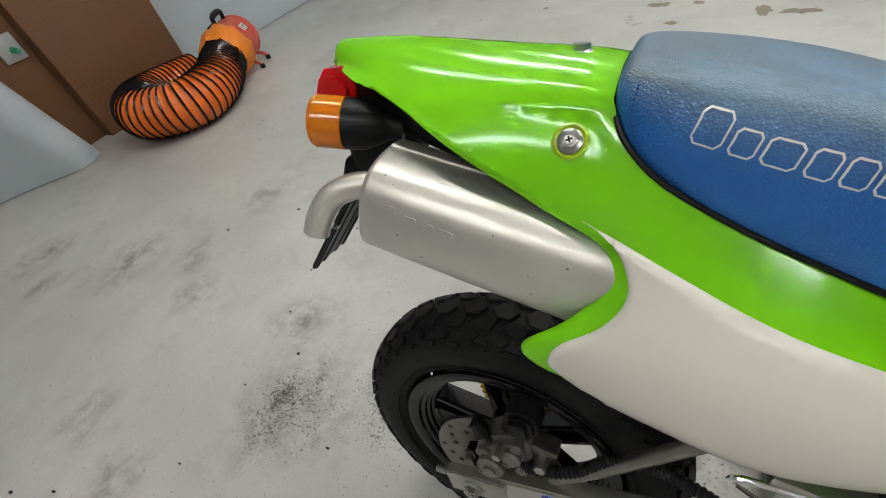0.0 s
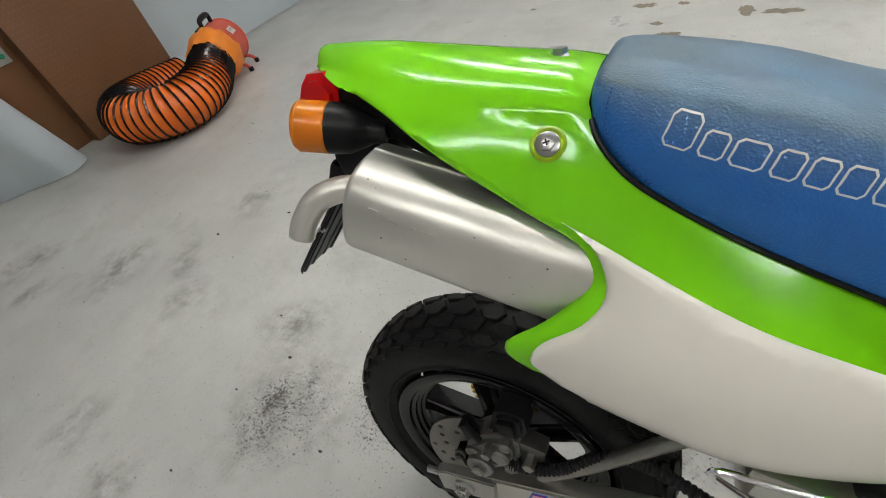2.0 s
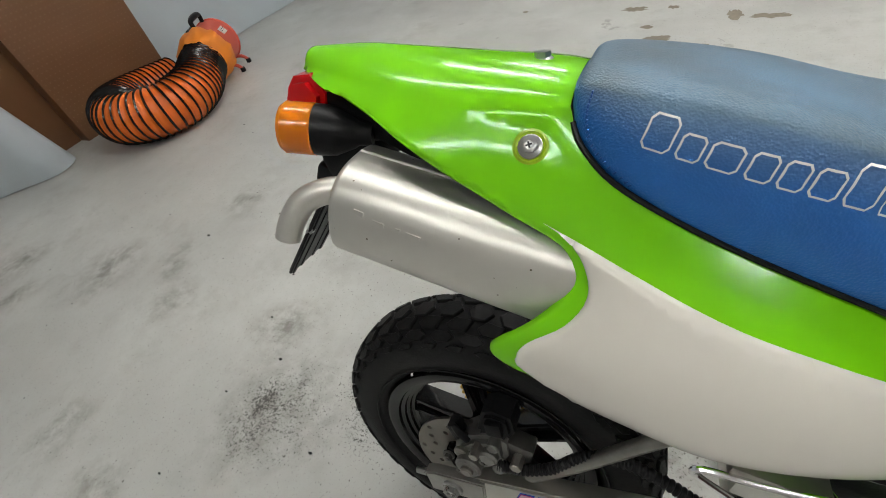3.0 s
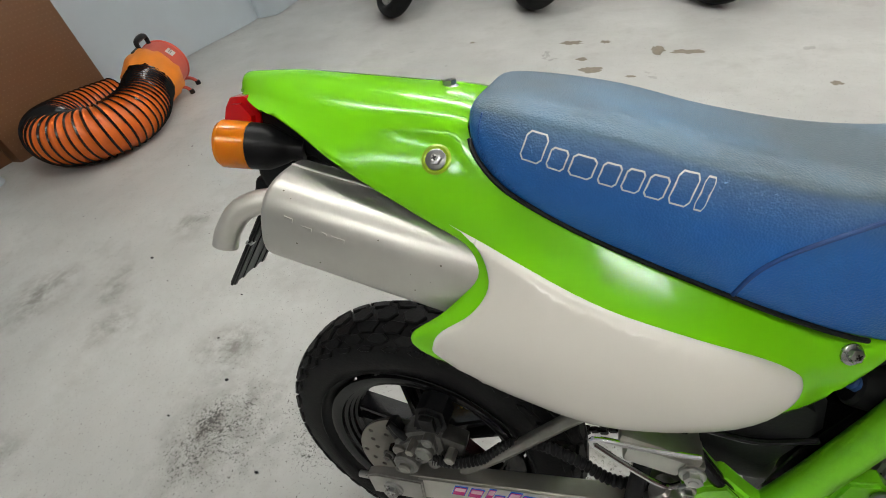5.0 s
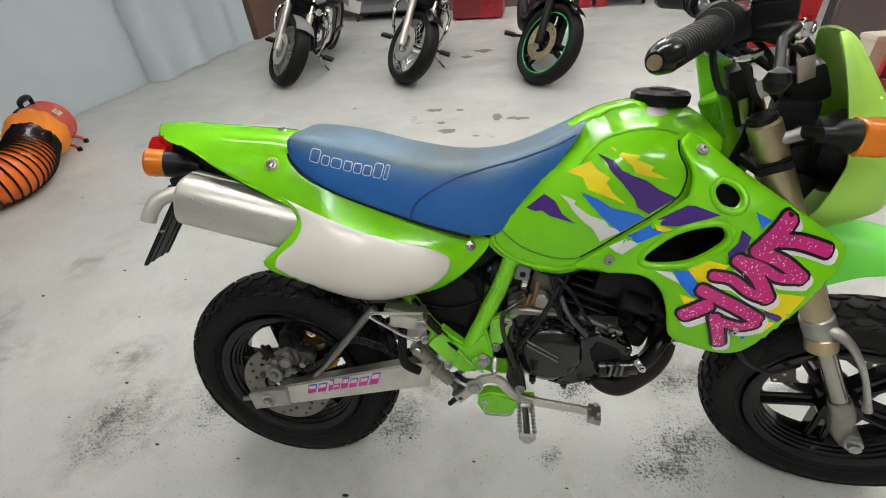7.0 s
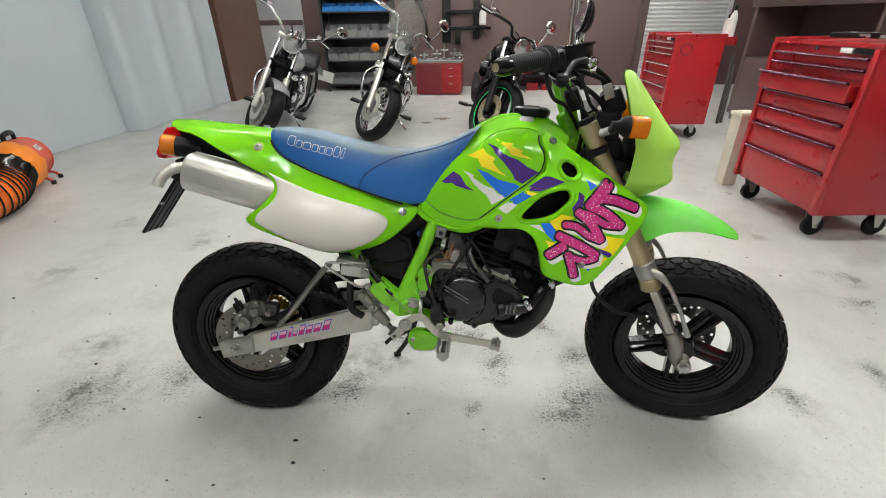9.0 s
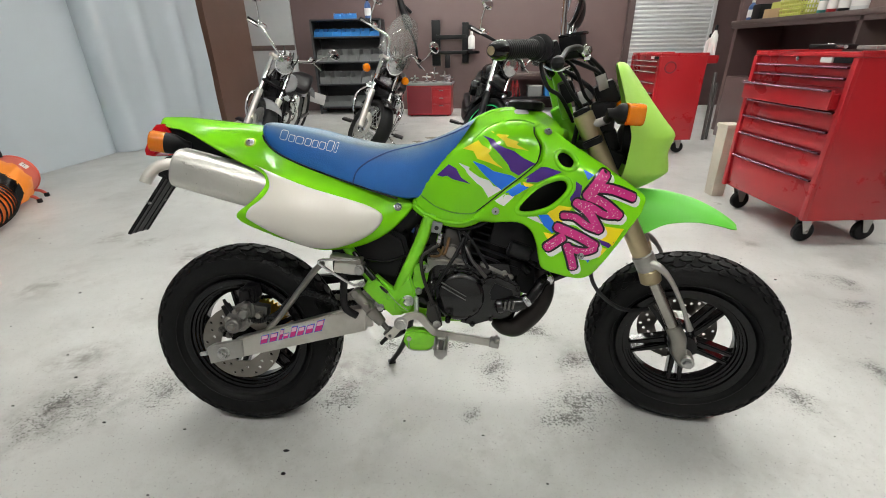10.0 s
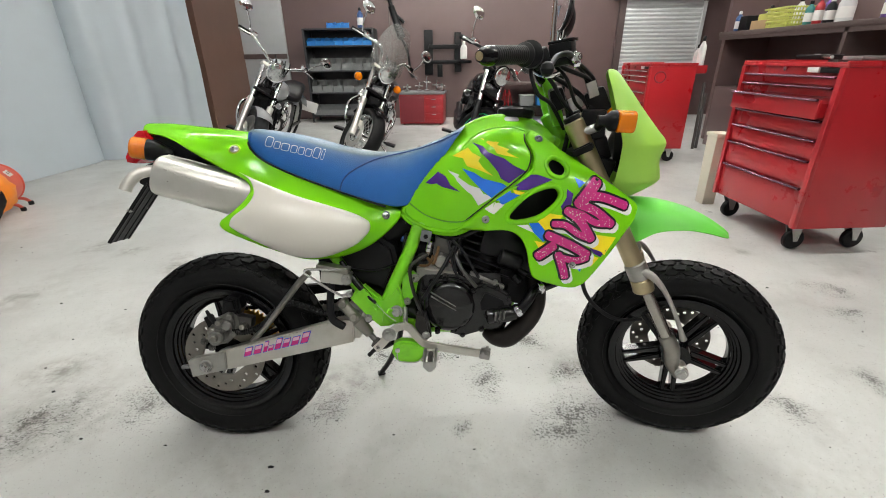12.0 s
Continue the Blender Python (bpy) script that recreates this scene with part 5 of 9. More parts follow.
part("lid", bm, M_BLACK_GLOSS, reservoir)
bm = bmesh.new()
hexbolt(bm, un(0.796, -0.150, 0.860), un(0.82, -0.175, 0.86) - un(0.796, -0.15, 0.86), 0.008, 0.012)
hexbolt(bm, un(0.800, -0.136, 0.853), (1, 0, 0), 0.007, 0.010)
part("banjo_bolt", bm, M_CHROME, bike, "chrome hose bolt", STEER)
for pts, r in (([(0.80, -0.138, 0.855), (0.830, -0.11, 0.845), (0.862, -0.07, 0.822), (0.875, -0.04, 0.74)], 0.0042), ([(0.765, -0.10, 0.86), (0.79, -0.12, 0.83), (0.82, -0.08, 0.79), (0.85, -0.05, 0.765), (0.865, -0.04, 0.70)], 0.0035),
               ([(0.72, -0.115, 0.862), (0.755, -0.125, 0.83), (0.79, -0.10, 0.79), (0.83, -0.05, 0.75), (0.82, -0.03, 0.66)], 0.004), ([(0.74, -0.09, 0.87), (0.80, -0.09, 0.85), (0.86, -0.06, 0.83), (0.895, -0.02, 0.79)], 0.0045),
               ([(0.775, 0.02, 0.86), (0.80, -0.05, 0.81), (0.815, -0.06, 0.75), (0.81, -0.04, 0.68)], 0.005)):
    bm = bmesh.new()
    sweep(bm, [un(*p) for p in pts], r, 10)
    part("cable", bm, M_BLACK_SOFT, bike, "black control cable", STEER)
bm = bmesh.new()
cyl(bm, un(0.822, -0.100, 0.726), un(0.866, -0.104, 0.741), 0.0085, n=16, bevel=0.002)
part("clamp_bolt", bm, M_ALU, bike, "silver clamp bolt", STEER)
bm = bmesh.new()
cyl(bm, (0.842, 0, 0.66), (0.784, 0, 0.776), 0.020, n=24, bevel=0.004)
for y in (-0.03, 0.03):
    box(bm, (0.786, y, 0.798), (0.026, 0.010, 0.105), (0, -17, 0), bevel=0.003)
part("steering_head", bm, M_GREEN_FRAME, bike, "green painted steering head")
bm = bmesh.new()
box(bm, (0.829, -0.052, 0.792), (0.030, 0.003, 0.026), (0, -26, 14), bevel=0.001)
part("sticker", bm, M_PAPER, bike, "pale paper sticker on the steering head")

for pts, r, mat, label in (([(0.735, -0.11, 0.86), (0.72, -0.13, 0.84), (0.735, -0.13, 0.80), (0.77, -0.09, 0.785), (0.81, -0.04, 0.74)], 0.004, M_BLACK_SOFT, "black cable loop"), ([(0.79, -0.12, 0.858), (0.82, -0.09, 0.856), (0.85, -0.05, 0.835), (0.875, -0.02, 0.79)], 0.0042, M_BLACK_SOFT, "black brake hose"),
                           ([(0.765, -0.05, 0.85), (0.80, -0.06, 0.83), (0.85, -0.06, 0.79), (0.875, -0.05, 0.72), (0.895, -0.05, 0.66)], 0.005, M_BLACK_SOFT, "black wiring sleeve"), ([(0.725, -0.10, 0.85), (0.75, -0.125, 0.832), (0.775, -0.125, 0.838)], 0.0045, M_CHROME, "chrome cable end")):
    bm = bmesh.new()
    sweep(bm, [un(*p) for p in pts], r, 10)
    part("cable", bm, mat, bike, label, STEER)
for p, s in (((0.742, -0.115, 0.868), (0.030, 0.034, 0.034)), ((0.760, -0.085, 0.868), (0.04, 0.03, 0.026)), ((0.79, -0.055, 0.80), (0.03, 0.03, 0.045)), ((0.872, -0.055, 0.775), (0.03, 0.03, 0.04)), ((0.885, -0.06, 0.70), (0.03, 0.03, 0.05))):
    bm = bmesh.new()
    box(bm, un(*p), s, (8, -20, 10), bevel=0.007)
    part("switch_block", bm, M_BLACK, bike, "black switch and wiring block", STEER)
bm = bmesh.new()
lathe(bm, [(0.006, -0.012), (0.010, -0.010), (0.012, 0), (0.010, 0.010), (0.006, 0.012)], 18, Matrix.Translation(un(0.752, -0.110, 0.846)) @ TO_Y)
part("clamp_knob", bm, M_BLACK_GLOSS, bike, "round black handlebar clamp", STEER)

# fender underside, tail light, plate holder
bm = loft([(-0.095, 0.738), (-0.03, 0.738), (0.05, 0.725), (0.13, 0.70), (0.2, 0.66)], [(-0.085, 0.712), (-0.03, 0.690), (0.05, 0.66), (0.13, 0.62), (0.2, 0.58)], [0.03, 0.044, 0.055, 0.055, 0.05], [(0, 0), (0.02, 0.8), (0.3, 1), (0.9, 1), (1, 0.8), (1, 0)])
part("inner_fender", bm, M_BLACK, bike, "black plastic inner fender")
bm = bmesh.new()
plate(bm, [(-0.098, 0.747), (-0.116, 0.746), (-0.126, 0.736), (-0.152, 0.690), (-0.150, 0.679), (-0.132, 0.676), (-0.095, 0.700), (-0.085, 0.73)], -0.040, 0.040, 0.006)
part("tail_light", bm, M_RED_LENS, bike, "red tail light lens")
bm = bmesh.new()
box(bm, (-0.075, 0, 0.668), (0.07, 0.075, 0.03), (0, -15, 0), bevel=0.008)
part("light_bracket", bm, M_BLACK, bike)
bm = bmesh.new()
for y, t in ((0, 0.004), (-0.029, 0.008), (0.029, 0.008), (-0.012, 0.007), (0.012, 0.007)):
    w = 0.070 if y == 0 else 0.006
    mm, ln = align((-0.115, y, 0.632), (-0.226, y, 0.496))
    box(bm, mm @ Vector((0, 0, ln / 2)), (t, w, ln), (0, math.degrees(math.atan2(-0.111, -0.136)) + 180, 0), bevel=0.0015)
box(bm, (-0.108, 0, 0.635), (0.05, 0.06, 0.03), (0, 25, 0), bevel=0.006)
holder = part("plate_holder", bm, M_BLACK, bike, "ribbed black plate holder, no plate")
for y in (-0.03, 0.03):
    bm = bmesh.new()
    hexbolt(bm, (-0.166, y, 0.572), (0.77, -0.2, -0.6), 0.005, 0.005)
    part("bolt", bm, M_BOLT, holder)

# swing arm
bm = bmesh.new()
for y in (-0.096, 0.070):
    plate(bm, [(0.03, 0.204), (0.345, 0.276), (0.350, 0.328), (0.315, 0.329), (0.045, 0.256), (0.03, 0.250)], y, y + 0.026, 0.003)
box(bm, (0.335, 0, 0.303), (0.05, 0.16, 0.05), bevel=0.006)
arm = part("swingarm", bm, M_STEEL, bike, "brushed aluminium box-section swingarm")
for sgn in (-1, 1):
    bm = bmesh.new()
    plate(bm, [(-0.030, 0.193), (0.052, 0.211), (0.052, 0.254), (-0.022, 0.240), (-0.036, 0.232)], 0.101 * sgn, 0.085 * sgn, 0.002)
    end_plate = part("axle_plate", bm, M_ALU, arm, "aluminium chain adjuster plate")
    bm = bmesh.new()
    hexbolt(bm, (0.006 if sgn < 0 else 0.02, 0.101 * sgn, 0.222), (0, sgn, 0), 0.0105, 0.012)
    part("axle_nut", bm, M_BOLT, arm)
    bm = bmesh.new()
    cyl(bm, (-0.055, 0.092 * sgn, 0.214), (-0.03, 0.092 * sgn, 0.218), 0.005, n=10)
    part("adjuster_bolt", bm, M_BOLT, arm)
bm = bmesh.new()
sweep(bm, [(0.105, -0.075, 0.268), (0.16, -0.076, 0.33), (0.225, -0.075, 0.410), (0.25, -0.072, 0.435)], 0.0090, 12, flat=0.8)
part("torque_stay", bm, M_CAST_PALE, bike, "silver diagonal stay above the swingarm")

# rear caliper and hose
bm = bmesh.new()
plate(bm, [(0.006, 0.272), (0.020, 0.264), (0.050, 0.268), (0.068, 0.284), (0.082, 0.312), (0.080, 0.336), (0.060, 0.344), (0.034, 0.330), (0.012, 0.306)], -0.088, -0.045, 0.007)
cyl(bm, (0.034, -0.084, 0.288), (0.034, -0.103, 0.288), 0.0175, n=22, bevel=0.003)
cyl(bm, (0.060, -0.084, 0.316), (0.060, -0.098, 0.316), 0.0125, n=22, bevel=0.003)
cyl(bm, (0.066, -0.07, 0.335), (0.066, -0.094, 0.335), 0.008, n=14, bevel=0.002)
cyl(bm, (0.072, -0.07, 0.296), (0.072, -0.096, 0.296), 0.008, n=14, bevel=0.002)
caliper = part("rear_caliper", bm, M_CAST, bike, "grimy cast rear brake caliper")
bm = bmesh.new()
box(bm, (0.012, -0.07, 0.318), (0.014, 0.02, 0.03), (0, -20, 0), bevel=0.003)
part("bleed_block", bm, M_BLACK, caliper)
bm = bmesh.new()
box(bm, (0.09, -0.066, 0.318), (0.04, 0.024, 0.026), (0, 10, 0), bevel=0.004)
part("hose_block", bm, M_DARK_STEEL, caliper)
bm = bmesh.new()
plate(bm, [(0.040, 0.330), (0.048, 0.372), (0.062, 0.380), (0.084, 0.376), (0.088, 0.350), (0.078, 0.330)], -0.078, -0.040, 0.005)
box(bm, (0.066, -0.081, 0.360), (0.020, 0.010, 0.022), (0, -8, 0), bevel=0.003)
part("pad_carrier", bm, M_BLACK, caliper, "black cast pad carrier")
for x, y, z, r in ((0.022, -0.088, 0.300, 0.0095), (0.034, -0.1025, 0.288, 0.0085)):
    bm = bmesh.new()
    lathe(bm, [(r, 0), (r, 0.004), (r * 0.7, 0.006), (r * 0.3, 0.006)], 20, align((x, y, z), (x, y - 0.02, z))[0])
    part("piston_cap", bm, M_CAST_PALE, caliper, "pale alloy cap")
for x, y, z, r in ((0.094, -0.075, 0.312, 0.0075), (0.046, -0.086, 0.326, 0.0062)):
    bm = bmesh.new()
    cyl(bm, (x, y, z), (x, y - 0.020, z), r, n=6, bevel=0.001)
    part("hose_nut", bm, M_CAST_PALE, caliper, "pale alloy hose nut")
for p in ((0.0, -0.085, 0.275), (0.018, -0.088, 0.262), (0.054, -0.09, 0.305)):
    bm = bmesh.new()
    hexbolt(bm, p, (0, -1, 0), 0.006, 0.008)
    part("bolt", bm, M_DARK_STEEL, caliper)
bm = bmesh.new()
sweep(bm, [(0.028, -0.08, 0.318), (0.020, -0.084, 0.334), (0.014, -0.086, 0.350)], [0.006, 0.005, 0.003], 12)
part("bleed_nipple", bm, M_BLACK_SOFT, caliper)
bm = bmesh.new()
hose_line = spline([(0.070, -0.090, 0.300), (0.10, -0.085, 0.298), (0.135, -0.078, 0.312), (0.165, -0.074, 0.345), (0.20, -0.074, 0.362), (0.245, -0.076, 0.352), (0.285, -0.08, 0.338), (0.33, -0.075, 0.340)], 28)
sweep(bm, hose_line, [0.0072 if k % 4 < 2 else 0.0058 for k in range(len(hose_line))], 14, per=1)
part("brake_hose", bm, M_BLACK_SOFT, bike, "black rear brake hose in a coiled sleeve")

# chain and sprocket on the far side
bm = bmesh.new()
teeth = []
for k in range(76):
    r = 0.076 if k % 2 else 0.069
    for d in (-0.6, 0.6):
        a = radians(360 * (k + d * 0.5) / 76)
        teeth.append((AXLE_R[0] + r * math.cos(a), AXLE_R[2] + r * math.sin(a)))
plate(bm, teeth, 0.052, 0.057, holes=[(AXLE_R[0] + 0.05 * math.cos(radians(72 * k)), AXLE_R[2] + 0.05 * math.sin(radians(72 * k)), 0.011) for k in range(5)] + [(AXLE_R[0], AXLE_R[2], 0.03)])
part("sprocket", bm, material("gold_sprocket", (0.65, 0.40, 0.06), 0.35, 0.9, grain=0.1), rear, "gold rear sprocket", sharp=30)
bm = bmesh.new()
for a, b in (((0.03, 0.305), (0.47, 0.352)), ((0.03, 0.157), (0.47, 0.318))):
    n = 36
    for k in range(n):
        t = (k + 0.5) / n
        x, z = a[0] + (b[0] - a[0]) * t, a[1] + (b[1] - a[1]) * t - 0.008 * math.sin(t * 3.14)
        box(bm, (x, 0.055, z), (0.0125, 0.008 if k % 2 else 0.013, 0.010), (0, -math.degrees(math.atan2(b[1] - a[1], b[0] - a[0])), 0), bevel=0.002, seg=1)
part("chain", bm, M_BLACK_GLOSS, bike, "oily drive chain", kind="stuff")
bm = bmesh.new()
plate(bm, [(0.12, 0.33), (0.34, 0.36), (0.34, 0.375), (0.10, 0.36)], 0.045, 0.07, 0.003)
part("chain_guard", bm, M_BLACK, bike, "black chain guard")

# rear brake reservoir box, wire loop, master cylinder
bm = bmesh.new()
box(bm, (0.312, -0.095, 0.4505), (0.070, 0.034, 0.012), (0, 10, 0), bevel=0.003)
box(bm, (0.342, -0.096, 0.428), (0.016, 0.030, 0.026), (0, 8, 0), bevel=0.003)
stop = part("brake_light_bracket", bm, M_CAST_PALE, bike, "folded steel bracket beside the airbox")
bm = bmesh.new()
box(bm, (0.310, -0.095, 0.431), (0.050, 0.028, 0.027), (0, 8, 0), bevel=0.004)
part("fluid_cup", bm, material("cloudy_plastic", (0.42, 0.42, 0.38), 0.35, grain=0.1), stop, "cloudy plastic fluid cup")
bm = bmesh.new()
hexbolt(bm, (0.342, -0.111, 0.428), (0, -1, 0), 0.008, 0.009)
part("bolt", bm, M_BOLT, stop)
bm = bmesh.new()
sweep(bm, [(0.345, -0.108, 0.450), (0.30, -0.113, 0.452), (0.262, -0.114, 0.452), (0.254, -0.114, 0.446), (0.262, -0.113, 0.437), (0.295, -0.110, 0.412), (0.325, -0.106, 0.392), (0.34, -0.10, 0.392)], 0.003, 10, per=4)
part("wire_loop", bm, M_CHROME, bike, "bent chrome wire guard")
bm = bmesh.new()
cyl(bm, (0.322, -0.100, 0.378), (0.366, -0.104, 0.326), 0.0125, n=18, bevel=0.003)
cyl(bm, (0.360, -0.104, 0.333), (0.388, -0.106, 0.300), 0.0155, 0.011, n=18, bevel=0.003)
cyl(bm, (0.330, -0.085, 0.372), (0.330, -0.117, 0.372), 0.009, n=14, bevel=0.002)
cyl(bm, (0.354, -0.085, 0.344), (0.354, -0.121, 0.344), 0.008, n=14, bevel=0.002)
part("master_cylinder", bm, M_CAST_PALE, bike, "cast rear brake master cylinder")
bm = bmesh.new()
sweep(bm, [(0.305, -0.098, 0.412), (0.302, -0.105, 0.37), (0.305, -0.104, 0.335), (0.328, -0.098, 0.315)], 0.0085, 12)
part("fluid_hose", bm, M_BLACK_SOFT, bike, "black fluid hose")
bm = bmesh.new()
cyl(bm, (0.385, -0.106, 0.303), (0.410, -0.110, 0.274), 0.006, n=12)
box(bm, (0.404, -0.110, 0.279), (0.022, 0.016, 0.022), (0, 40, 0), bevel=0.003)
hexbolt(bm, (0.406, -0.118, 0.277), (0, -1, 0), 0.006, 0.006)
part("push_rod", bm, M_ALU_DARK, bike, "small steel push rod and clevis")

# frame
bm = bmesh.new()
for sgn in (-1, 1):
    sweep(bm, [(0.496, 0.060 * sgn, 0.535), (0.474, 0.068 * sgn, 0.478), (0.442, 0.080 * sgn, 0.410), (0.424, 0.084 * sgn, 0.370)], 0.0145, 18)
    sweep(bm, [(0.292, 0.062 * sgn, 0.490), (0.322, 0.074 * sgn, 0.452), (0.350, 0.082 * sgn, 0.415), (0.390, 0.084 * sgn, 0.370)], 0.0115, 18)
    sweep(bm, [(0.44, 0.08 * sgn, 0.33), (0.475, 0.062 * sgn, 0.305), (0.55, 0.05 * sgn, 0.297), (0.64, 0.045 * sgn, 0.300), (0.700, 0.03 * sgn, 0.345), (0.765, 0.015 * sgn, 0.52), (0.81, 0, 0.65)], 0.014, 14)
    sweep(bm, [(0.49, 0.06 * sgn, 0.53), (0.60, 0.05 * sgn, 0.60), (0.72, 0.03 * sgn, 0.68), (0.81, 0, 0.72)], 0.018, 14)
    sweep(bm, [(0.335, 0.06 * sgn, 0.475), (0.22, 0.055 * sgn, 0.60), (0.02, 0.03 * sgn, 0.70)], 0.012, 12)
frame_part = part("frame", bm, M_GREEN_FRAME, bike, "lime green painted tube frame, scuffed")
for sgn in (-1, 1):
    bm = bmesh.new()
    plate(bm, [(0.344, 0.380), (0.356, 0.398), (0.376, 0.410), (0.398, 0.390), (0.413, 0.378), (0.424, 0.380), (0.452, 0.412), (0.463, 0.372), (0.466, 0.345), (0.456, 0.328), (0.430, 0.316), (0.409, 0.314), (0.375, 0.345)], 0.098 * sgn, 0.074 * sgn, 0.004)
    gusset = part("frame_plate", bm, M_GREEN_FRAME, frame_part, "green gusset plate")
    bm = bmesh.new()
    plate(bm, [(0.350, 0.380), (0.360, 0.394), (0.376, 0.404), (0.400, 0.380), (0.418, 0.352), (0.414, 0.328), (0.404, 0.324), (0.378, 0.348)], 0.103 * sgn, 0.097 * sgn, holes=[(0.403, 0.362, 0.0065)])
    part("folded_edge", bm, M_GREEN_FRAME, gusset, "", sharp=30)
    bm = bmesh.new()
    cyl(bm, (0.440, 0.098 * sgn, 0.345), (0.440, 0.108 * sgn, 0.345), 0.017, n=22, bevel=0.003)
    part("pivot_boss", bm, M_GREEN_FRAME, gusset)
for x, z, r in ((0.447, 0.353, 0.010), (0.345, 0.394, 0.0055), (0.384, 0.338, 0.006), (0.488, 0.425, 0.007), (0.470, 0.372, 0.006)):
    bm = bmesh.new()
    hexbolt(bm, (x, -0.104 if x < 0.46 else -0.090, z), (0, -1, 0), r, 0.010)
    part("bolt", bm, M_BOLT, frame_part)
bm = bmesh.new()
plate(bm, [(0.462, 0.43), (0.484, 0.438), (0.496, 0.425), (0.488, 0.385), (0.466, 0.36), (0.455, 0.38)], -0.088, -0.07, 0.003)
part("engine_mount", bm, M_GREEN_FRAME, frame_part, "green engine mount plate")
bm = bmesh.new()
plate(bm, [(0.440, 0.282), (0.455, 0.290), (0.480, 0.288), (0.503, 0.280), (0.540, 0.278), (0.540, 0.264), (0.508, 0.258), (0.500, 0.242), (0.470, 0.238), (0.445, 0.244), (0.436, 0.262)], -0.122, -0.096, 0.004)
bracket = part("footpeg_bracket", bm, M_GREEN_FRAME, bike, "green folded footpeg bracket")
bm = bmesh.new()
for x in (0.5105, 0.5345):
    mm, ln = align((x, -0.120, 0.266), (x, -0.196, 0.272))
    box(bm, mm @ Vector((0, 0, ln / 2)), (0.0035, 0.076, 0.012), (-4.5, 0, 0), bevel=0.001)
    for k in range(8):
        t = (k + 0.5) / 8
        lathe(bm, [(0.0042, 0), (0.0036, 0.004), (0.0008, 0.0062)], 4, Matrix.Translation((x, -0.122 - 0.072 * t, 0.271 + 0.006 * t)))
plate(bm, [(0.509, 0.279), (0.536, 0.279), (0.536, 0.268), (0.5265, 0.258), (0.5185, 0.258), (0.509, 0.268)], -0.199, -0.194, 0.0015)
box(bm, (0.5225, -0.126, 0.266), (0.026, 0.012, 0.014), bevel=0.003)
peg = part("footpeg", bm, M_BOLT, bike, "toothed steel footpeg")
bm = bmesh.new()
cyl(bm, (0.5225, -0.105, 0.264), (0.5225, -0.192, 0.270), 0.0062, 0.0055, n=14, bevel=0.001)
part("peg_core", bm, M_DARK_STEEL, peg, "grimy steel peg core")
bm = bmesh.new()
sweep(bm, [(0.448, -0.124, 0.262), (0.450, -0.127, 0.248), (0.462, -0.126, 0.2435), (0.490, -0.125, 0.2425), (0.503, -0.124, 0.252)], 0.0014, 8)
cyl(bm, (0.449, -0.121, 0.270), (0.449, -0.127, 0.270), 0.0055, n=12, bevel=0.001)
part("peg_spring", bm, M_BOLT, bracket, "bent wire spring and its pin")
bm = bmesh.new()
plate(bm, stroke([(0.400, 0.270), (0.418, 0.288), (0.436, 0.312), (0.456, 0.324), (0.476, 0.321), (0.490, 0.303), (0.510, 0.284), (0.54, 0.276), (0.632, 0.260)], 0.0175, False), -0.124, -0.116, 0.002)
pedal = part("brake_pedal", bm, M_STEEL, bike, "bent steel rear brake pedal")
bm = bmesh.new()
box(bm, (0.640, -0.135, 0.268), (0.022, 0.036, 0.012), (0, 8, -10), bevel=0.002)
for k in range(4):
    box(bm, (0.634 + 0.004 * (k % 2) * 3, -0.15 + 0.01 * k, 0.276), (0.006, 0.004, 0.006), bevel=0.001)
part("pedal_tread", bm, M_ALU, pedal, "serrated pedal tread")
bm = bmesh.new()
hexbolt(bm, (0.432, -0.124, 0.308), (0, -1, 0), 0.011, 0.010)
part("pivot_bolt", bm, M_BOLT, pedal)
bm = bmesh.new()
pts = [(0.467 + 0.005 * math.cos(k * 1.05), -0.116 + 0.005 * math.sin(k * 1.05), 0.332 + 0.0006 * k) for k in range(60)]
sweep(bm, pts, 0.0012, 6, per=1)
part("return_spring", bm, M_BOLT, bike, "small pedal return spring")
bm = bmesh.new()
sweep(bm, [(0.440, 0.05, 0.275), (0.425, 0.09, 0.20), (0.39, 0.15, 0.11), (0.355, 0.194, 0.047)], 0.0075, 12)
box(bm, (0.355, 0.197, 0.044), (0.022, 0.018, 0.007), (12, 0, 20), bevel=0.003)
sweep(bm, [(0.43, -0.06, 0.26), (0.405, -0.03, 0.235), (0.385, 0.0, 0.225)], 0.006, 10)
part("side_stand", bm, M_BLACK, bike, "black side stand, folded out")
bm = bmesh.new()
cyl(bm, (0.412, -0.112, 0.282), (0.383, -0.116, 0.254), 0.0048, n=12, bevel=0.001)
part("pedal_stop", bm, M_BLACK_SOFT, bike, "short black rubber-tipped pedal stop")

# airbox
bm = bmesh.new()
plate(bm, [(0.296, 0.468), (0.330, 0.505), (0.405, 0.512), (0.440, 0.490), (0.447, 0.455), (0.422, 0.385), (0.365, 0.400), (0.318, 0.440)], -0.064, 0.05, 0.010)
airbox = part("airbox", bm, M_BLACK, bike, "black plastic airbox")
bm = bmesh.new()
sweep(bm, [(0.330, -0.066, 0.446), (0.36, -0.068, 0.439), (0.40, -0.068, 0.437), (0.443, -0.064, 0.450)], 0.0032, 8)
part("rib", bm, M_BLACK_GLOSS, airbox)
bm = bmesh.new()
plate(bm, [(0.340, 0.56), (0.335, 0.50), (0.43, 0.50), (0.475, 0.535), (0.47, 0.56)], -0.05, 0.05, 0.008)
part("intake_duct", bm, M_BLACK, airbox, "black intake duct")
bm = bmesh.new()
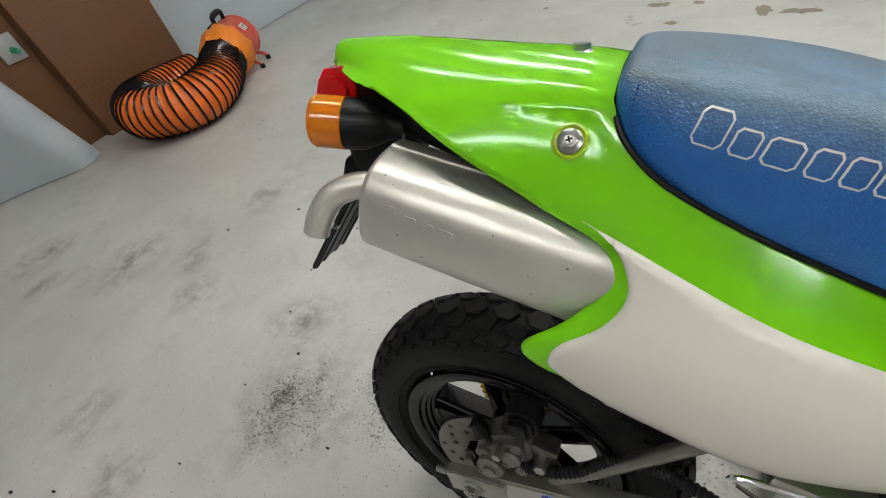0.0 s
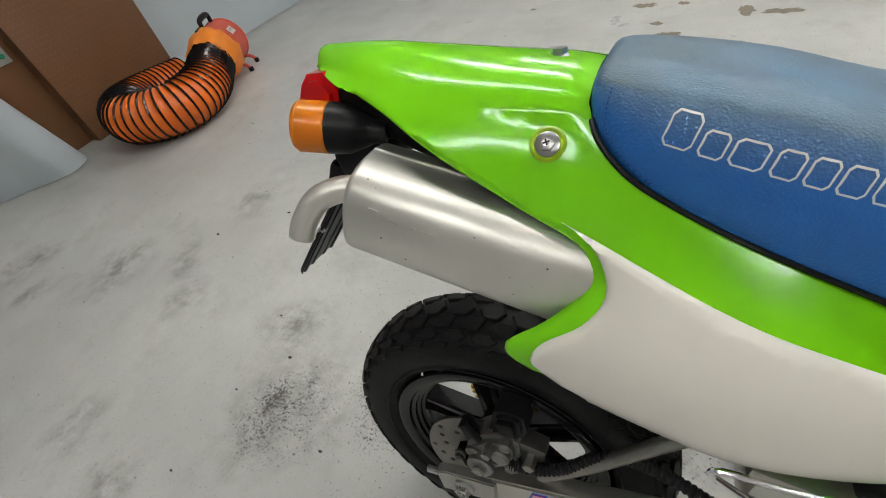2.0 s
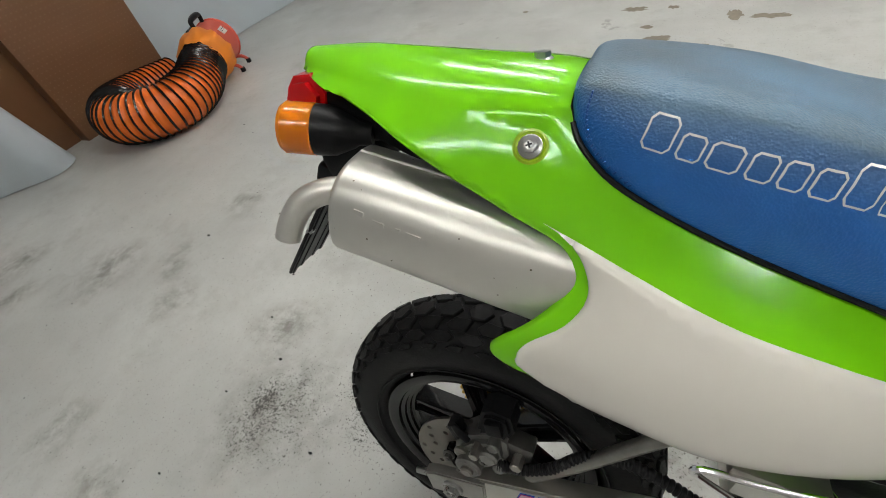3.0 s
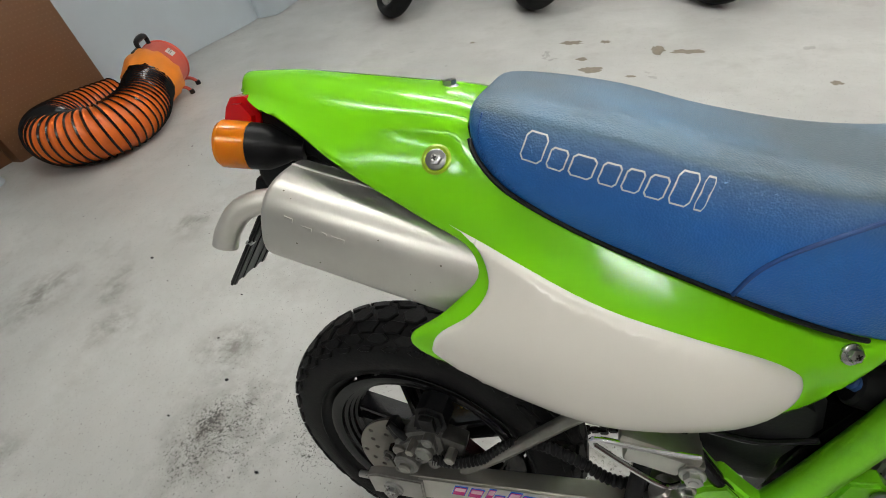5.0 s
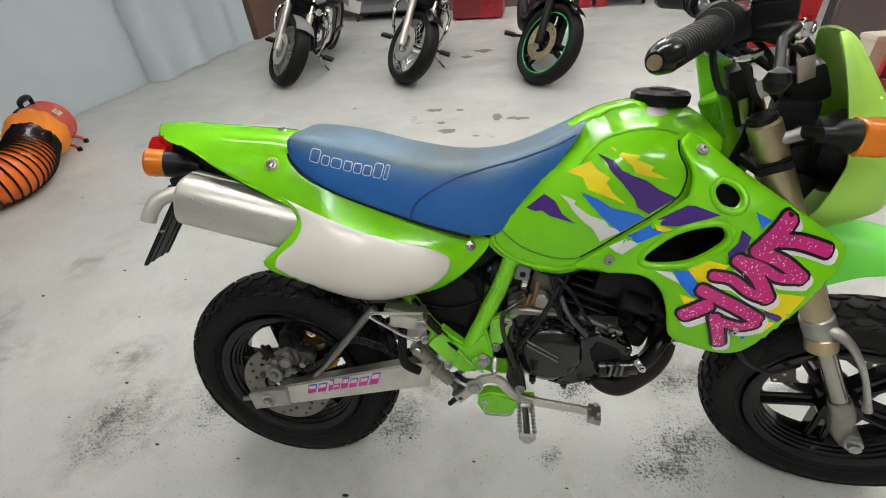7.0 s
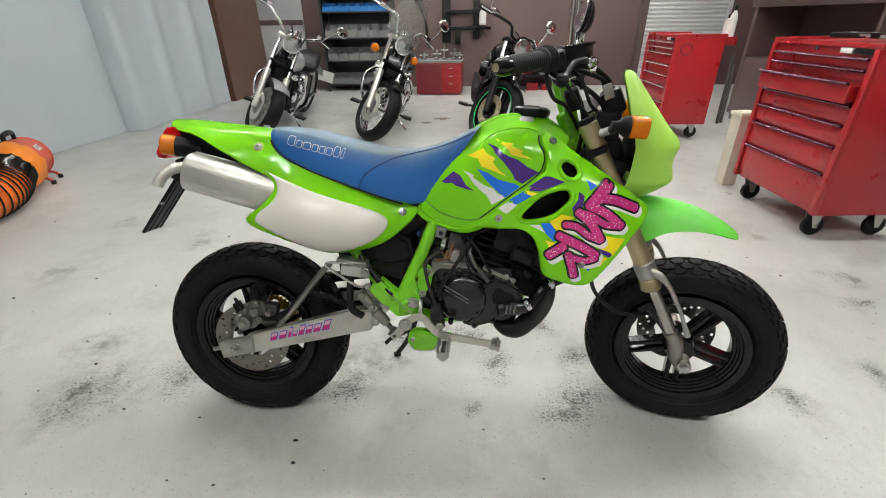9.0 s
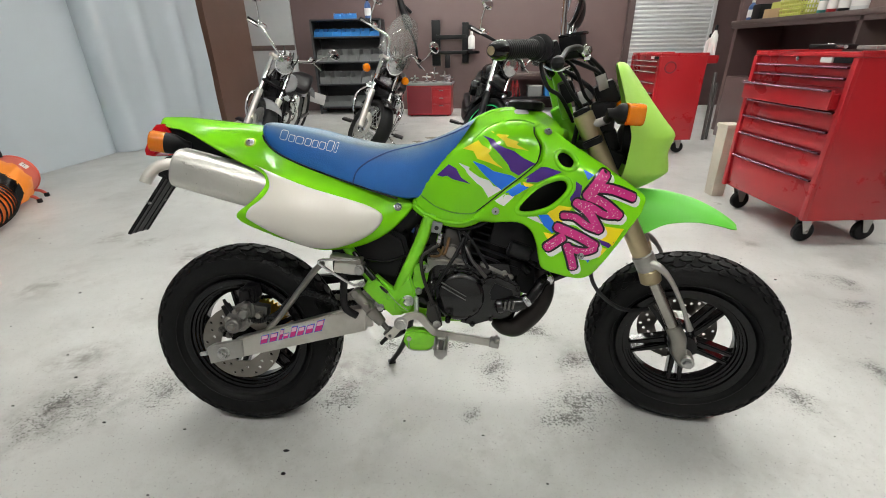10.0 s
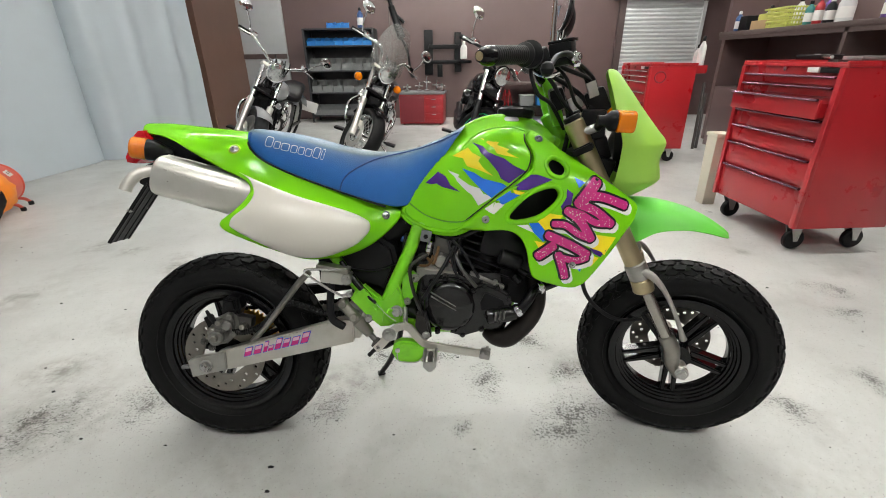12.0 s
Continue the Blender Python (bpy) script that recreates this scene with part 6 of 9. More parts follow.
box(bm, (0.385, -0.015, 0.40), (0.10, 0.07, 0.10), bevel=0.012)
box(bm, (0.30, 0, 0.44), (0.08, 0.10, 0.10), bevel=0.02)
part("mudguard", bm, M_BLACK, bike, "black rear mudguard and linkage")
bm = bmesh.new()
cyl(bm, (0.455, -0.040, 0.505), (0.470, -0.040, 0.496), 0.007, n=16, bevel=0.002)
part("wiring_plug", bm, M_PLUG_BLUE, bike, "small blue wiring plug")
bm = bmesh.new()
sweep(bm, [(0.325, -0.082, 0.462), (0.350, -0.088, 0.425), (0.376, -0.094, 0.396), (0.402, -0.104, 0.372)], [0.005, 0.0075, 0.0075, 0.003], 12)
switch = part("brake_switch", bm, M_BLACK_GLOSS, bike, "black brake light switch with its pull wire")
bm = bmesh.new()
sweep(bm, [(0.402, -0.104, 0.372), (0.425, -0.112, 0.350), (0.448, -0.118, 0.335)], 0.0012, 6)
part("pull_wire", bm, M_CHROME, switch, "thin steel pull wire")

# engine
bm = bmesh.new()
box(bm, (0.585, 0.0, 0.365), (0.20, 0.15, 0.14), bevel=0.025)
box(bm, (0.62, 0.0, 0.335), (0.17, 0.13, 0.09), (0, 8, 0), bevel=0.03)
engine = part("crankcase", bm, M_ENGINE, bike, "satin black engine case")
bm = bmesh.new()
plate(bm, [(0.430, 0.300), (0.450, 0.400), (0.475, 0.470), (0.520, 0.500), (0.560, 0.470), (0.560, 0.300), (0.50, 0.285)], -0.048, 0.06, 0.012)
part("gearbox", bm, M_ENGINE, engine, "oily black gearbox housing")
bm = bmesh.new()
plate(bm, [(0.665, 0.400), (0.690, 0.540), (0.760, 0.560), (0.785, 0.520), (0.760, 0.430), (0.725, 0.385)], -0.055, 0.07, 0.010)
part("radiator_core", bm, M_BLACK, engine, "black radiator core behind the shroud")
bm = bmesh.new()
mm = Matrix.Translation((0.563, -0.068, 0.360)) @ Matrix.Rotation(radians(90), 4, "X")
lathe(bm, [(0.062, 0), (0.0625, 0.014), (0.0605, 0.018), (0.058, 0.0185), (0.0575, 0.024), (0.054, 0.029), (0.046, 0.0335), (0.033, 0.036), (0.016, 0.0375), (0.004, 0.038)], 56, mm)
clutch = part("clutch_cover", bm, M_ENGINE, engine, "round glossy black clutch cover")
for dz in (-0.0045, 0.0045):
    bm = bmesh.new()
    box(bm, (0.550, -0.104, 0.376 + dz), (0.064, 0.006, 0.0022), (0, 31, 0), bevel=0.001, seg=1)
    part("raised_line", bm, M_CAST, clutch, "thin worn raised line")
bm = bmesh.new()
plate(bm, [(0.612, 0.402), (0.642, 0.413), (0.672, 0.401), (0.696, 0.386), (0.702, 0.366), (0.698, 0.350), (0.660, 0.342), (0.646, 0.335), (0.642, 0.312), (0.632, 0.300), (0.592, 0.288), (0.565, 0.296), (0.60, 0.335)], -0.094, -0.05, 0.006)
cover_front = part("front_cover", bm, M_ENGINE, engine, "satin black front engine cover")
bm = bmesh.new()
plate(bm, [(0.640, 0.396), (0.682, 0.378), (0.688, 0.362), (0.655, 0.352), (0.632, 0.348), (0.628, 0.372)], -0.0965, -0.09, 0.003)
part("cover_panel", bm, M_BLACK, cover_front)
for x, z in ((0.506, 0.392), (0.524, 0.412), (0.554, 0.424), (0.588, 0.419), (0.508, 0.325), (0.536, 0.301), (0.592, 0.293), (0.634, 0.306), (0.645, 0.340), (0.694, 0.378), (0.668, 0.402), (0.640, 0.408), (0.616, 0.396)):
    bm = bmesh.new()
    cyl(bm, (x, -0.070, z), (x, -0.096, z), 0.0065, n=12, bevel=0.0015)
    cyl(bm, (x, -0.094, z), (x, -0.101, z), 0.0042, n=6, bevel=0.0008)
    part("cover_bolt", bm, M_ENGINE, engine, "black cover bolt")
bm = bmesh.new()
mm, ln = align((0.648, -0.092, 0.337), (0.712, -0.094, 0.346))
lathe(bm, [(0.010, -0.004), (0.018, 0), (0.0185, 0.012), (0.0165, 0.015), (0.0165, 0.026), (0.019, 0.028), (0.019, 0.046), (0.0165, 0.050), (0.0165, 0.062)], 24, mm)
pump = part("water_pump", bm, M_ENGINE, engine, "ribbed black water pump body")
for k in range(3):
    bm = bmesh.new()
    box(bm, (0.664 + 0.009 * k, -0.112, 0.344 + 0.001 * k), (0.004, 0.004, 0.020), (0, 8, 0), bevel=0.001, seg=1)
    part("pump_rib", bm, M_CAST, pump)
bm = bmesh.new()
lathe(bm, [(0.02, 0), (0.05, 0.004), (0.052, 0.10), (0.044, 0.115), (0.02, 0.118)], 28, Matrix.Translation((0.63, 0, 0.41)) @ Matrix.Rotation(radians(20), 4, "Y"))
cylinder = part("cylinder", bm, M_BLACK, engine, "finned black engine cylinder")
for k in range(5):
    bm = bmesh.new()
    box(bm, (0.640 + 0.006 * k, -0.005, 0.436 + 0.016 * k), (0.122, 0.120, 0.004), (0, 20, 0), bevel=0.0015, seg=1)
    part("fin", bm, M_BLACK, cylinder)
bm = bmesh.new()
box(bm, (0.690, -0.02, 0.500), (0.115, 0.11, 0.085), (0, 14, 0), bevel=0.022)
cyl(bm, (0.672, -0.075, 0.470), (0.722, -0.075, 0.452), 0.018, n=18, bevel=0.005)
head = part("cylinder_head", bm, M_BLACK, engine, "black cylinder head with coolant outlet")
bm = bmesh.new()
box(bm, (0.648, -0.070, 0.4145), (0.082, 0.016, 0.008), (0, 24, 0), bevel=0.002)
cyl(bm, (0.665, -0.07, 0.410), (0.665, -0.086, 0.410), 0.006, n=10, bevel=0.001)
part("gasket_flange", bm, M_ALU, engine, "bare aluminium flange")
bm = bmesh.new()
plate(bm, [(0.490, 0.440), (0.520, 0.447), (0.560, 0.442), (0.622, 0.422), (0.620, 0.408), (0.57, 0.420), (0.535, 0.420), (0.512, 0.398), (0.500, 0.380), (0.490, 0.395)], -0.070, -0.02, 0.004)
case_top = part("case_top", bm, M_ALU, engine, "bare grey aluminium upper case")
bm = bmesh.new()
box(bm, (0.553, -0.072, 0.4345), (0.09, 0.006, 0.005), (0, 9, 0), bevel=0.0015, seg=1)
part("case_rib", bm, M_STEEL, case_top)
bm = bmesh.new()
cyl(bm, (0.545, -0.025, 0.456), (0.545, -0.068, 0.456), 0.0185, n=24, bevel=0.004)
box(bm, (0.548, -0.038, 0.486), (0.038, 0.036, 0.045), (0, 8, 0), bevel=0.006)
carb = part("carburettor", bm, M_ALU_DARK, engine, "grimy alloy carburettor")
bm = bmesh.new()
cyl(bm, (0.545, -0.066, 0.456), (0.545, -0.073, 0.456), 0.014, n=20, bevel=0.002)
part("float_cap", bm, M_ALU, carb, "dull alloy cap")
bm = bmesh.new()
lathe(bm, [(0.022, 0), (0.024, 0.002), (0.024, 0.010), (0.022, 0.012)], 22, align((0.512, -0.04, 0.487), (0.524, -0.04, 0.484))[0])
part("clamp_band", bm, M_CHROME, carb, "bright hose clamp band")
bm = bmesh.new()
cyl(bm, (0.46, -0.03, 0.495), (0.52, -0.035, 0.486), 0.021, n=20, bevel=0.003)
part("intake_boot", bm, M_BLACK_SOFT, carb, "black rubber intake boot")
bm = bmesh.new()
box(bm, (0.513, -0.074, 0.516), (0.023, 0.018, 0.025), (0, 12, 0), bevel=0.003)
relay = part("relay", bm, M_GREY_BIN, bike, "small grey relay under the tank")
bm = bmesh.new()
cyl(bm, (0.513, -0.083, 0.516), (0.513, -0.0855, 0.516), 0.005, n=12)
part("relay_cap", bm, M_BLACK, relay)
for pts, r in (([(0.515, -0.06, 0.462), (0.528, -0.078, 0.455), (0.535, -0.076, 0.47), (0.54, -0.06, 0.488)], 0.0035), ([(0.498, -0.07, 0.448), (0.518, -0.078, 0.452), (0.528, -0.074, 0.472)], 0.003)):
    bm = bmesh.new()
    sweep(bm, pts, r, 10)
    part("fuel_hose", bm, M_AMBER_HOSE, engine, "yellowed fuel hose")
bm = bmesh.new()
sweep(bm, [(0.517, -0.100, 0.481), (0.496, -0.110, 0.470), (0.481, -0.116, 0.456), (0.482, -0.118, 0.425), (0.492, -0.118, 0.385), (0.505, -0.118, 0.350)], [0.0032, 0.0036, 0.0040, 0.0040, 0.0040, 0.0042], 14)
kick = part("kick_lever", bm, M_DARK_OIL, bike, "dark bent steel kick-start lever")
bm = bmesh.new()
plate(bm, [(0.492, 0.352), (0.512, 0.355), (0.520, 0.325), (0.524, 0.300), (0.512, 0.290), (0.498, 0.300), (0.488, 0.325)], -0.122, -0.098, 0.005)
part("lever_boss", bm, M_DARK_OIL, kick, "dark cast lever boss")
bm = bmesh.new()
hexbolt(bm, (0.512, -0.121, 0.304), (0, -1, 0), 0.0065, 0.006)
part("bolt", bm, M_BOLT, kick)
for pts, r, mat, label in (([(0.575, -0.075, 0.492), (0.553, -0.095, 0.455), (0.530, -0.105, 0.420), (0.506, -0.106, 0.382)], 0.0042, M_BLACK_SOFT, "black rubber breather hose"),
                           ([(0.572, -0.075, 0.485), (0.588, -0.092, 0.450), (0.604, -0.096, 0.428), (0.622, -0.094, 0.405)], 0.0042, M_DARK_STEEL, "dark steel linkage rod"),
                           ([(0.560, -0.06, 0.512), (0.590, -0.085, 0.488), (0.612, -0.09, 0.452), (0.628, -0.088, 0.424)], 0.0035, M_BLACK_SOFT, "black rubber breather hose"),
                           ([(0.60, -0.05, 0.54), (0.585, -0.072, 0.505), (0.574, -0.082, 0.470), (0.580, -0.09, 0.438)], 0.0045, M_BLACK_GLOSS, "glossy black cable"),
                           ([(0.52, -0.05, 0.535), (0.545, -0.066, 0.515), (0.585, -0.07, 0.512), (0.63, -0.07, 0.53)], 0.005, M_BLACK_GLOSS, "glossy black wiring sleeve"),
                           ([(0.555, -0.05, 0.525), (0.565, -0.075, 0.49), (0.575, -0.09, 0.44), (0.600, -0.098, 0.422)], 0.003, M_BLACK_SOFT, "thin black cable")):
    bm = bmesh.new()
    sweep(bm, pts, r, 10)
    part("engine_hose", bm, mat, bike, label)
for p, q, r in (((0.588, -0.085, 0.428), (0.588, -0.085, 0.446), 0.006), ((0.705, -0.07, 0.424), (0.722, -0.078, 0.410), 0.010), ((0.716, -0.06, 0.438), (0.738, -0.066, 0.425), 0.009)):
    bm = bmesh.new()
    cyl(bm, p, q, r, n=14, bevel=0.002)
    part("fitting", bm, M_BLACK_GLOSS, engine, "small black hose fitting")
bm = bmesh.new()
sweep(bm, [(0.70, -0.01, 0.45), (0.738, -0.03, 0.448), (0.758, -0.045, 0.412), (0.760, -0.055, 0.360), (0.745, -0.060, 0.322), (0.720, -0.060, 0.291), (0.695, -0.058, 0.270), (0.670, -0.050, 0.270), (0.650, -0.035, 0.278)], [0.018, 0.020, 0.022, 0.0235, 0.024, 0.0235, 0.0225, 0.021, 0.015], 20)
exhaust = part("exhaust_header", bm, M_RUST, bike, "dark heat-stained exhaust pipe")
bm = bmesh.new()
sweep(bm, [(0.706, -0.094, 0.346), (0.722, -0.096, 0.356), (0.738, -0.092, 0.375), (0.752, -0.082, 0.392), (0.78, -0.07, 0.402), (0.81, -0.06, 0.41)], 0.0128, 14)
hose = part("coolant_hose", bm, M_BLACK_GLOSS, bike, "black coolant hose")
for p, q in (((0.710, -0.095, 0.348), (0.722, -0.0955, 0.357)), ((0.760, -0.078, 0.3955), (0.772, -0.0735, 0.400))):
    bm = bmesh.new()
    lathe(bm, [(0.0145, 0), (0.0155, 0.002), (0.0155, 0.009), (0.0145, 0.011)], 18, align(p, q)[0])
    hexbolt(bm, (p[0] + 0.004, p[1] - 0.015, p[2] + 0.006), (0, -1, 0), 0.0045, 0.008)
    part("hose_clamp", bm, M_CHROME, hose, "chrome hose clamp")
bm = bmesh.new()
plate(bm, [(0.43, 0.555), (0.62, 0.555), (0.62, 0.475), (0.52, 0.455), (0.455, 0.44), (0.43, 0.47)], 0.0, 0.045, 0.006)
part("wiring_tray", bm, M_BLACK, bike, "black wiring tray under the tank")
bm = bmesh.new()
box(bm, (0.722, 0.0, 0.392), (0.050, 0.10, 0.085), (0, 20, 0), bevel=0.012)
part("reed_block", bm, M_BLACK, engine, "black block ahead of the cylinder")
bm = bmesh.new()
box(bm, (0.785, 0, 0.52), (0.03, 0.20, 0.16), (0, 26, 0), bevel=0.005)
box(bm, (0.752, 0.0, 0.455), (0.05, 0.14, 0.08), (0, 26, 0), bevel=0.012)
part("radiator", bm, M_BLACK, bike, "black radiator behind the shroud")
bm = bmesh.new()
sweep(bm, [(0.83, -0.06, 0.52), (0.845, -0.10, 0.44), (0.86, -0.10, 0.39), (0.90, -0.08, 0.345), (0.95, -0.06, 0.315), (1.02, -0.02, 0.30)], 0.0045, 10)
part("speedometer_cable", bm, M_BLACK_SOFT, bike, "black speedometer cable")

# bolts of the bodywork
M_YELLOWED = material("yellowed_green_plastic", (0.33, 0.52, 0.01), 0.3, grain=0.1, scale=60, stain=0.5, stain_scale=60, stain_color=(0.22, 0.26, 0.01))
for x, z, f, r in ((0.112, 0.704, cover_y, 0.0056), (0.427, 0.561, cover_y, 0.0056), (0.640, 0.556, shroud_y, 0.0052), (0.747, 0.718, shroud_y, 0.0052), (0.809, 0.471, shroud_y, 0.0048)):
    y = f(x, z)
    e = 0.004
    n = Vector(((f(x + e, z) - f(x - e, z)) / (2 * e), -1, (f(x, z + e) - f(x, z - e)) / (2 * e))).normalized()
    bm = bmesh.new()
    hexbolt(bm, (x, y - 0.0005, z), n, r, 0.006, 1.55)
    bolt = part("bolt", bm, M_BOLT, bike, "zinc flanged bolt")
    # two black strips on the head paint the shade of its cross recess
    bm = bmesh.new()
    mm, _ = align(Vector((x, y - 0.0005, z)) + n * 0.0066, Vector((x, y - 0.0005, z)) + n * 0.0076)
    for turn in (20, 110):
        bmesh.ops.create_cube(bm, size=1, matrix=mm @ Matrix.Rotation(radians(turn), 4, "Z") @ Matrix.Diagonal((r * 0.85, r * 0.22, 0.0008, 1)))
    part("recess_shade", bm, M_BLACK, bolt, "black cross strips painted as the shade of a recess")
    if x < 0.2:
        bm = bmesh.new()
        mm, _ = align((x, y, z), Vector((x, y, z)) + n)
        lathe(bm, [(r * 1.5, 0.0002), (r * 1.9, 0.0012), (r * 2.25, 0.0002)], 28, mm, caps=False)
        part("stained_recess", bm, M_YELLOWED, bolt, "yellowed ring round the bolt")
bm = bmesh.new()
cyl(bm, (0.104, 0, 0.732), (0.103, 0, 0.7455), 0.0085, n=20, bevel=0.002)
cyl(bm, (0.103, 0, 0.745), (0.103, 0, 0.750), 0.0065, n=6)
part("seat_bolt", bm, M_BOLT, bike, "zinc seat bolt")

# fuel cap
bm = bmesh.new()
mm = Matrix.Translation((0.712, 0, 0.770)) @ Matrix.Rotation(radians(4), 4, "Y")
lathe(bm, [(0.038, -0.004), (0.0425, 0.003), (0.0425, 0.012), (0.036, 0.017), (0.02, 0.0175)], 9, mm)
lathe(bm, [(0.019, 0.0170), (0.018, 0.0195), (0.012, 0.0205), (0.004, 0.0205)], 24, mm)
part("fuel_cap", bm, M_BLACK, tank, "black faceted fuel cap")
decal("caution_sticker", spline([(0.684, 0.758), (0.685, 0.7665), (0.698, 0.7675), (0.711, 0.767), (0.714, 0.758), (0.699, 0.7565)], 3, closed=True), tank, M_PAPER, tank, "worn white caution sticker", 0.0006, 0.006)

# seat piping and lettering
near_seat = conform(seat)
bm = bmesh.new()
pts = []
for x, z in spline([(0.334, 0.614), (0.342, 0.637), (0.358, 0.654), (0.385, 0.6695), (0.415, 0.682), (0.45, 0.690), (0.50, 0.7010), (0.55, 0.7185), (0.584, 0.7345)], 4):
    y = near_seat(x, z)
    if y is not None:
        pts.append((x, y - 0.0002, z))
sweep(bm, pts, 0.0018, 8, per=1)
M_STITCH = material("blue_thread", (0.010, 0.075, 0.30), 0.6, grain=0.1)
M_PIPING = material("navy_piping", (0.008, 0.05, 0.2), 0.5, grain=0.1)
part("piping", bm, M_PIPING, seat, "dark blue seat piping")
near_cover = conform(cover)
# black bars along the seam stand for the shade under the seat
for mirror in (1, -1):
    bm = bmesh.new()
    pts = []
    for x, z in seatline[2:-1]:
        y0, y1 = near_seat(x, z + 0.003), near_cover(x, z - 0.004)
        if y0 is not None and y1 is not None:
            pts.append((x, mirror * (min(y0, y1) + 0.0006), z - 0.001))
    sweep(bm, pts, 0.0022, 8, per=1)
    part("seat_shade_line", bm, M_BLACK, seat, "black line put in as the shade between seat and side cover")
for k, (x, z) in enumerate(spline([(0.1535, 0.738), (0.1515, 0.725), (0.155, 0.710), (0.165, 0.697), (0.182, 0.684)], 5)):
    y = near_seat(x, z)
    if y is not None:
        bm = bmesh.new()
        box(bm, (x - 0.004, y + 0.001, z), (0.0009, 0.0012, 0.0024), (0, 10 + 2.5 * k, 0))
        part("stitch", bm, M_STITCH, seat)


def block_letters(left_low, left_high, right_low, right_high, widths, slant=0.0, gap=0.84):
    """Plain slanted blocks that stand for a word, between two ends."""
    a, b, c, d = (np.array(p) for p in (left_low, left_high, right_low, right_high))
    total = sum(w for w, _ in widths)
    out, t = [], 0.0
    for w, tall in widths:
        t0, t1 = t / total, (t + w * gap) / total
        t += w
        p0, p1 = a + (c - a) * t0, a + (c - a) * t1
        q0, q1 = b + (d - b) * t0, b + (d - b) * t1
        lean = (c - a) / np.linalg.norm(c - a) * slant * np.linalg.norm(b - a) * tall
        out.append([p0, p1, p1 + (q1 - p1) * tall + lean, p0 + (q0 - p0) * tall + lean])
    return out


for k, quad in enumerate(block_letters((0.1795, 0.7105), (0.186, 0.7305), (0.304, 0.680), (0.3105, 0.7015), [(1.25, 1), (1, 0.72), (1.3, 0.72), (1, 0.72), (0.95, 0.72), (1, 0.72), (1.05, 1), (0.5, 1)])):
    quad = np.array(quad)
    bm = bmesh.new()
    ring = []
    soft = [p + (q - p) * f for p, q in zip(quad, np.roll(quad, -1, axis=0)) for f in (0.16, 0.84)]
    for p, q in zip(soft, np.roll(soft, -1, axis=0)):
        for f in np.linspace(0, 1, 5)[:-1]:
            x, z = p + (q - p) * f
            y = near_seat(x, z)
            ring.append(Vector((x, (y if y is not None else -0.085) - 0.0004, z)))
    c = sum(ring, Vector()) / len(ring)
    inner = [r + (c - r).normalized() * 0.0013 + Vector((0, -0.0003, 0)) for r in ring]
    va, vb = [bm.verts.new(r) for r in ring], [bm.verts.new(r) for r in inner]
    for i in range(len(ring)):
        bm.faces.new((va[i], va[(i + 1) % len(ring)], vb[(i + 1) % len(ring)], vb[i]))
    bmesh.ops.recalc_face_normals(bm, faces=bm.faces)
    part("seat_print", bm, M_WHITE_DECAL, seat, "white outlined print block")

# swing arm print
M_PINK_PALE = material("pale_pink_print", (0.72, 0.42, 0.55), 0.3, grain=0.04)
for k, quad in enumerate(block_letters((0.094, 0.243), (0.092, 0.265), (0.248, 0.280), (0.248, 0.303), [(1, 0.8), (1, 0.8), (0.5, 1), (0.7, 0.5), (0.8, 1), (0.9, 0.8), (1, 0.8), (1, 1)], 0.42, 0.72)):
    q = np.array(quad)
    c = q.mean(0)
    for mat, grow, y, label in ((M_BLUE_DECAL, 1.14, -0.0968, "blue print edge"), (M_PINK, 1.0, -0.0975, "pink print block")):
        bm = bmesh.new()
        plate(bm, [tuple(c + (p - c) * grow) for p in q], y, y + 0.0012)
        part("arm_print", bm, mat, arm, label)
    bm = bmesh.new()
    lo0, lo1, hi1, hi0 = q
    plate(bm, [tuple(lo0 + (hi0 - lo0) * 0.55 + (lo1 - lo0) * 0.06), tuple(lo1 + (hi1 - lo1) * 0.55 - (lo1 - lo0) * 0.06), tuple(hi1 * 0.97 + lo1 * 0.03 - (lo1 - lo0) * 0.06), tuple(hi0 * 0.97 + lo0 * 0.03 + (lo1 - lo0) * 0.06)], -0.0981, -0.0972)
    part("arm_print", bm, M_PINK_PALE, arm, "pale pink print highlight")

# tank and shroud graphics
TANK_ART = [
    (M_PURPLE, [(0.515, 0.631), (0.541, 0.654), (0.557, 0.645), (0.567, 0.627), (0.587, 0.613), (0.549, 0.623), (0.538, 0.630), (0.527, 0.628)]),
    (M_YELLOW, [(0.571, 0.686), (0.604, 0.703), (0.611, 0.693), (0.629, 0.683), (0.624, 0.675), (0.654, 0.645), (0.626, 0.657), (0.601, 0.665), (0.593, 0.681)]),
    (M_YELLOW, [(0.629, 0.722), (0.666, 0.712), (0.662, 0.707), (0.686, 0.698), (0.681, 0.693), (0.707, 0.680), (0.676, 0.686), (0.661, 0.690), (0.656, 0.700), (0.646, 0.708)]),
    (M_PURPLE, [(0.613, 0.713), (0.634, 0.705), (0.644, 0.693), (0.676, 0.680), (0.697, 0.665), (0.721, 0.654), (0.687, 0.630), (0.670, 0.640), (0.664, 0.653), (0.646, 0.675), (0.631, 0.690)]),
    (M_WHITE_DECAL, [(0.562, 0.657), (0.585, 0.648), (0.583, 0.643), (0.606, 0.627), (0.627, 0.620), (0.635, 0.609), (0.655, 0.602), (0.625, 0.584), (0.611, 0.607), (0.601, 0.614), (0.585, 0.630)]),
    (M_BLUE_DECAL, [(0.591, 0.661), (0.616, 0.652), (0.634, 0.640), (0.673, 0.630), (0.683, 0.624), (0.652, 0.600), (0.637, 0.612), (0.621, 0.627), (0.606, 0.643)]),
]
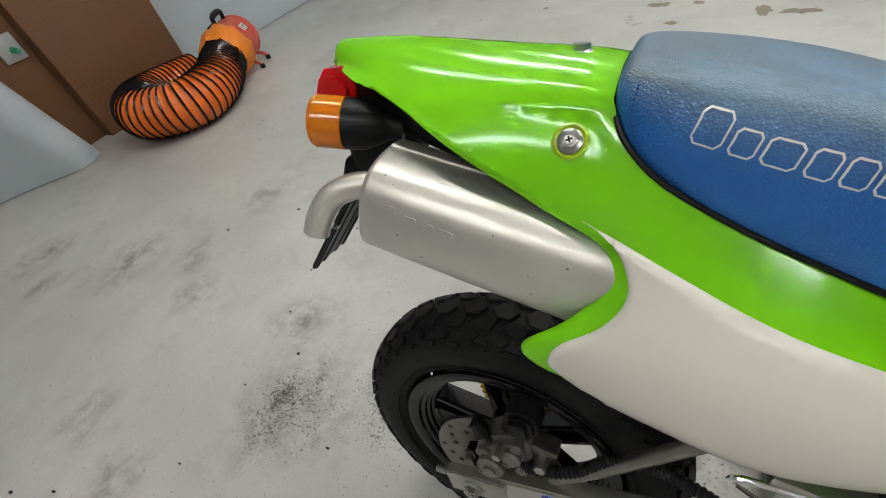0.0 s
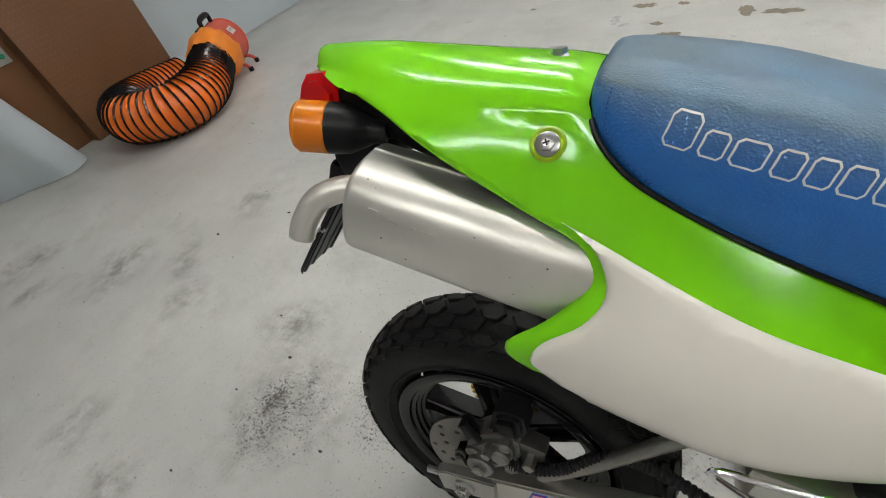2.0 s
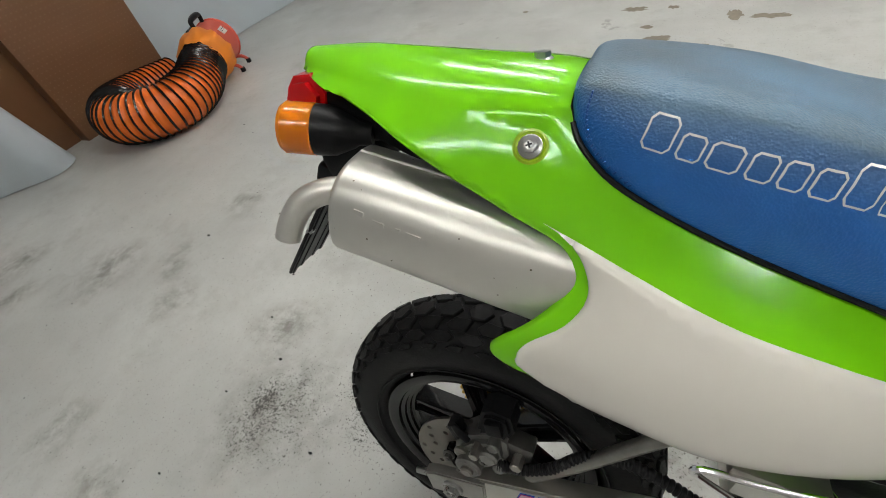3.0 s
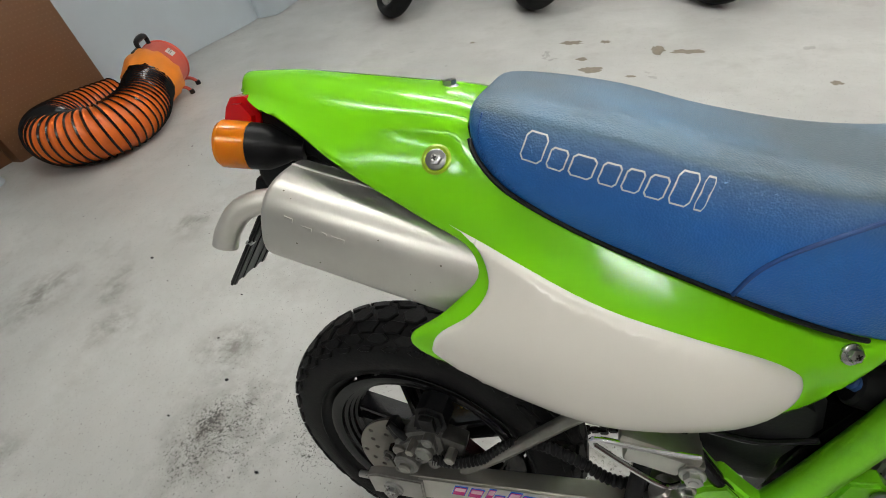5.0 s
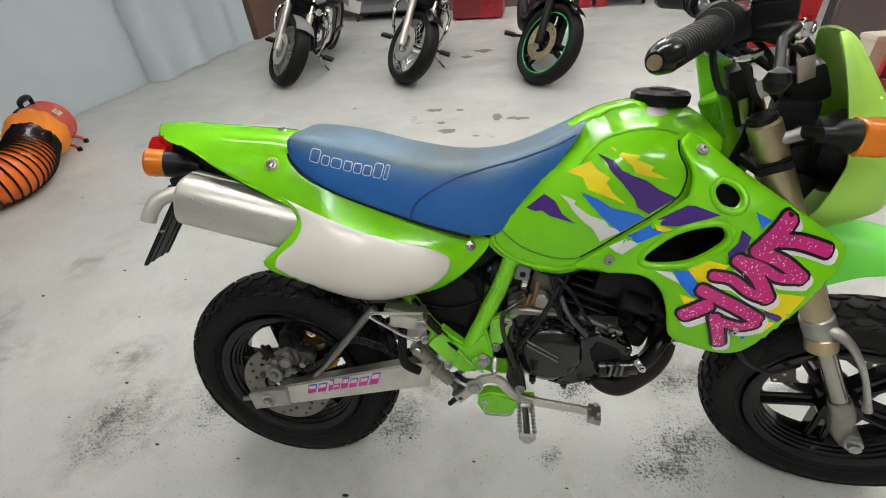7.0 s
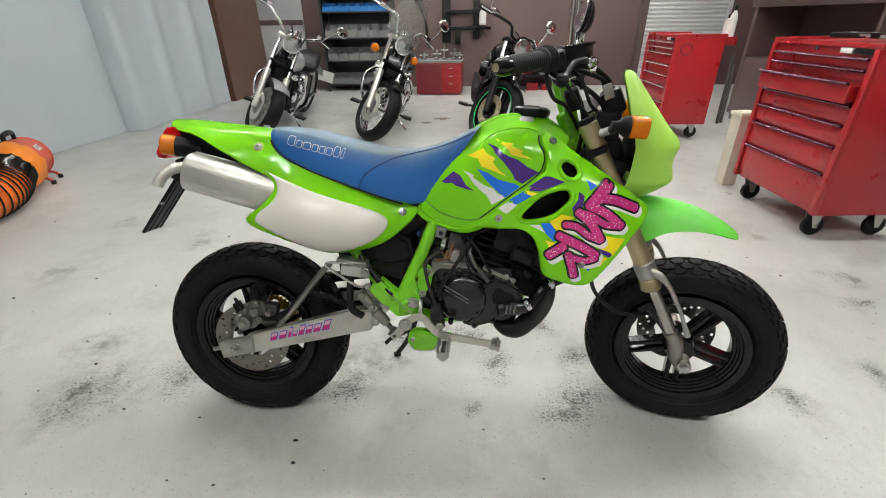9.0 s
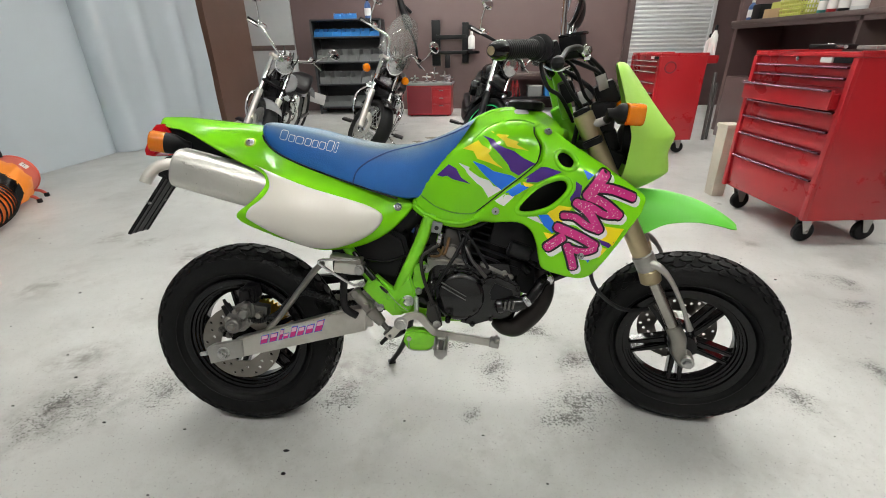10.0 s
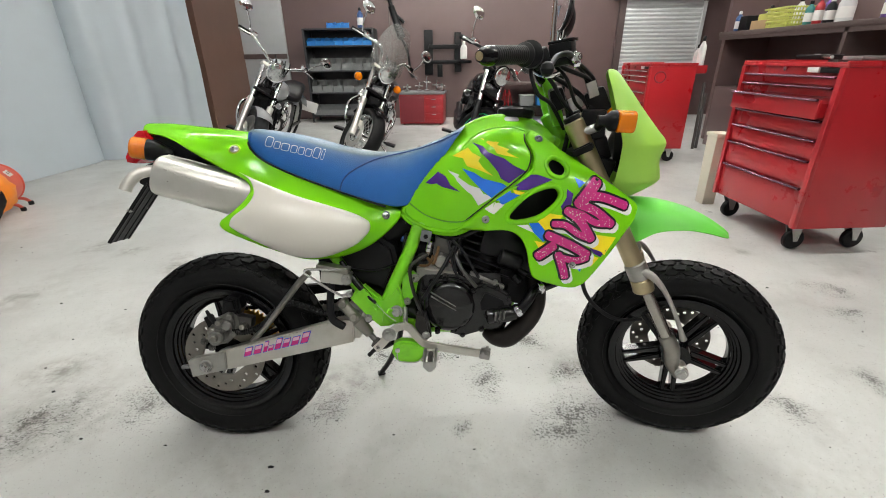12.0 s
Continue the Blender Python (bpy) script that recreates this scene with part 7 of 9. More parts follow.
SHROUD_ART = [
    (M_PURPLE, [(0.730, 0.648), (0.741, 0.648), (0.770, 0.638), (0.756, 0.632), (0.723, 0.617), (0.703, 0.617), (0.697, 0.624)]),
    (M_YELLOW, [(0.694, 0.618), (0.718, 0.612), (0.708, 0.607), (0.698, 0.609)]),
    (M_BLUE_DECAL, [(0.660, 0.596), (0.690, 0.616), (0.708, 0.607), (0.684, 0.592), (0.674, 0.587)]),
    (M_WHITE_DECAL, [(0.638, 0.578), (0.658, 0.593), (0.678, 0.587), (0.657, 0.567), (0.646, 0.572)]),
    (M_PURPLE, [(0.797, 0.620), (0.809, 0.611), (0.805, 0.586), (0.788, 0.579), (0.786, 0.586), (0.796, 0.603)]),
    (M_YELLOW, [(0.762, 0.572), (0.791, 0.568), (0.781, 0.554), (0.772, 0.538), (0.757, 0.538), (0.744, 0.554)]),
    (M_BLUE_DECAL, [(0.727, 0.550), (0.746, 0.552), (0.767, 0.523), (0.753, 0.515), (0.737, 0.530)]),
    (M_WHITE_DECAL, [(0.704, 0.545), (0.725, 0.547), (0.737, 0.531), (0.720, 0.538)]),
    (M_YELLOW, [(0.737, 0.516), (0.756, 0.513), (0.763, 0.498), (0.749, 0.494)]),
    (M_YELLOW, [(0.852, 0.531), (0.896, 0.524), (0.873, 0.490), (0.845, 0.505), (0.860, 0.515)]),
    (M_PURPLE, [(0.842, 0.505), (0.877, 0.499), (0.865, 0.486), (0.850, 0.494)]),
    (M_YELLOW, [(0.843, 0.491), (0.862, 0.485), (0.846, 0.466), (0.841, 0.480)]),
    (M_BLUE_DECAL, [(0.812, 0.643), (0.833, 0.632), (0.820, 0.622)]),
    (M_BLUE_DECAL, [(0.819, 0.464), (0.829, 0.467), (0.825, 0.456)]),
]
for mat, line in TANK_ART:
    decal("tank_graphic", line, tank, mat, tank, mat.name.replace("_", " "))
for mat, line in SHROUD_ART:
    decal("shroud_graphic", line, shrouds[0], mat, shrouds[0], mat.name.replace("_", " "), 0.0015)
STROKES = [
    ([(0.856, 0.633), (0.838, 0.612), (0.821, 0.591)], 0.023), ([(0.831, 0.607), (0.870, 0.603), (0.915, 0.586)], 0.017), ([(0.821, 0.591), (0.854, 0.576), (0.885, 0.551)], 0.017),
    ([(0.885, 0.551), (0.854, 0.554), (0.824, 0.572), (0.799, 0.578)], 0.013), ([(0.799, 0.578), (0.824, 0.557), (0.844, 0.523)], 0.017), ([(0.844, 0.523), (0.820, 0.532), (0.796, 0.549), (0.774, 0.551)], 0.013),
    ([(0.763, 0.528), (0.805, 0.510), (0.836, 0.492)], 0.017), ([(0.836, 0.486), (0.815, 0.480), (0.785, 0.486)], 0.013), ([(0.744, 0.486), (0.772, 0.508)], 0.017), ([(0.782, 0.491), (0.790, 0.467), (0.796, 0.446)], 0.015),
]
for layer, (mat, grow, dx, dz, label) in enumerate(((M_WHITE_DECAL, 0.007, 0.006, -0.008, "white shadow stroke"), (M_BLACK_DECAL, 0.0085, 0, 0, "black stroke edge"), (M_PINK, 0, 0, 0, "speckled magenta brush stroke"))):
    for k, (line, w) in enumerate(STROKES):
        line = [(x + dx, z + dz) for x, z in line]
        decal("brush_stroke", stroke(line, w + grow), shrouds[0], mat, shrouds[0], label, 0.0014 + 0.0006 * layer + 0.00003 * k, 0.0075)

near_shroud = conform(shrouds[0])
bm = bmesh.new()
rnd = random.Random(5)
for line, w in STROKES:
    p = np.array(line)
    for k in range(26):
        s = rnd.random() * (len(p) - 1)
        i = min(int(s), len(p) - 2)
        q = p[i] + (p[i + 1] - p[i]) * (s - i)
        x, z = q[0] + rnd.uniform(-0.42, 0.42) * w, q[1] + rnd.uniform(-0.42, 0.42) * w
        y = near_shroud(x, z)
        if y is None:
            continue
        r = rnd.uniform(0.0004, 0.0011)
        bm.faces.new([bm.verts.new((x + r * math.cos(a), y - 0.0032, z + r * math.sin(a))) for a in (0, 1.25, 2.5, 3.8, 5.0)])
part("paint_speckle", bm, M_WHITE_DECAL, shrouds[0], "white paint speckles", kind="stuff")

# tank lip, shade strip in the gap along the shroud, collars round the openings
near_tank = conform(tank)


def on_skin(near, line, lift, default=-0.09):
    out = []
    for x, z in line:
        y = near(x, z)
        out.append((x, (default if y is None else y) - lift, z))
        default = out[-1][1] + lift
    return out


bm = bmesh.new()
sweep(bm, on_skin(near_tank, spline([(0.466, 0.577), (0.466, 0.566), (0.485, 0.548), (0.522, 0.532), (0.563, 0.5265), (0.588, 0.533)], 6), 0.0008), 0.0042, 10, per=1)
part("tank_lip", bm, M_GREEN, tank, "moulded rim along the tank's lower edge", sharp=80)
bm = bmesh.new()
sweep(bm, on_skin(near_tank, spline([(0.590, 0.697), (0.604, 0.714), (0.622, 0.7290), (0.645, 0.7385), (0.673, 0.7430), (0.701, 0.7415), (0.722, 0.735)], 6), -0.0009), 0.0030, 12, per=1)
part("tank_crease", bm, M_GREEN, tank, "moulded crease below the tank's top panel", sharp=80)
# no groove is cut: its shade is a darker green bar
bm = bmesh.new()
sweep(bm, on_skin(near_tank, spline([(0.478, 0.588), (0.512, 0.563), (0.553, 0.550), (0.588, 0.5485), (0.606, 0.556)], 6), -0.0002), 0.0016, 8, per=1)
part("groove_shade_line", bm, material("groove_shade_green", (0.09, 0.32, 0.006), 0.5, grain=0.05), tank, "thin darker green line painted as the shade of a groove")
# a thin black bar draws the shade in the tank and shroud gap
bm = bmesh.new()
sweep(bm, on_skin(near_tank, spline([(0.600, 0.553), (0.66, 0.602), (0.716, 0.6475), (0.7285, 0.668), (0.7305, 0.690), (0.720, 0.713), (0.720, 0.728)], 6), -0.0002), 0.0015, 8, per=1)
part("gap_shade_strip", bm, M_BLACK, tank, "black strip put in as the shade of the gap between tank and shroud")
for hole, r in ((HOLE_A, 0.0045), (HOLE_B, 0.0055)):
    c0 = hole.mean(0)
    grown = c0 + (hole - c0) * (1 + 0.006 / np.linalg.norm(hole - c0, axis=1))[:, None]
    bm = bmesh.new()
    pts = [(x, shroud_y(x, z) + 0.0015, z) for x, z in np.concatenate([grown, grown[:2]])]
    sweep(bm, pts, r, 12, per=1)
    part("opening_collar", bm, M_GREEN, shrouds[0], "rounded rim of the shroud opening", sharp=80)

# ---- tool cabinets ----


def tool_cabinet(m, label, handle_mat, ajar, deep=0.37):
    """A roller cabinet whose drawers face local -x; local y runs along the front."""
    root = thing("tool_cabinet", m, label, "tool cabinet", "tool cabinets")
    bm = bmesh.new()
    box(bm, (deep / 2 + 0.004, 0.31, 0.482), (deep - 0.008, 0.62, 0.704), bevel=0.006)
    part("body", bm, M_RED_PAINT, root)
    bm = bmesh.new()
    box(bm, (deep / 2, 0.31, 0.838), (deep + 0.01, 0.63, 0.012), bevel=0.004)
    box(bm, (deep / 2, 0.003, 0.848), (deep + 0.01, 0.012, 0.018), bevel=0.003)
    box(bm, (deep / 2, 0.617, 0.848), (deep + 0.01, 0.012, 0.018), bevel=0.003)
    box(bm, (0.002, 0.31, 0.846), (0.010, 0.62, 0.012), bevel=0.003)
    part("top_tray", bm, M_RED_PAINT, root)
    for y in (0.012, 0.608):
        bm = bmesh.new()
        box(bm, (-0.002, y, 0.482), (0.022, 0.026, 0.70), bevel=0.004)
        part("front_post", bm, M_RED_PAINT, root, "folded steel corner post")
    tops = [0.803, 0.759, 0.714, 0.624, 0.541, 0.450, 0.325, 0.160]
    for k in range(7):
        z1, z0 = tops[k], tops[k + 1]
        out = 0.045 if k == ajar else 0.0
        bm = bmesh.new()
        box(bm, (0.004 - out, 0.31, (z0 + z1) / 2 - 0.004), (0.012, 0.56, z1 - z0 - 0.010), bevel=0.003)
        if out:
            for y in (0.045, 0.575):
                box(bm, (0.01 - out / 2, y, (z0 + z1) / 2 - 0.01), (out, 0.006, z1 - z0 - 0.03))
            box(bm, (0.01 - out / 2, 0.31, z0 + 0.012), (out, 0.53, 0.006))
        drawer = part("drawer", bm, M_RED_PAINT, root, "red drawer, slightly open" if out else "")
        bm = bmesh.new()
        sweep(bm, [(-0.010 - out, 0.035, z1 - 0.010), (-0.012 - out, 0.31, z1 - 0.010), (-0.010 - out, 0.585, z1 - 0.010)], 0.0075, 12, flat=0.8)
        part("handle", bm, handle_mat, drawer, "full-width rounded drawer pull")
    bm = bmesh.new()
    cyl(bm, (-0.004, 0.33, 0.822), (0.004, 0.33, 0.822), 0.010, n=16)
    part("lock", bm, M_CHROME, root, "small chrome lock")
    for y0, w, mat in ((0.165, 0.06, M_PAPER), (0.075, 0.10, M_BLACK)):
        bm = bmesh.new()
        box(bm, (0.000, y0, 0.820), (0.012, w, 0.021), bevel=0.001)
        part("badge", bm, mat, root, "plain badge plate")
    for x in (0.05, deep - 0.09):
        for y in (0.07, 0.55):
            bm = bmesh.new()
            cyl(bm, (x + 0.02, y - 0.014, 0.052), (x + 0.02, y + 0.014, 0.052), 0.05, n=24, bevel=0.006)
            caster = part("caster", bm, M_BLACK, root, "black rubber caster wheel")
            bm = bmesh.new()
            for s in (-1, 1):
                plate(bm, [(x - 0.02, 0.13), (x + 0.04, 0.13), (x + 0.03, 0.045), (x + 0.01, 0.045)], y + 0.018 * s, y + 0.022 * s, 0.001)
            box(bm, (x + 0.01, y, 0.128), (0.07, 0.06, 0.006))
            part("fork", bm, M_BOLT, caster, "zinc caster fork")
    return root


M_PULL = material("maroon_drawer_pull", (0.17, 0.075, 0.115), 0.22, 0.95, grain=0.05)
tool_cabinet(pose(2.156, 1.046, 0, 0, 0, 2.4) @ Matrix.Diagonal((1, 1, 0.985, 1)), "red steel roller tool cabinet with one drawer ajar", M_PULL, 2, 0.43)
second = tool_cabinet(pose(2.21, 3.0, 0) @ Matrix.Diagonal((1, 1, 0.95, 1)), "red steel roller tool cabinet with silver drawer pulls", M_CHROME, -1, 0.37)
bm = bmesh.new()
lathe(bm, [(0.036, 0), (0.044, 0.004), (0.052, 0)], 32, Matrix.Translation((0.085, 0.001, 0.745)) @ TO_Y, caps=False)
part("ring_badge", bm, M_RED_DARK, second, "dark red round badge")


def small_box(name, c, s, mat, label, category, rot=(0, 0, 0), bevel=0.004, lid=None):
    root = thing(name, pose(*c, *rot), label, category)
    bm = bmesh.new()
    box(bm, (0, 0, s[2] / 2), s, bevel=bevel)
    part("body", bm, mat, root)
    if lid:
        bm = bmesh.new()
        box(bm, (0, 0, s[2] + 0.004), (s[0] * 1.03, s[1] * 1.03, 0.012), bevel=0.003)
        part("lid", bm, lid, root)
    return root


def bottle(c, r, h, mat, cap, label):
    root = thing("bottle", pose(*c), label, "bottle")
    bm = bmesh.new()
    lathe(bm, [(r * 0.9, 0), (r, 0.006), (r, h * 0.62), (r * 0.85, h * 0.72), (r * 0.4, h * 0.82), (r * 0.38, h * 0.86)], 18)
    part("body", bm, mat, root)
    bm = bmesh.new()
    lathe(bm, [(r * 0.42, h * 0.85), (r * 0.45, h * 0.87), (r * 0.42, h * 0.98), (r * 0.3, h)], 14)
    part("cap", bm, cap, root)
    bm = bmesh.new()
    lathe(bm, [(r * 1.01, h * 0.15), (r * 1.015, h * 0.16), (r * 1.015, h * 0.5), (r * 1.01, h * 0.51)], 18, caps=False)
    part("label_band", bm, M_PAPER, root, "plain label band")
    return root


# things on the tool cabinets
small_box("tool_roll", (2.34, 1.45, 0.845), (0.09, 0.16, 0.022), M_BLACK, "black tool pouch on the red cabinet", "tool pouch", (0, 0, 20))
small_box("socket_tray", (2.36, 1.22, 0.845), (0.10, 0.14, 0.016), M_GREY_BIN, "dark socket tray on the red cabinet", "tool tray", (0, 0, -12))
root = thing("ratchet", pose(2.28, 1.30, 0.845, 0, 0, 70), "chrome ratchet lying on the red cabinet", "ratchet")
bm = bmesh.new()
sweep(bm, [(0, 0, 0.012), (0.08, 0, 0.012), (0.16, 0, 0.012)], [0.008, 0.006, 0.010], 10)
cyl(bm, (0.17, 0, 0.0), (0.17, 0, 0.026), 0.017, n=16, bevel=0.003)
part("body", bm, M_CHROME, root)
for x, y, mat in ((2.625, 3.06, M_WHITE), (2.635, 3.14, M_PAPER)):
    bottle((x, y, 0.752), 0.028, 0.26 if mat is M_WHITE else 0.2, mat, M_BLACK, "white spray can beside the red cabinet")
bm = bmesh.new()
box(bm, (2.628, 3.12, 0.742), (0.088, 0.2, 0.02), bevel=0.003)
box(bm, (2.628, 3.02, 0.768), (0.088, 0.004, 0.05))
part("side_tray", bm, M_RED_PAINT, None, "red steel side tray holding spray cans", category="tray")

# white bin between cabinets
root = thing("slim_bin", pose(2.205, 1.86, 0, 0, 0, 4), "slim cream plastic waste bin", "waste bin")
bm = bmesh.new()
lathe(bm, [(0.05, 0), (0.054, 0.004), (0.066, 0.42)], 4, Matrix.Rotation(radians(45), 4, "Z"))
part("body", bm, M_CREAM, root)
bm = bmesh.new()
box(bm, (0, 0, 0.43), (0.108, 0.108, 0.025), bevel=0.008)
part("lid", bm, M_CREAM, root)

# pipes leaning by the end board
for k in range(2):
    root = thing("steel_pipe", pose(3.02 + 0.05 * k, 3.62 + 0.03 * k, 0), "dark steel pipe leaning against the brown board", "pipe", "leaning pipes")
    bm = bmesh.new()
    cyl(bm, (0, 0, 0), (0.05, 0.12, 0.62 - 0.1 * k), 0.014, n=14, bevel=0.002)
    part("body", bm, M_DARK_STEEL, root)

# shelf on the east side and what stands on it
bm = bmesh.new()
box(bm, (3.45, 2.86, 1.05), (0.50, 2.1, 0.035), bevel=0.003)
box(bm, (3.22, 2.86, 1.03), (0.02, 2.1, 0.06), bevel=0.003)
part("shelf_board", bm, M_BROWN_DARK, None, "dark brown open shelf", kind="structure")
bm = bmesh.new()
box(bm, (3.45, 2.42, 0.82), (0.48, 0.03, 0.42))
part("shelf_bracket", bm, M_BROWN_DARK, None, "dark brown shelf upright", kind="structure")
M_CAN = material("blue_can", (0.03, 0.08, 0.22), 0.35, grain=0.05)
M_VIOLET = material("violet_can", (0.10, 0.04, 0.22), 0.35, grain=0.05)
M_TEAL = material("teal_can", (0.04, 0.22, 0.2), 0.35, grain=0.05)
bottle((3.32, 3.83, 1.068), 0.032, 0.175, M_CAN, M_WHITE, "blue and white bottle on the brown shelf")
small_box("dark_box", (3.34, 3.70, 1.068), (0.12, 0.11, 0.125), M_BLACK, "black carton on the brown shelf", "carton")
small_box("carton", (3.36, 3.50, 1.068), (0.14, 0.18, 0.075), M_CARD, "orange-brown carton on the brown shelf", "carton", (0, 0, 5))
small_box("carton", (3.38, 3.49, 1.144), (0.12, 0.15, 0.05), M_LIME, "lime carton stacked on the brown shelf", "carton", (0, 0, -6))
root = thing("basket", pose(3.35, 3.20, 1.068) @ Matrix.Scale(0.88, 4), "lime plastic basket of cans on the brown shelf", "basket")
bm = bmesh.new()
for k in range(5):
    z = 0.02 + 0.035 * k
    w = 0.11 + 0.006 * k
    for a, b in (((-w, -w * 1.2), (w, -w * 1.2)), ((w, -w * 1.2), (w, w * 1.2)), ((w, w * 1.2), (-w, w * 1.2)), ((-w, w * 1.2), (-w, -w * 1.2))):
        cyl(bm, (*a, z), (*b, z), 0.007, n=8)
for k in range(9):
    t = -0.11 + 0.0275 * k
    for s in (-1, 1):
        cyl(bm, (t, 0.132 * s, 0.0), (t, 0.148 * s, 0.17), 0.005, n=6)
        cyl(bm, (0.11 * s, t * 1.15, 0.0), (0.128 * s, t * 1.15, 0.17), 0.005, n=6)
box(bm, (0, 0, 0.008), (0.22, 0.26, 0.012))
part("weave", bm, M_LIME, root)
for x, y, r, h, mat, label in ((3.32, 2.95, 0.03, 0.17, M_TEAL, "green spray can on the brown shelf"), (3.33, 2.87, 0.03, 0.19, M_RED_SMALL, "red spray can on the brown shelf"), (3.42, 2.91, 0.03, 0.2, M_VIOLET, "violet spray can on the brown shelf"),
                               (3.34, 2.77, 0.035, 0.17, M_BLACK, "black spray can on the brown shelf"), (3.36, 2.66, 0.05, 0.2, M_GREY_METAL, "grey oil bottle on the brown shelf"), (3.34, 2.30, 0.034, 0.18, M_VIOLET, "violet spray can on the brown shelf"),
                               (3.38, 2.22, 0.034, 0.2, M_VIOLET, "violet spray can on the brown shelf"), (3.35, 2.13, 0.034, 0.18, M_CAN, "blue spray can on the brown shelf"), (3.42, 3.20, 0.036, 0.22, M_WHITE, "white bottle on the brown shelf"),
                               (3.45, 3.60, 0.036, 0.2, M_GREY_METAL, "grey bottle on the brown shelf")):
    bottle((x, y, 1.068), r, h, mat, M_BLACK if mat is not M_BLACK else M_WHITE, label)
small_box("carton", (3.32, 2.05, 0.58), (0.16, 0.10, 0.36), M_CARD, "tall cardboard carton on the workbench", "carton")
for x, y, s in ((3.36, 3.6, (0.1, 0.06, 0.09)), (3.38, 3.45, (0.08, 0.08, 0.12)), (3.36, 3.32, (0.1, 0.05, 0.07)), (3.40, 3.15, (0.12, 0.08, 0.1))):
    small_box("power_tool", (x, y, 0.58), s, M_BLACK, "black power tool on the brown workbench", "power tool", (0, 0, 20), 0.012)

# ---- blower and duct hose ----
fan = thing("blower_fan", pose(-2.36, 1.80, 0, 0, 0, 28) @ Matrix.Scale(0.86, 4), "red portable blower fan on the floor", "fan")
bm = bmesh.new()
lathe(bm, [(0.150, -0.12), (0.156, -0.12), (0.158, -0.11), (0.150, -0.10), (0.150, 0.10), (0.158, 0.11), (0.156, 0.12), (0.150, 0.12), (0.140, 0.10), (0.140, -0.10)], 40, Matrix.Translation((0, 0, 0.185)) @ TO_Y, closed=True)
part("housing", bm, M_RED_FAN, fan)
bm = bmesh.new()
for k in range(9):
    a = radians(40 * k)
    sweep(bm, [(0.03 * math.cos(a), 0.06, 0.185 + 0.03 * math.sin(a)), (0.09 * math.cos(a + 0.3), 0.07, 0.185 + 0.09 * math.sin(a + 0.3)), (0.14 * math.cos(a + 0.5), 0.06, 0.185 + 0.14 * math.sin(a + 0.5))], 0.006, 6)
cyl(bm, (0, 0.0, 0.185), (0, 0.08, 0.185), 0.04, n=20, bevel=0.005)
part("grille", bm, M_BLACK, fan, "black rear grille")
bm = bmesh.new()
for y in (-0.09, 0.09):
    sweep(bm, [(-0.155, y, 0.02), (-0.10, y, 0.06), (0.10, y, 0.06), (0.155, y, 0.02)], 0.012, 10)
part("foot_frame", bm, M_RED_FAN, fan)
for x in (-0.155, 0.155):
    for y in (-0.09, 0.09):
        bm = bmesh.new()
        cyl(bm, (x, y, 0), (x, y, 0.03), 0.018, n=14, bevel=0.003)
        part("rubber_foot", bm, M_BLACK, fan)
bm = bmesh.new()
sweep(bm, [(-0.02, -0.08, 0.335), (-0.02, -0.085, 0.385), (-0.02, 0.0, 0.395), (-0.02, 0.08, 0.385), (-0.02, 0.085, 0.335)], [0.014, 0.016, 0.02, 0.016, 0.014], 12)
box(bm, (-0.09, 0, 0.30), (0.05, 0.12, 0.06), (0, -50, 0), bevel=0.01)
part("carry_handle", bm, M_BLACK, fan, "black carry handle and switch box")
bm = bmesh.new()
box(bm, (0.125, -0.01, 0.275), (0.004, 0.075, 0.05), (0, -37, 0), bevel=0.001)
part("rating_label", bm, M_PAPER, fan, "small pale rating label")
bm = bmesh.new()
for k in range(3):
    box(bm, (0.127, -0.01, 0.262 + 0.012 * k), (0.003, 0.055, 0.003), (0, -37, 0))
part("label_bar", bm, M_BLACK, fan, kind="stuff")

M_ORANGE = material("orange_duct_fabric", (0.78, 0.15, 0.010), 0.36, grain=0.15, scale=18, stain=0.4, stain_scale=12, stain_color=(0.55, 0.085, 0.006), bump=0.9, bump_scale=38)
M_ORANGE_CLOTH = material("orange_cuff_cloth", (0.82, 0.24, 0.015), 0.5, grain=0.1, scale=18, bump=0.4, bump_scale=30)
hose_thing = thing("duct_hose", pose(0, 0, 0), "orange ribbed duct hose with black wire spiral, curled on the floor", "duct hose")
HOSE = spline([(-2.27, 1.64, 0.155), (-2.19, 1.52, 0.145), (-2.07, 1.36, 0.135), (-2.02, 1.20, 0.132), (-2.07, 1.07, 0.132), (-2.22, 1.00, 0.136), (-2.38, 1.06, 0.132), (-2.46, 1.20, 0.125), (-2.47, 1.38, 0.115), (-2.46, 1.54, 0.105)], 10)
arc = np.r_[0, np.cumsum(np.linalg.norm(np.diff(HOSE, axis=0), axis=1))]
dense = np.stack([np.interp(np.linspace(0, arc[-1], 420), arc, HOSE[:, k]) for k in range(3)], 1)
s_len = np.linspace(0, arc[-1], 420)
PITCH = 0.031
rad = np.interp(s_len, [0, arc[-1] * 0.7, arc[-1]], [0.118, 0.126, 0.105]) - 0.009 * np.abs(np.sin(np.pi * s_len / PITCH)) ** 0.7
bm = bmesh.new()
sweep(bm, dense, list(rad), 32, per=1)
part("fabric_tube", bm, M_ORANGE, hose_thing, "shiny orange fabric tube", sharp=70)
bm = bmesh.new()
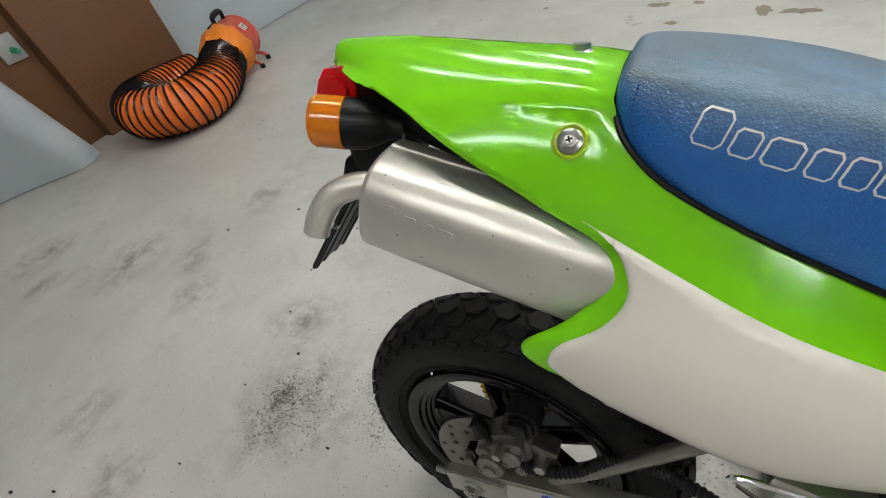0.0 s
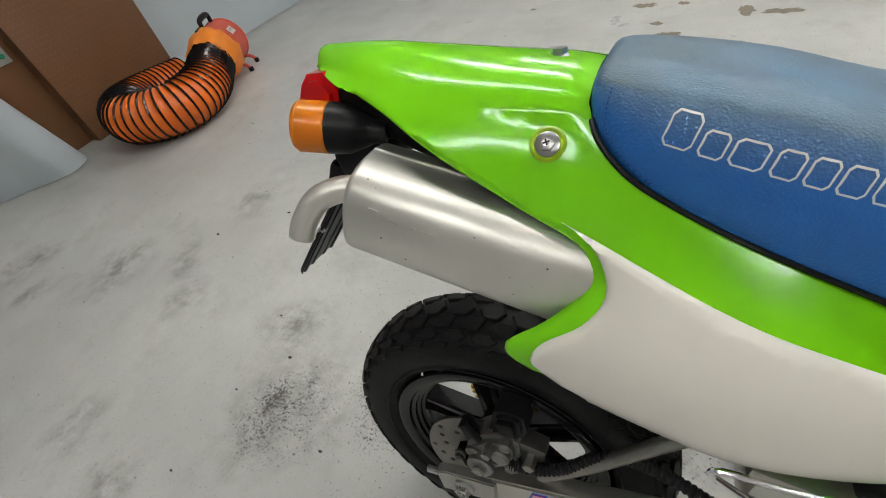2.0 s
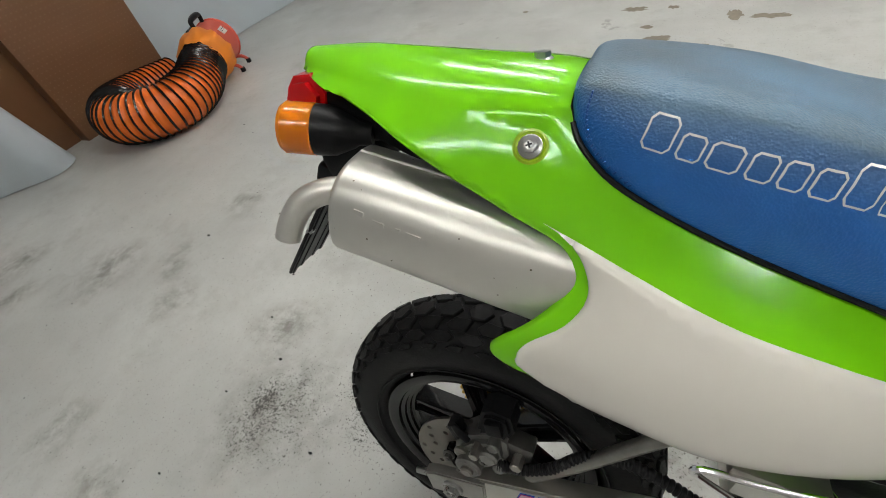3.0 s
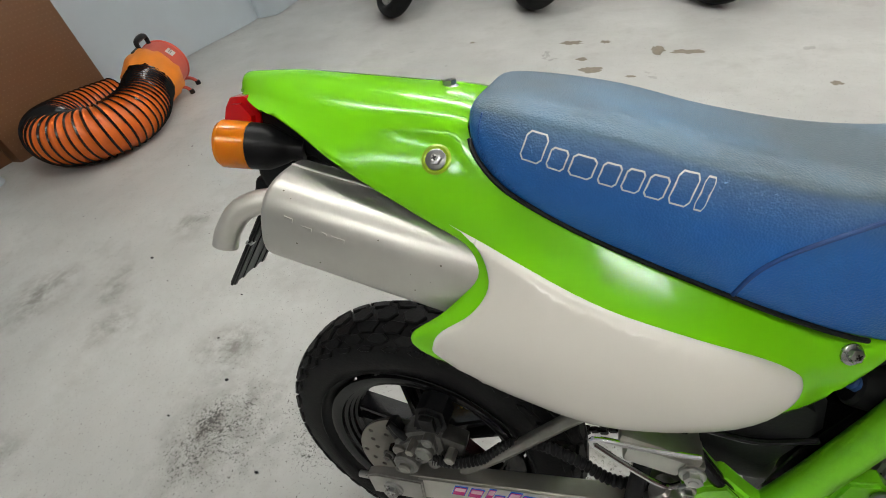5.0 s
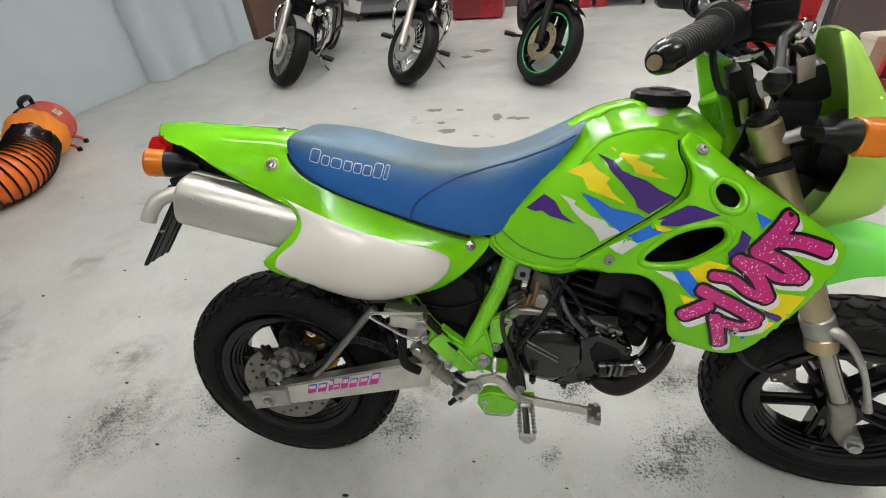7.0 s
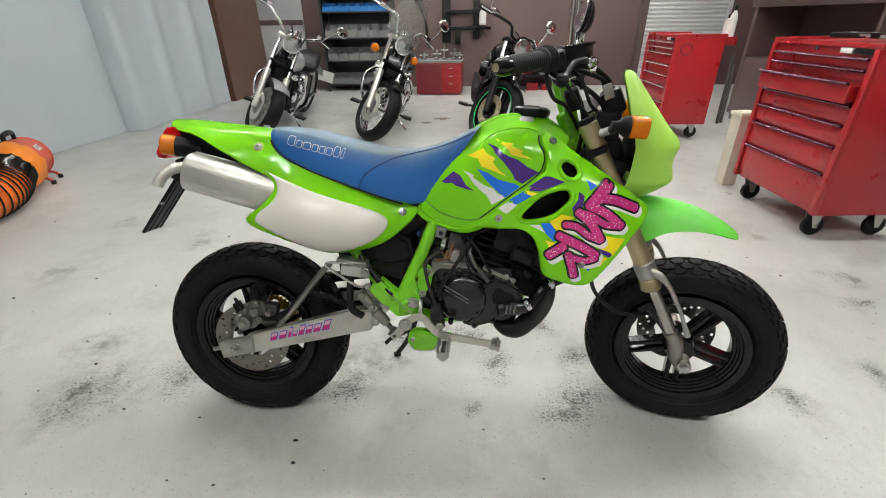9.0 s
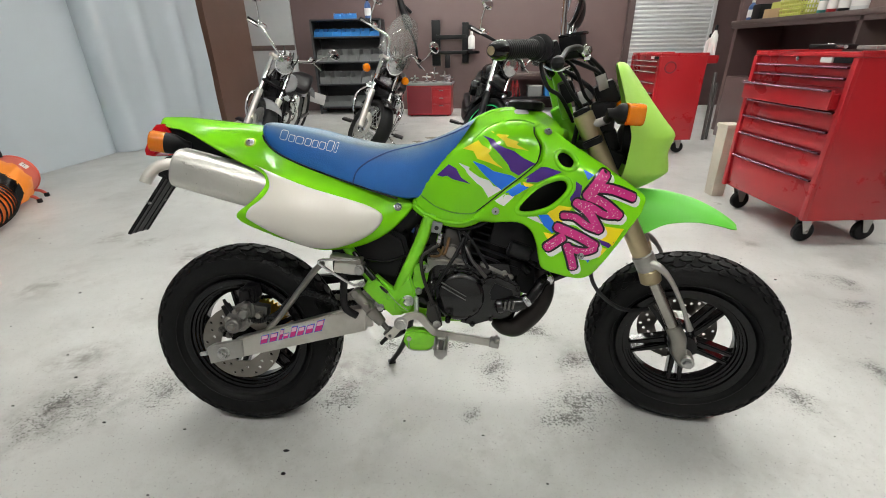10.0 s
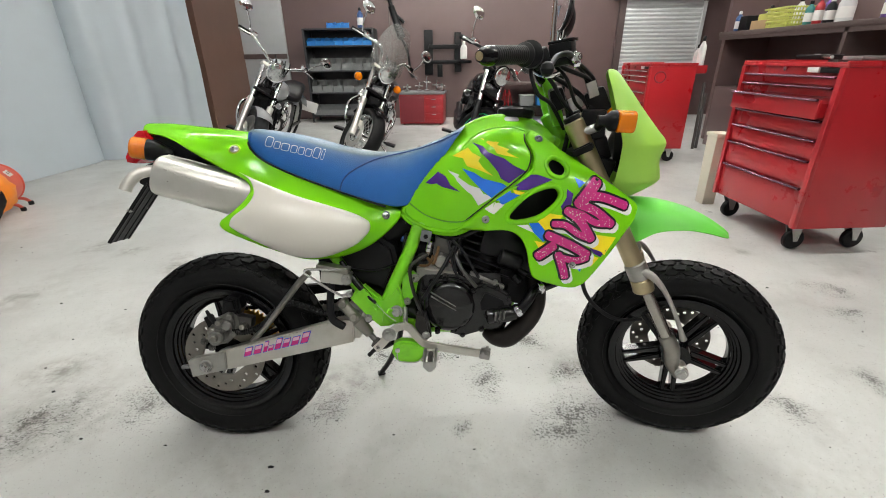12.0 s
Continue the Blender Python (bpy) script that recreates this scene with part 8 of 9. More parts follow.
for q in np.arange(PITCH, arc[-1] - 0.01, PITCH):
    p = np.array([np.interp(q, s_len, dense[:, k]) for k in range(3)])
    p2 = np.array([np.interp(q + 0.01, s_len, dense[:, k]) for k in range(3)])
    r = float(np.interp(q, s_len, np.interp(s_len, [0, arc[-1] * 0.7, arc[-1]], [0.118, 0.126, 0.105])))
    mm, _ = align(p, p2)
    mm = mm @ Matrix.Rotation(radians(3), 4, "X")
    ring = []
    for k in range(36):
        a = 6.28318 * k / 36
        ring.append([bm.verts.new(mm @ Vector(((r + 0.0058 * math.cos(b)) * math.cos(a), (r + 0.0058 * math.cos(b)) * math.sin(a), 0.0058 * math.sin(b)))) for b in (0, 1.57, 3.14, 4.71)])
    for k in range(36):
        for j in range(4):
            bm.faces.new((ring[k][j], ring[k][(j + 1) % 4], ring[(k + 1) % 36][(j + 1) % 4], ring[(k + 1) % 36][j]))
part("wire_coil", bm, M_BLACK_GLOSS, hose_thing, "black wire spiral", kind="stuff")
bm = bmesh.new()
rows = []
cuff_at, _ = align((-2.315, 1.715, 0.160), (-2.20, 1.53, 0.148))
for t, r in ((0, 0.134), (0.03, 0.150), (0.09, 0.146), (0.14, 0.136), (0.18, 0.122)):
    row = []
    for k in range(48):
        a = 6.28318 * k / 48
        rr = r + 0.005 * math.sin(9 * a + 22 * t) + 0.003 * math.sin(17 * a - 30 * t)
        p = cuff_at @ Vector((rr * math.cos(a), rr * math.sin(a), t + 0.012 * math.sin(3 * a)))
        row.append(bm.verts.new((p.x, p.y, max(0.008, p.z))))
    rows.append(row)
for a, b in zip(rows, rows[1:]):
    for k in range(48):
        bm.faces.new((a[k], a[(k + 1) % 48], b[(k + 1) % 48], b[k]))
part("cuff", bm, M_ORANGE_CLOTH, hose_thing, "gathered orange cloth cuff")

# outlet, plug and cord
outlet = thing("wall_outlet", pose(-2.768, 0.893, 0.54), "grey outlet plate with a green plug", "outlet")
bm = bmesh.new()
box(bm, (0.006, 0, 0), (0.012, 0.105, 0.12), bevel=0.004)
part("plate", bm, M_DOOR, outlet)
bm = bmesh.new()
cyl(bm, (0.01, 0.01, -0.012), (0.055, 0.012, -0.02), 0.016, 0.012, n=14, bevel=0.003)
part("plug", bm, M_PLUG, outlet, "green plug")
bm = bmesh.new()
sweep(bm, [(-2.715, 0.905, 0.52), (-2.72, 0.93, 0.49), (-2.74, 0.95, 0.42), (-2.745, 0.935, 0.28), (-2.74, 0.90, 0.10), (-2.70, 0.87, 0.012), (-2.62, 0.84, 0.008), (-2.56, 0.95, 0.008), (-2.48, 1.05, 0.008)], 0.005, 8)
part("cord", bm, M_BLACK_SOFT, outlet, "black cord down to the floor")

# pegboard holes
bm = bmesh.new()
for i in range(25):
    for j in range(60):
        y, z = 1.0 + 0.026 * i, 0.06 + 0.026 * j
        bm.faces.new([bm.verts.new((-2.6885, y + 0.0028 * math.cos(a), z + 0.0028 * math.sin(a))) for a in (0, 1.05, 2.1, 3.14, 4.19, 5.24)])
part("peg_hole", bm, material("pale_hole", (0.27, 0.165, 0.10), 0.8, grain=0.1), pegboard, "pale peg holes", kind="stuff")

# ---- motorcycles parked along the back ----


M_LAMP_GLASS = material("fluted_headlight_glass", (0.45, 0.46, 0.46), 0.12, 0.85, grain=0.5, scale=45, bump=0.6, bump_scale=60, coat=0.5)


def parked_bike(m, label, body_mat, fork_mat, rim_mat, style):
    """A parked road motorcycle: local x ahead, front tyre on the ground at the origin."""
    root = thing("parked_motorcycle", m, label, "motorcycle", "motorcycles parked at the back")
    R, W = 0.27, 0.062
    fx, rx = 0.0, -1.30
    rake = 30 if style != "sport" else 25
    tr = math.tan(radians(rake))
    ax = Vector((-math.sin(radians(rake)), 0, math.cos(radians(rake))))
    head = Vector((fx - 0.06 - (0.70 - R) * tr + 0.03, 0, 0.70))
    steer = Matrix.Translation(head) @ Matrix.Rotation(radians(38), 4, ax) @ Matrix.Translation(-head)

    def pt(name, bm, mat, label="", turn=False, parent=None):
        return part(name, bm, mat, parent or root, label, steer if turn else None)

    def road_wheel(name, cx, turn):
        at = Matrix.Translation((cx, 0, R)) @ TO_Y
        bm = bmesh.new()
        lathe(bm, [(0.195, W * 0.62), (0.20, W * 0.66), (0.205, W * 0.5), (0.19, 0), (0.205, -W * 0.5), (0.20, -W * 0.66), (0.195, -W * 0.62), (0.182, 0)], 48, at, closed=True)
        lathe(bm, [(0.03, W), (0.045, W * 0.9), (0.045, -W * 0.9), (0.03, -W)], 24, at)
        w = pt(name, bm, rim_mat, "wheel", turn)
        bars = []
        if style == "wire":
            for k in range(36):
                a, b = radians(10 * k), radians(10 * k + (28 if k % 2 else -28))
                s = 1 if k % 4 < 2 else -1
                bars.append(((cx + 0.042 * math.cos(b), s * W * 0.8, R + 0.042 * math.sin(b)), (cx + 0.19 * math.cos(a), 0, R + 0.19 * math.sin(a)), 0.0022, 0.0022))
        else:
            n = 9 if style == "cast" else 3
            for k in range(n):
                for d in ((0,) if style == "cast" else (-0.18, 0.18)):
                    a = 6.28318 * k / n + d
                    bars.append(((cx + 0.04 * math.cos(a), 0, R + 0.04 * math.sin(a)), (cx + 0.19 * math.cos(a), 0, R + 0.19 * math.sin(a)), 0.016, 0.010))
        for p, q, r0, r1 in bars:
            bm = bmesh.new()
            cyl(bm, p, q, r0, r1, n=6)
            part("spoke", bm, rim_mat, w)
        bm = bmesh.new()
        rows = []
        for k in range(17):
            a = radians(-50 + 280 * k / 16)
            rows.append((0.232 + 0.038 * math.sin(a), W * math.cos(a)))
        lathe(bm, rows, 56, at, closed=True)
        part("tyre", bm, M_RUBBER, w, "black road tyre")
        bm = bmesh.new()
        ring = [(cx + 0.125 * math.cos(radians(8 * k)), R + 0.125 * math.sin(radians(8 * k))) for k in range(45)]
        plate(bm, ring, -W - 0.016, -W - 0.012, holes=[(cx, R, 0.075)] + [(cx + 0.105 * math.cos(radians(24 * k)), R + 0.105 * math.sin(radians(24 * k)), 0.006) for k in range(15)])
        part("brake_disc", bm, M_STEEL if style != "sport" else M_GOLD, w, "drilled brake disc")
        if style == "sport":
            bm = bmesh.new()
            for s in (-1, 1):
                lathe(bm, [(0.196, W * 0.7 * s), (0.203, W * 0.72 * s), (0.203, W * 0.68 * s)], 56, at, closed=True)
            part("rim_stripe", bm, M_GREEN_LINE, w, "bright green rim stripe")
        return w

    road_wheel("front_wheel", fx, True)
    road_wheel("rear_wheel", rx, False)
    high_z = {"cast": 0.88, "wire": 0.84, "sport": 0.80}[style]
    foot, top = Vector((fx + 0.0, 0, R)), Vector((fx - (high_z - R) * tr, 0, high_z))
    for s in (-1, 1):
        y = 0.095 * s
        bm = bmesh.new()
        mid = foot + (top - foot) * 0.5
        cyl(bm, (foot.x, y, foot.z - 0.02), (mid.x, y, mid.z), 0.028, n=16, bevel=0.004)
        leg = pt("fork_leg", bm, fork_mat, "fork leg", True)
        bm = bmesh.new()
        cyl(bm, (mid.x, y, mid.z), (top.x, y, top.z), 0.020, n=16)
        part("stanchion", bm, M_CHROME, leg, "chrome stanchion")
    for t, mat, wide in ((0.62, M_BLACK_GLOSS, 0.225), (0.97, fork_mat if style != "sport" else M_BLACK, 0.24)):
        bm = bmesh.new()
        box(bm, foot + (top - foot) * t, (0.06, wide, 0.03), (0, -rake, 0), bevel=0.008)
        pt("fork_clamp", bm, mat, "fork clamp", True)
    # front fender hugging the tyre
    bm = bmesh.new()
    rows = []
    for k in range(13):
        a = radians(62 + 92 * k / 12)
        rows.append([bm.verts.new((fx + (R + 0.025 - 0.02 * abs(s) ** 2) * math.cos(a), 0.075 * s, R + (R + 0.025 - 0.02 * abs(s) ** 2) * math.sin(a))) for s in (-1, -0.8, -0.5, 0, 0.5, 0.8, 1)])
    for a, b in zip(rows, rows[1:]):
        for k in range(6):
            bm.faces.new((a[k], a[k + 1], b[k + 1], b[k]))
    bmesh.ops.solidify(bm, geom=bm.faces[:], thickness=0.004)
    pt("front_fender", bm, M_SILVER_PAINT if style == "cast" else M_BLACK_GLOSS, "front fender", True)
    hz, hx = high_z - (0.02 if style == "cast" else 0.01), top.x + 0.105
    bm = bmesh.new()
    lathe(bm, [(0.03, -0.09), (0.06, -0.07), (0.082, -0.02), (0.086, 0.0), (0.080, 0.004)], 28, Matrix.Translation((hx, 0, hz)) @ Matrix.Rotation(radians(90), 4, "Y"))
    lamp = pt("headlight", bm, M_CHROME if style != "sport" else M_BLACK_GLOSS, "round headlight", True)
    bm = bmesh.new()
    lathe(bm, [(0.076, 0.0), (0.070, 0.014), (0.04, 0.024), (0.01, 0.027)], 28, Matrix.Translation((hx, 0, hz)) @ Matrix.Rotation(radians(90), 4, "Y"))
    part("headlight_glass", bm, M_LAMP_GLASS, lamp, "fluted glass")
    high = 0.13 if style == "cast" else 0.14 if style == "wire" else 0.09
    bm = bmesh.new()
    pts = [(top.x - 0.16, -0.37, top.z + high * 0.85), (top.x - 0.08, -0.27, top.z + high * 0.95), (top.x - 0.0, -0.13, top.z + high), (top.x, -0.06, top.z + 0.03), (top.x, 0.06, top.z + 0.03), (top.x, 0.13, top.z + high), (top.x - 0.08, 0.27, top.z + high * 0.95), (top.x - 0.16, 0.37, top.z + high * 0.85)]
    if style == "cast":
        for k, s in ((2, -1), (5, 1)):
            pts[k] = (top.x - 0.03, 0.17 * s, top.z + high * 0.62)
    sweep(bm, pts, 0.0125, 12)
    pt("handlebar", bm, M_CHROME if style != "sport" else M_BLACK, "wide handlebar", True)
    for s in (-1, 1):
        a, b = Vector((top.x - 0.16, 0.37 * s, top.z + high * 0.85)), Vector((top.x - 0.10, 0.29 * s, top.z + high * 0.93))
        bm = bmesh.new()
        cyl(bm, a, b + (b - a) * 0.1, 0.0185, n=14, bevel=0.004)
        pt("grip", bm, M_BLACK_SOFT, "black grip", True)
        bm = bmesh.new()
        sweep(bm, [b + Vector((0.03, 0, 0)), a + Vector((0.07, 0, 0.0)), a + Vector((0.06, 0.01 * s, -0.005))], 0.007, 8)
        box(bm, b + Vector((0.01, -0.03 * s, 0.02)), (0.05, 0.06, 0.04), bevel=0.01)
        pt("lever", bm, M_CHROME, "chrome lever and perch", True)
        bm = bmesh.new()
        c = b + Vector((-0.02, (0.13 if style == "cast" else 0.06) * s, 0.18 if style == "cast" else 0.20))
        sweep(bm, [b, b + Vector((0, 0.04 * s, 0.08)), c], 0.006, 8)
        stem = pt("mirror_stem", bm, M_CHROME, "mirror stem", True)
        bm = bmesh.new()
        lathe(bm, [(0.02, 0.03), (0.05, 0.022), (0.062, 0.006), (0.060, 0.0)], 24, Matrix.Translation(c) @ Matrix.Rotation(radians(70 + 8 * s), 4, "Y") @ Matrix.Diagonal((0.75, 1, 1, 1)))
        part("mirror_head", bm, M_CHROME, stem, "chrome mirror head")
        if style == "wire":
            bm = bmesh.new()
            lathe(bm, [(0.02, -0.05), (0.032, -0.03), (0.036, 0.0)], 20, Matrix.Translation((top.x + 0.05, 0.19 * s, 0.72 + 0.05 * s)) @ Matrix.Rotation(radians(90), 4, "Y"))
            sig = pt("turn_signal", bm, M_CHROME, "chrome turn signal", True)
            bm = bmesh.new()
            lathe(bm, [(0.035, 0.0), (0.03, 0.02), (0.012, 0.03)], 20, Matrix.Translation((top.x + 0.05, 0.19 * s, 0.72 + 0.05 * s)) @ Matrix.Rotation(radians(90), 4, "Y"))
            part("amber_lens", bm, M_AMBER, sig, "amber lens")
    for k, off in enumerate((-0.05, 0.05, 0.1)):
        bm = bmesh.new()
        sweep(bm, [(top.x, off, top.z + high * 0.8), (top.x + 0.09, off * 0.8, top.z + high * 0.3), (top.x + 0.03, off * 0.6, 0.72), (top.x - 0.08, off * 0.4, 0.62)], 0.006, 8)
        pt("cable", bm, M_BLACK_SOFT, "black cable", True)
    if style == "wire":
        bm = bmesh.new()
        rows = []
        for i in range(9):
            z = top.z + 0.02 + 0.045 * i
            w = 0.17 * math.sqrt(max(0.02, 1 - (i / 8.6) ** 3))
            rows.append([bm.verts.new((top.x + 0.14 - 0.10 * (i / 8) - 0.08 * s * s, w * s - 0.03, z)) for s in np.linspace(-1, 1, 13)])
        for a, b in zip(rows, rows[1:]):
            for k in range(12):
                bm.faces.new((a[k], a[k + 1], b[k + 1], b[k]))
        bmesh.ops.solidify(bm, geom=bm.faces[:], thickness=0.003)
        pt("windshield", bm, M_SCREEN, "clear windshield", True)
    # body
    bm = loft([(-0.30, 0.70), (-0.40, 0.76), (-0.52, 0.775), (-0.66, 0.73), (-0.76, 0.66)], [(-0.32, 0.62), (-0.40, 0.585), (-0.52, 0.575), (-0.66, 0.585), (-0.76, 0.60)], [0.05, 0.11, 0.135, 0.11, 0.06], [(0, 0), (0.02, 0.35), (0.2, 0.85), (0.55, 1), (0.9, 0.8), (1, 0.4), (1, 0)])
    pt("fuel_tank", bm, body_mat, "fuel tank")
    bm = loft([(-0.72, 0.64), (-0.82, 0.61), (-0.95, 0.62), (-1.10, 0.68), (-1.30, 0.70)], [(-0.72, 0.58), (-0.82, 0.55), (-0.95, 0.55), (-1.10, 0.59), (-1.30, 0.62)], [0.07, 0.13, 0.15, 0.13, 0.09], [(0, 0), (0.05, 0.7), (0.4, 1), (1, 0.9), (1, 0)])
    pt("saddle", bm, M_BLACK, "black saddle")
    bm = bmesh.new()
    rows = []
    for k in range(13):
        a = radians(10 + 140 * k / 12)
        rows.append([bm.verts.new((rx + (R + 0.05 - 0.03 * abs(s) ** 2) * math.cos(a), 0.10 * s, R + (R + 0.05 - 0.03 * abs(s) ** 2) * math.sin(a))) for s in (-1, -0.8, -0.5, 0, 0.5, 0.8, 1)])
    for a, b in zip(rows, rows[1:]):
        for k in range(6):
            bm.faces.new((a[k], a[k + 1], b[k + 1], b[k]))
    bmesh.ops.solidify(bm, geom=bm.faces[:], thickness=0.004)
    pt("rear_fender", bm, body_mat, "rear fender")
    bm = bmesh.new()
    box(bm, (-0.60, 0, 0.33), (0.36, 0.20, 0.20), bevel=0.04)
    case = pt("crankcase", bm, M_CAST if style != "sport" else M_BLACK, "engine case")
    for tilt, px in ((-22, -0.72), (22, -0.48)) if style != "sport" else ((-8, -0.56),):
        bm = bmesh.new()
        mm = Matrix.Translation((-0.60 + (px + 0.60) * 0.5, 0, 0.38)) @ Matrix.Rotation(radians(tilt), 4, "Y")
        prof = []
        for k in range(9):
            prof += [(0.085, 0.03 + 0.018 * k), (0.085, 0.037 + 0.018 * k), (0.062, 0.038 + 0.018 * k), (0.062, 0.047 + 0.018 * k)]
        lathe(bm, [(0.06, 0)] + prof + [(0.085, 0.2), (0.06, 0.225)], 24, mm)
        part("cylinder", bm, M_CHROME if style != "sport" else M_BLACK, case, "finned cylinder")
    for p, q, r in (((-0.52, -0.10, 0.33), (-0.52, -0.145, 0.33), 0.085), ((-0.68, 0.10, 0.33), (-0.68, 0.145, 0.33), 0.10), ((-0.60, -0.11, 0.52), (-0.60, -0.19, 0.52), 0.07), ((-0.42, 0.10, 0.36), (-0.42, 0.14, 0.36), 0.06)):
        bm = bmesh.new()
        cyl(bm, p, q, r, n=28, bevel=0.015)
        part("round_cover", bm, M_CHROME if style != "sport" else M_BLACK_GLOSS, case, "round chrome engine cover" if style != "sport" else "round black engine cover")
    bm = bmesh.new()
    plate(bm, [(head.x + 0.03, 0.70), (head.x + 0.06, 0.60), (-0.20, 0.42), (-0.26, 0.30), (-0.36, 0.30), (-0.38, 0.60), (head.x - 0.12, 0.72)], -0.075, 0.075, 0.015)
    pt("radiator_block", bm, M_BLACK_GLOSS, "black radiator and down tubes")
    bm = bmesh.new()
    plate(bm, [(-0.36, 0.22), (-0.34, 0.50), (-0.44, 0.58), (-0.74, 0.57), (-0.95, 0.52), (-0.98, 0.30), (-0.86, 0.20)], -0.125, 0.125, 0.03)
    pt("engine_block", bm, M_BLACK, "black engine block and frame covers")
    if style != "sport":
        bm = bmesh.new()
        lathe(bm, [(0.02, 0), (0.075, 0.004), (0.092, 0.018), (0.092, 0.040), (0.080, 0.056), (0.03, 0.062)], 28, Matrix.Translation((-0.50, 0.125, 0.50)) @ Matrix.Rotation(radians(-90), 4, "X"))
        pt("air_cleaner", bm, M_CHROME, "round chrome air cleaner")
        for s in (-1, 1):
            bm = bmesh.new()
            sweep(bm, [(-0.33, 0.16 * s, 0.20), (-0.30, 0.21 * s, 0.34), (-0.36, 0.22 * s, 0.47), (-0.46, 0.16 * s, 0.54)], 0.013, 10)
            pt("crash_bar", bm, M_CHROME, "bent chrome crash bar")
        bm = bmesh.new()
        for s in (-1, 1):
            cyl(bm, (top.x, 0.055 * s, top.z - 0.01), (top.x - 0.01, 0.055 * s, top.z + 0.05), 0.014, n=12)
        lathe(bm, [(0.03, -0.03), (0.045, -0.02), (0.048, 0.012), (0.04, 0.018)], 22, Matrix.Translation((top.x + 0.03, 0, top.z + 0.06)) @ Matrix.Rotation(radians(-35), 4, "Y"))
        pt("gauge", bm, M_CHROME, "chrome gauge and bar risers", True)
    bm = bmesh.new()
    cyl(bm, (-0.30, 0.08, 0.56), (-0.30, 0.13, 0.57), 0.012, n=10)
    lathe(bm, [(0.012, -0.03), (0.026, -0.02), (0.030, 0.0), (0.024, 0.012)], 18, Matrix.Translation((-0.28, 0.14, 0.57)) @ Matrix.Rotation(radians(90), 4, "Y"))
    pt("horn", bm, M_CHROME if style != "sport" else M_BLACK, "small bright round horn")
    for k, z in enumerate((0.24, 0.32)):
        bm = bmesh.new()
        sweep(bm, [(-0.45 - 0.1 * k, -0.05, 0.50), (-0.36, -0.12, 0.42), (-0.45, -0.15, z + 0.03), (-0.75, -0.16, z), (-1.45, -0.17, z + 0.04)], [0.02, 0.021, 0.022, 0.035, 0.036], 16)
        pt("exhaust_pipe", bm, M_CHROME if style != "sport" else M_BLACK, "exhaust pipe")
    bm = bmesh.new()
    for s in (-1, 1):
        sweep(bm, [(head.x - 0.02, 0.02 * s, 0.66), (-0.30, 0.09 * s, 0.45), (-0.36, 0.11 * s, 0.24), (-0.60, 0.12 * s, 0.19), (-0.92, 0.12 * s, 0.22), (-0.98, 0.11 * s, 0.50)], 0.017, 10)
        sweep(bm, [(-0.92, 0.12 * s, 0.27), (rx, 0.11 * s, R)], 0.02, 10)
    cyl(bm, (head.x, 0, 0.62), (head.x - 0.06, 0, 0.76), 0.035, n=18)
    pt("frame", bm, M_BLACK_GLOSS, "black tube frame")
    for s in (-1, 1):
        bm = bmesh.new()
        sweep(bm, [(-0.36, 0.12 * s, 0.22), (-0.34, 0.24 * s, 0.21)], 0.01, 8)
        box(bm, (-0.34, 0.25 * s, 0.215), (0.09, 0.09, 0.022), bevel=0.008)
        pt("foot_rest", bm, M_BLACK, "rubber foot rest")
    bm = bmesh.new()
    sweep(bm, [(-0.48, 0.11, 0.20), (-0.42, 0.20, 0.13), (-0.36, 0.305, 0.075)], 0.011, 10)
    box(bm, (-0.355, 0.31, 0.075), (0.07, 0.04, 0.012), (14, 0, 20), bevel=0.004)
    pt("side_stand", bm, M_CHROME if style != "sport" else M_BLACK, "side stand")
    if style == "cast":
        bm = bmesh.new()
        box(bm, (-1.62, 0.12, 0.42), (0.006, 0.18, 0.13), (0, 10, 12), bevel=0.002)
        pt("plate", bm, M_PAPER, "blank pale plate")
    return root


def stand_bike(x, y, heading, lean):
    """The pose of a parked bike by its front contact, heading from +x in degrees, leaning to its left."""
    return pose(x, y, 0.0) @ Matrix.Rotation(radians(heading), 4, "Z") @ Matrix.Rotation(radians(-lean), 4, "X")


parked_bike(stand_bike(-1.36, 3.08, -88, 21), "silver and chrome cruiser motorcycle parked on its stand", M_SILVER_PAINT, M_STEEL, M_ALU, "cast")
parked_bike(stand_bike(-0.31, 3.00, -90, 19), "black cruiser with wire wheels and clear windshield, parked", M_BLACK_GLOSS, M_STEEL, M_CHROME, "wire")
parked_bike(stand_bike(0.71, 2.84, -91, 16), "black street motorcycle with green rim stripes, parked", M_BLACK_GLOSS, M_BLACK, M_BLACK_GLOSS, "sport")

# ---- storage rack with bins ----
# black steel with the haze of distance mixed into its colour
M_RACK = material("hazed_black_steel", (0.030, 0.031, 0.035), 0.45, grain=0.2, scale=20, stain=0.3, stain_scale=6, stain_color=(0.05, 0.05, 0.052))
rack = thing("storage_rack", pose(0, 0, 0), "black steel rack with rows of small parts bins", "storage rack")
for x in (-1.50, -0.52):
    for y in (5.95, 6.30):
        bm = bmesh.new()
        box(bm, (x, y, 0.64), (0.03, 0.03, 1.28), bevel=0.003)
        part("post", bm, M_RACK, rack)
for z in (0.10, 0.42, 0.72, 1.05, 1.27):
    bm = bmesh.new()
    box(bm, (-1.01, 6.125, z), (0.99, 0.38, 0.02), bevel=0.003)
    part("shelf", bm, M_RACK, rack)


bm = bmesh.new()
box(bm, (-1.01, 6.315, 0.66), (0.99, 0.01, 1.20), bevel=0.002)
part("back_panel", bm, M_RACK, rack, "black back panel")
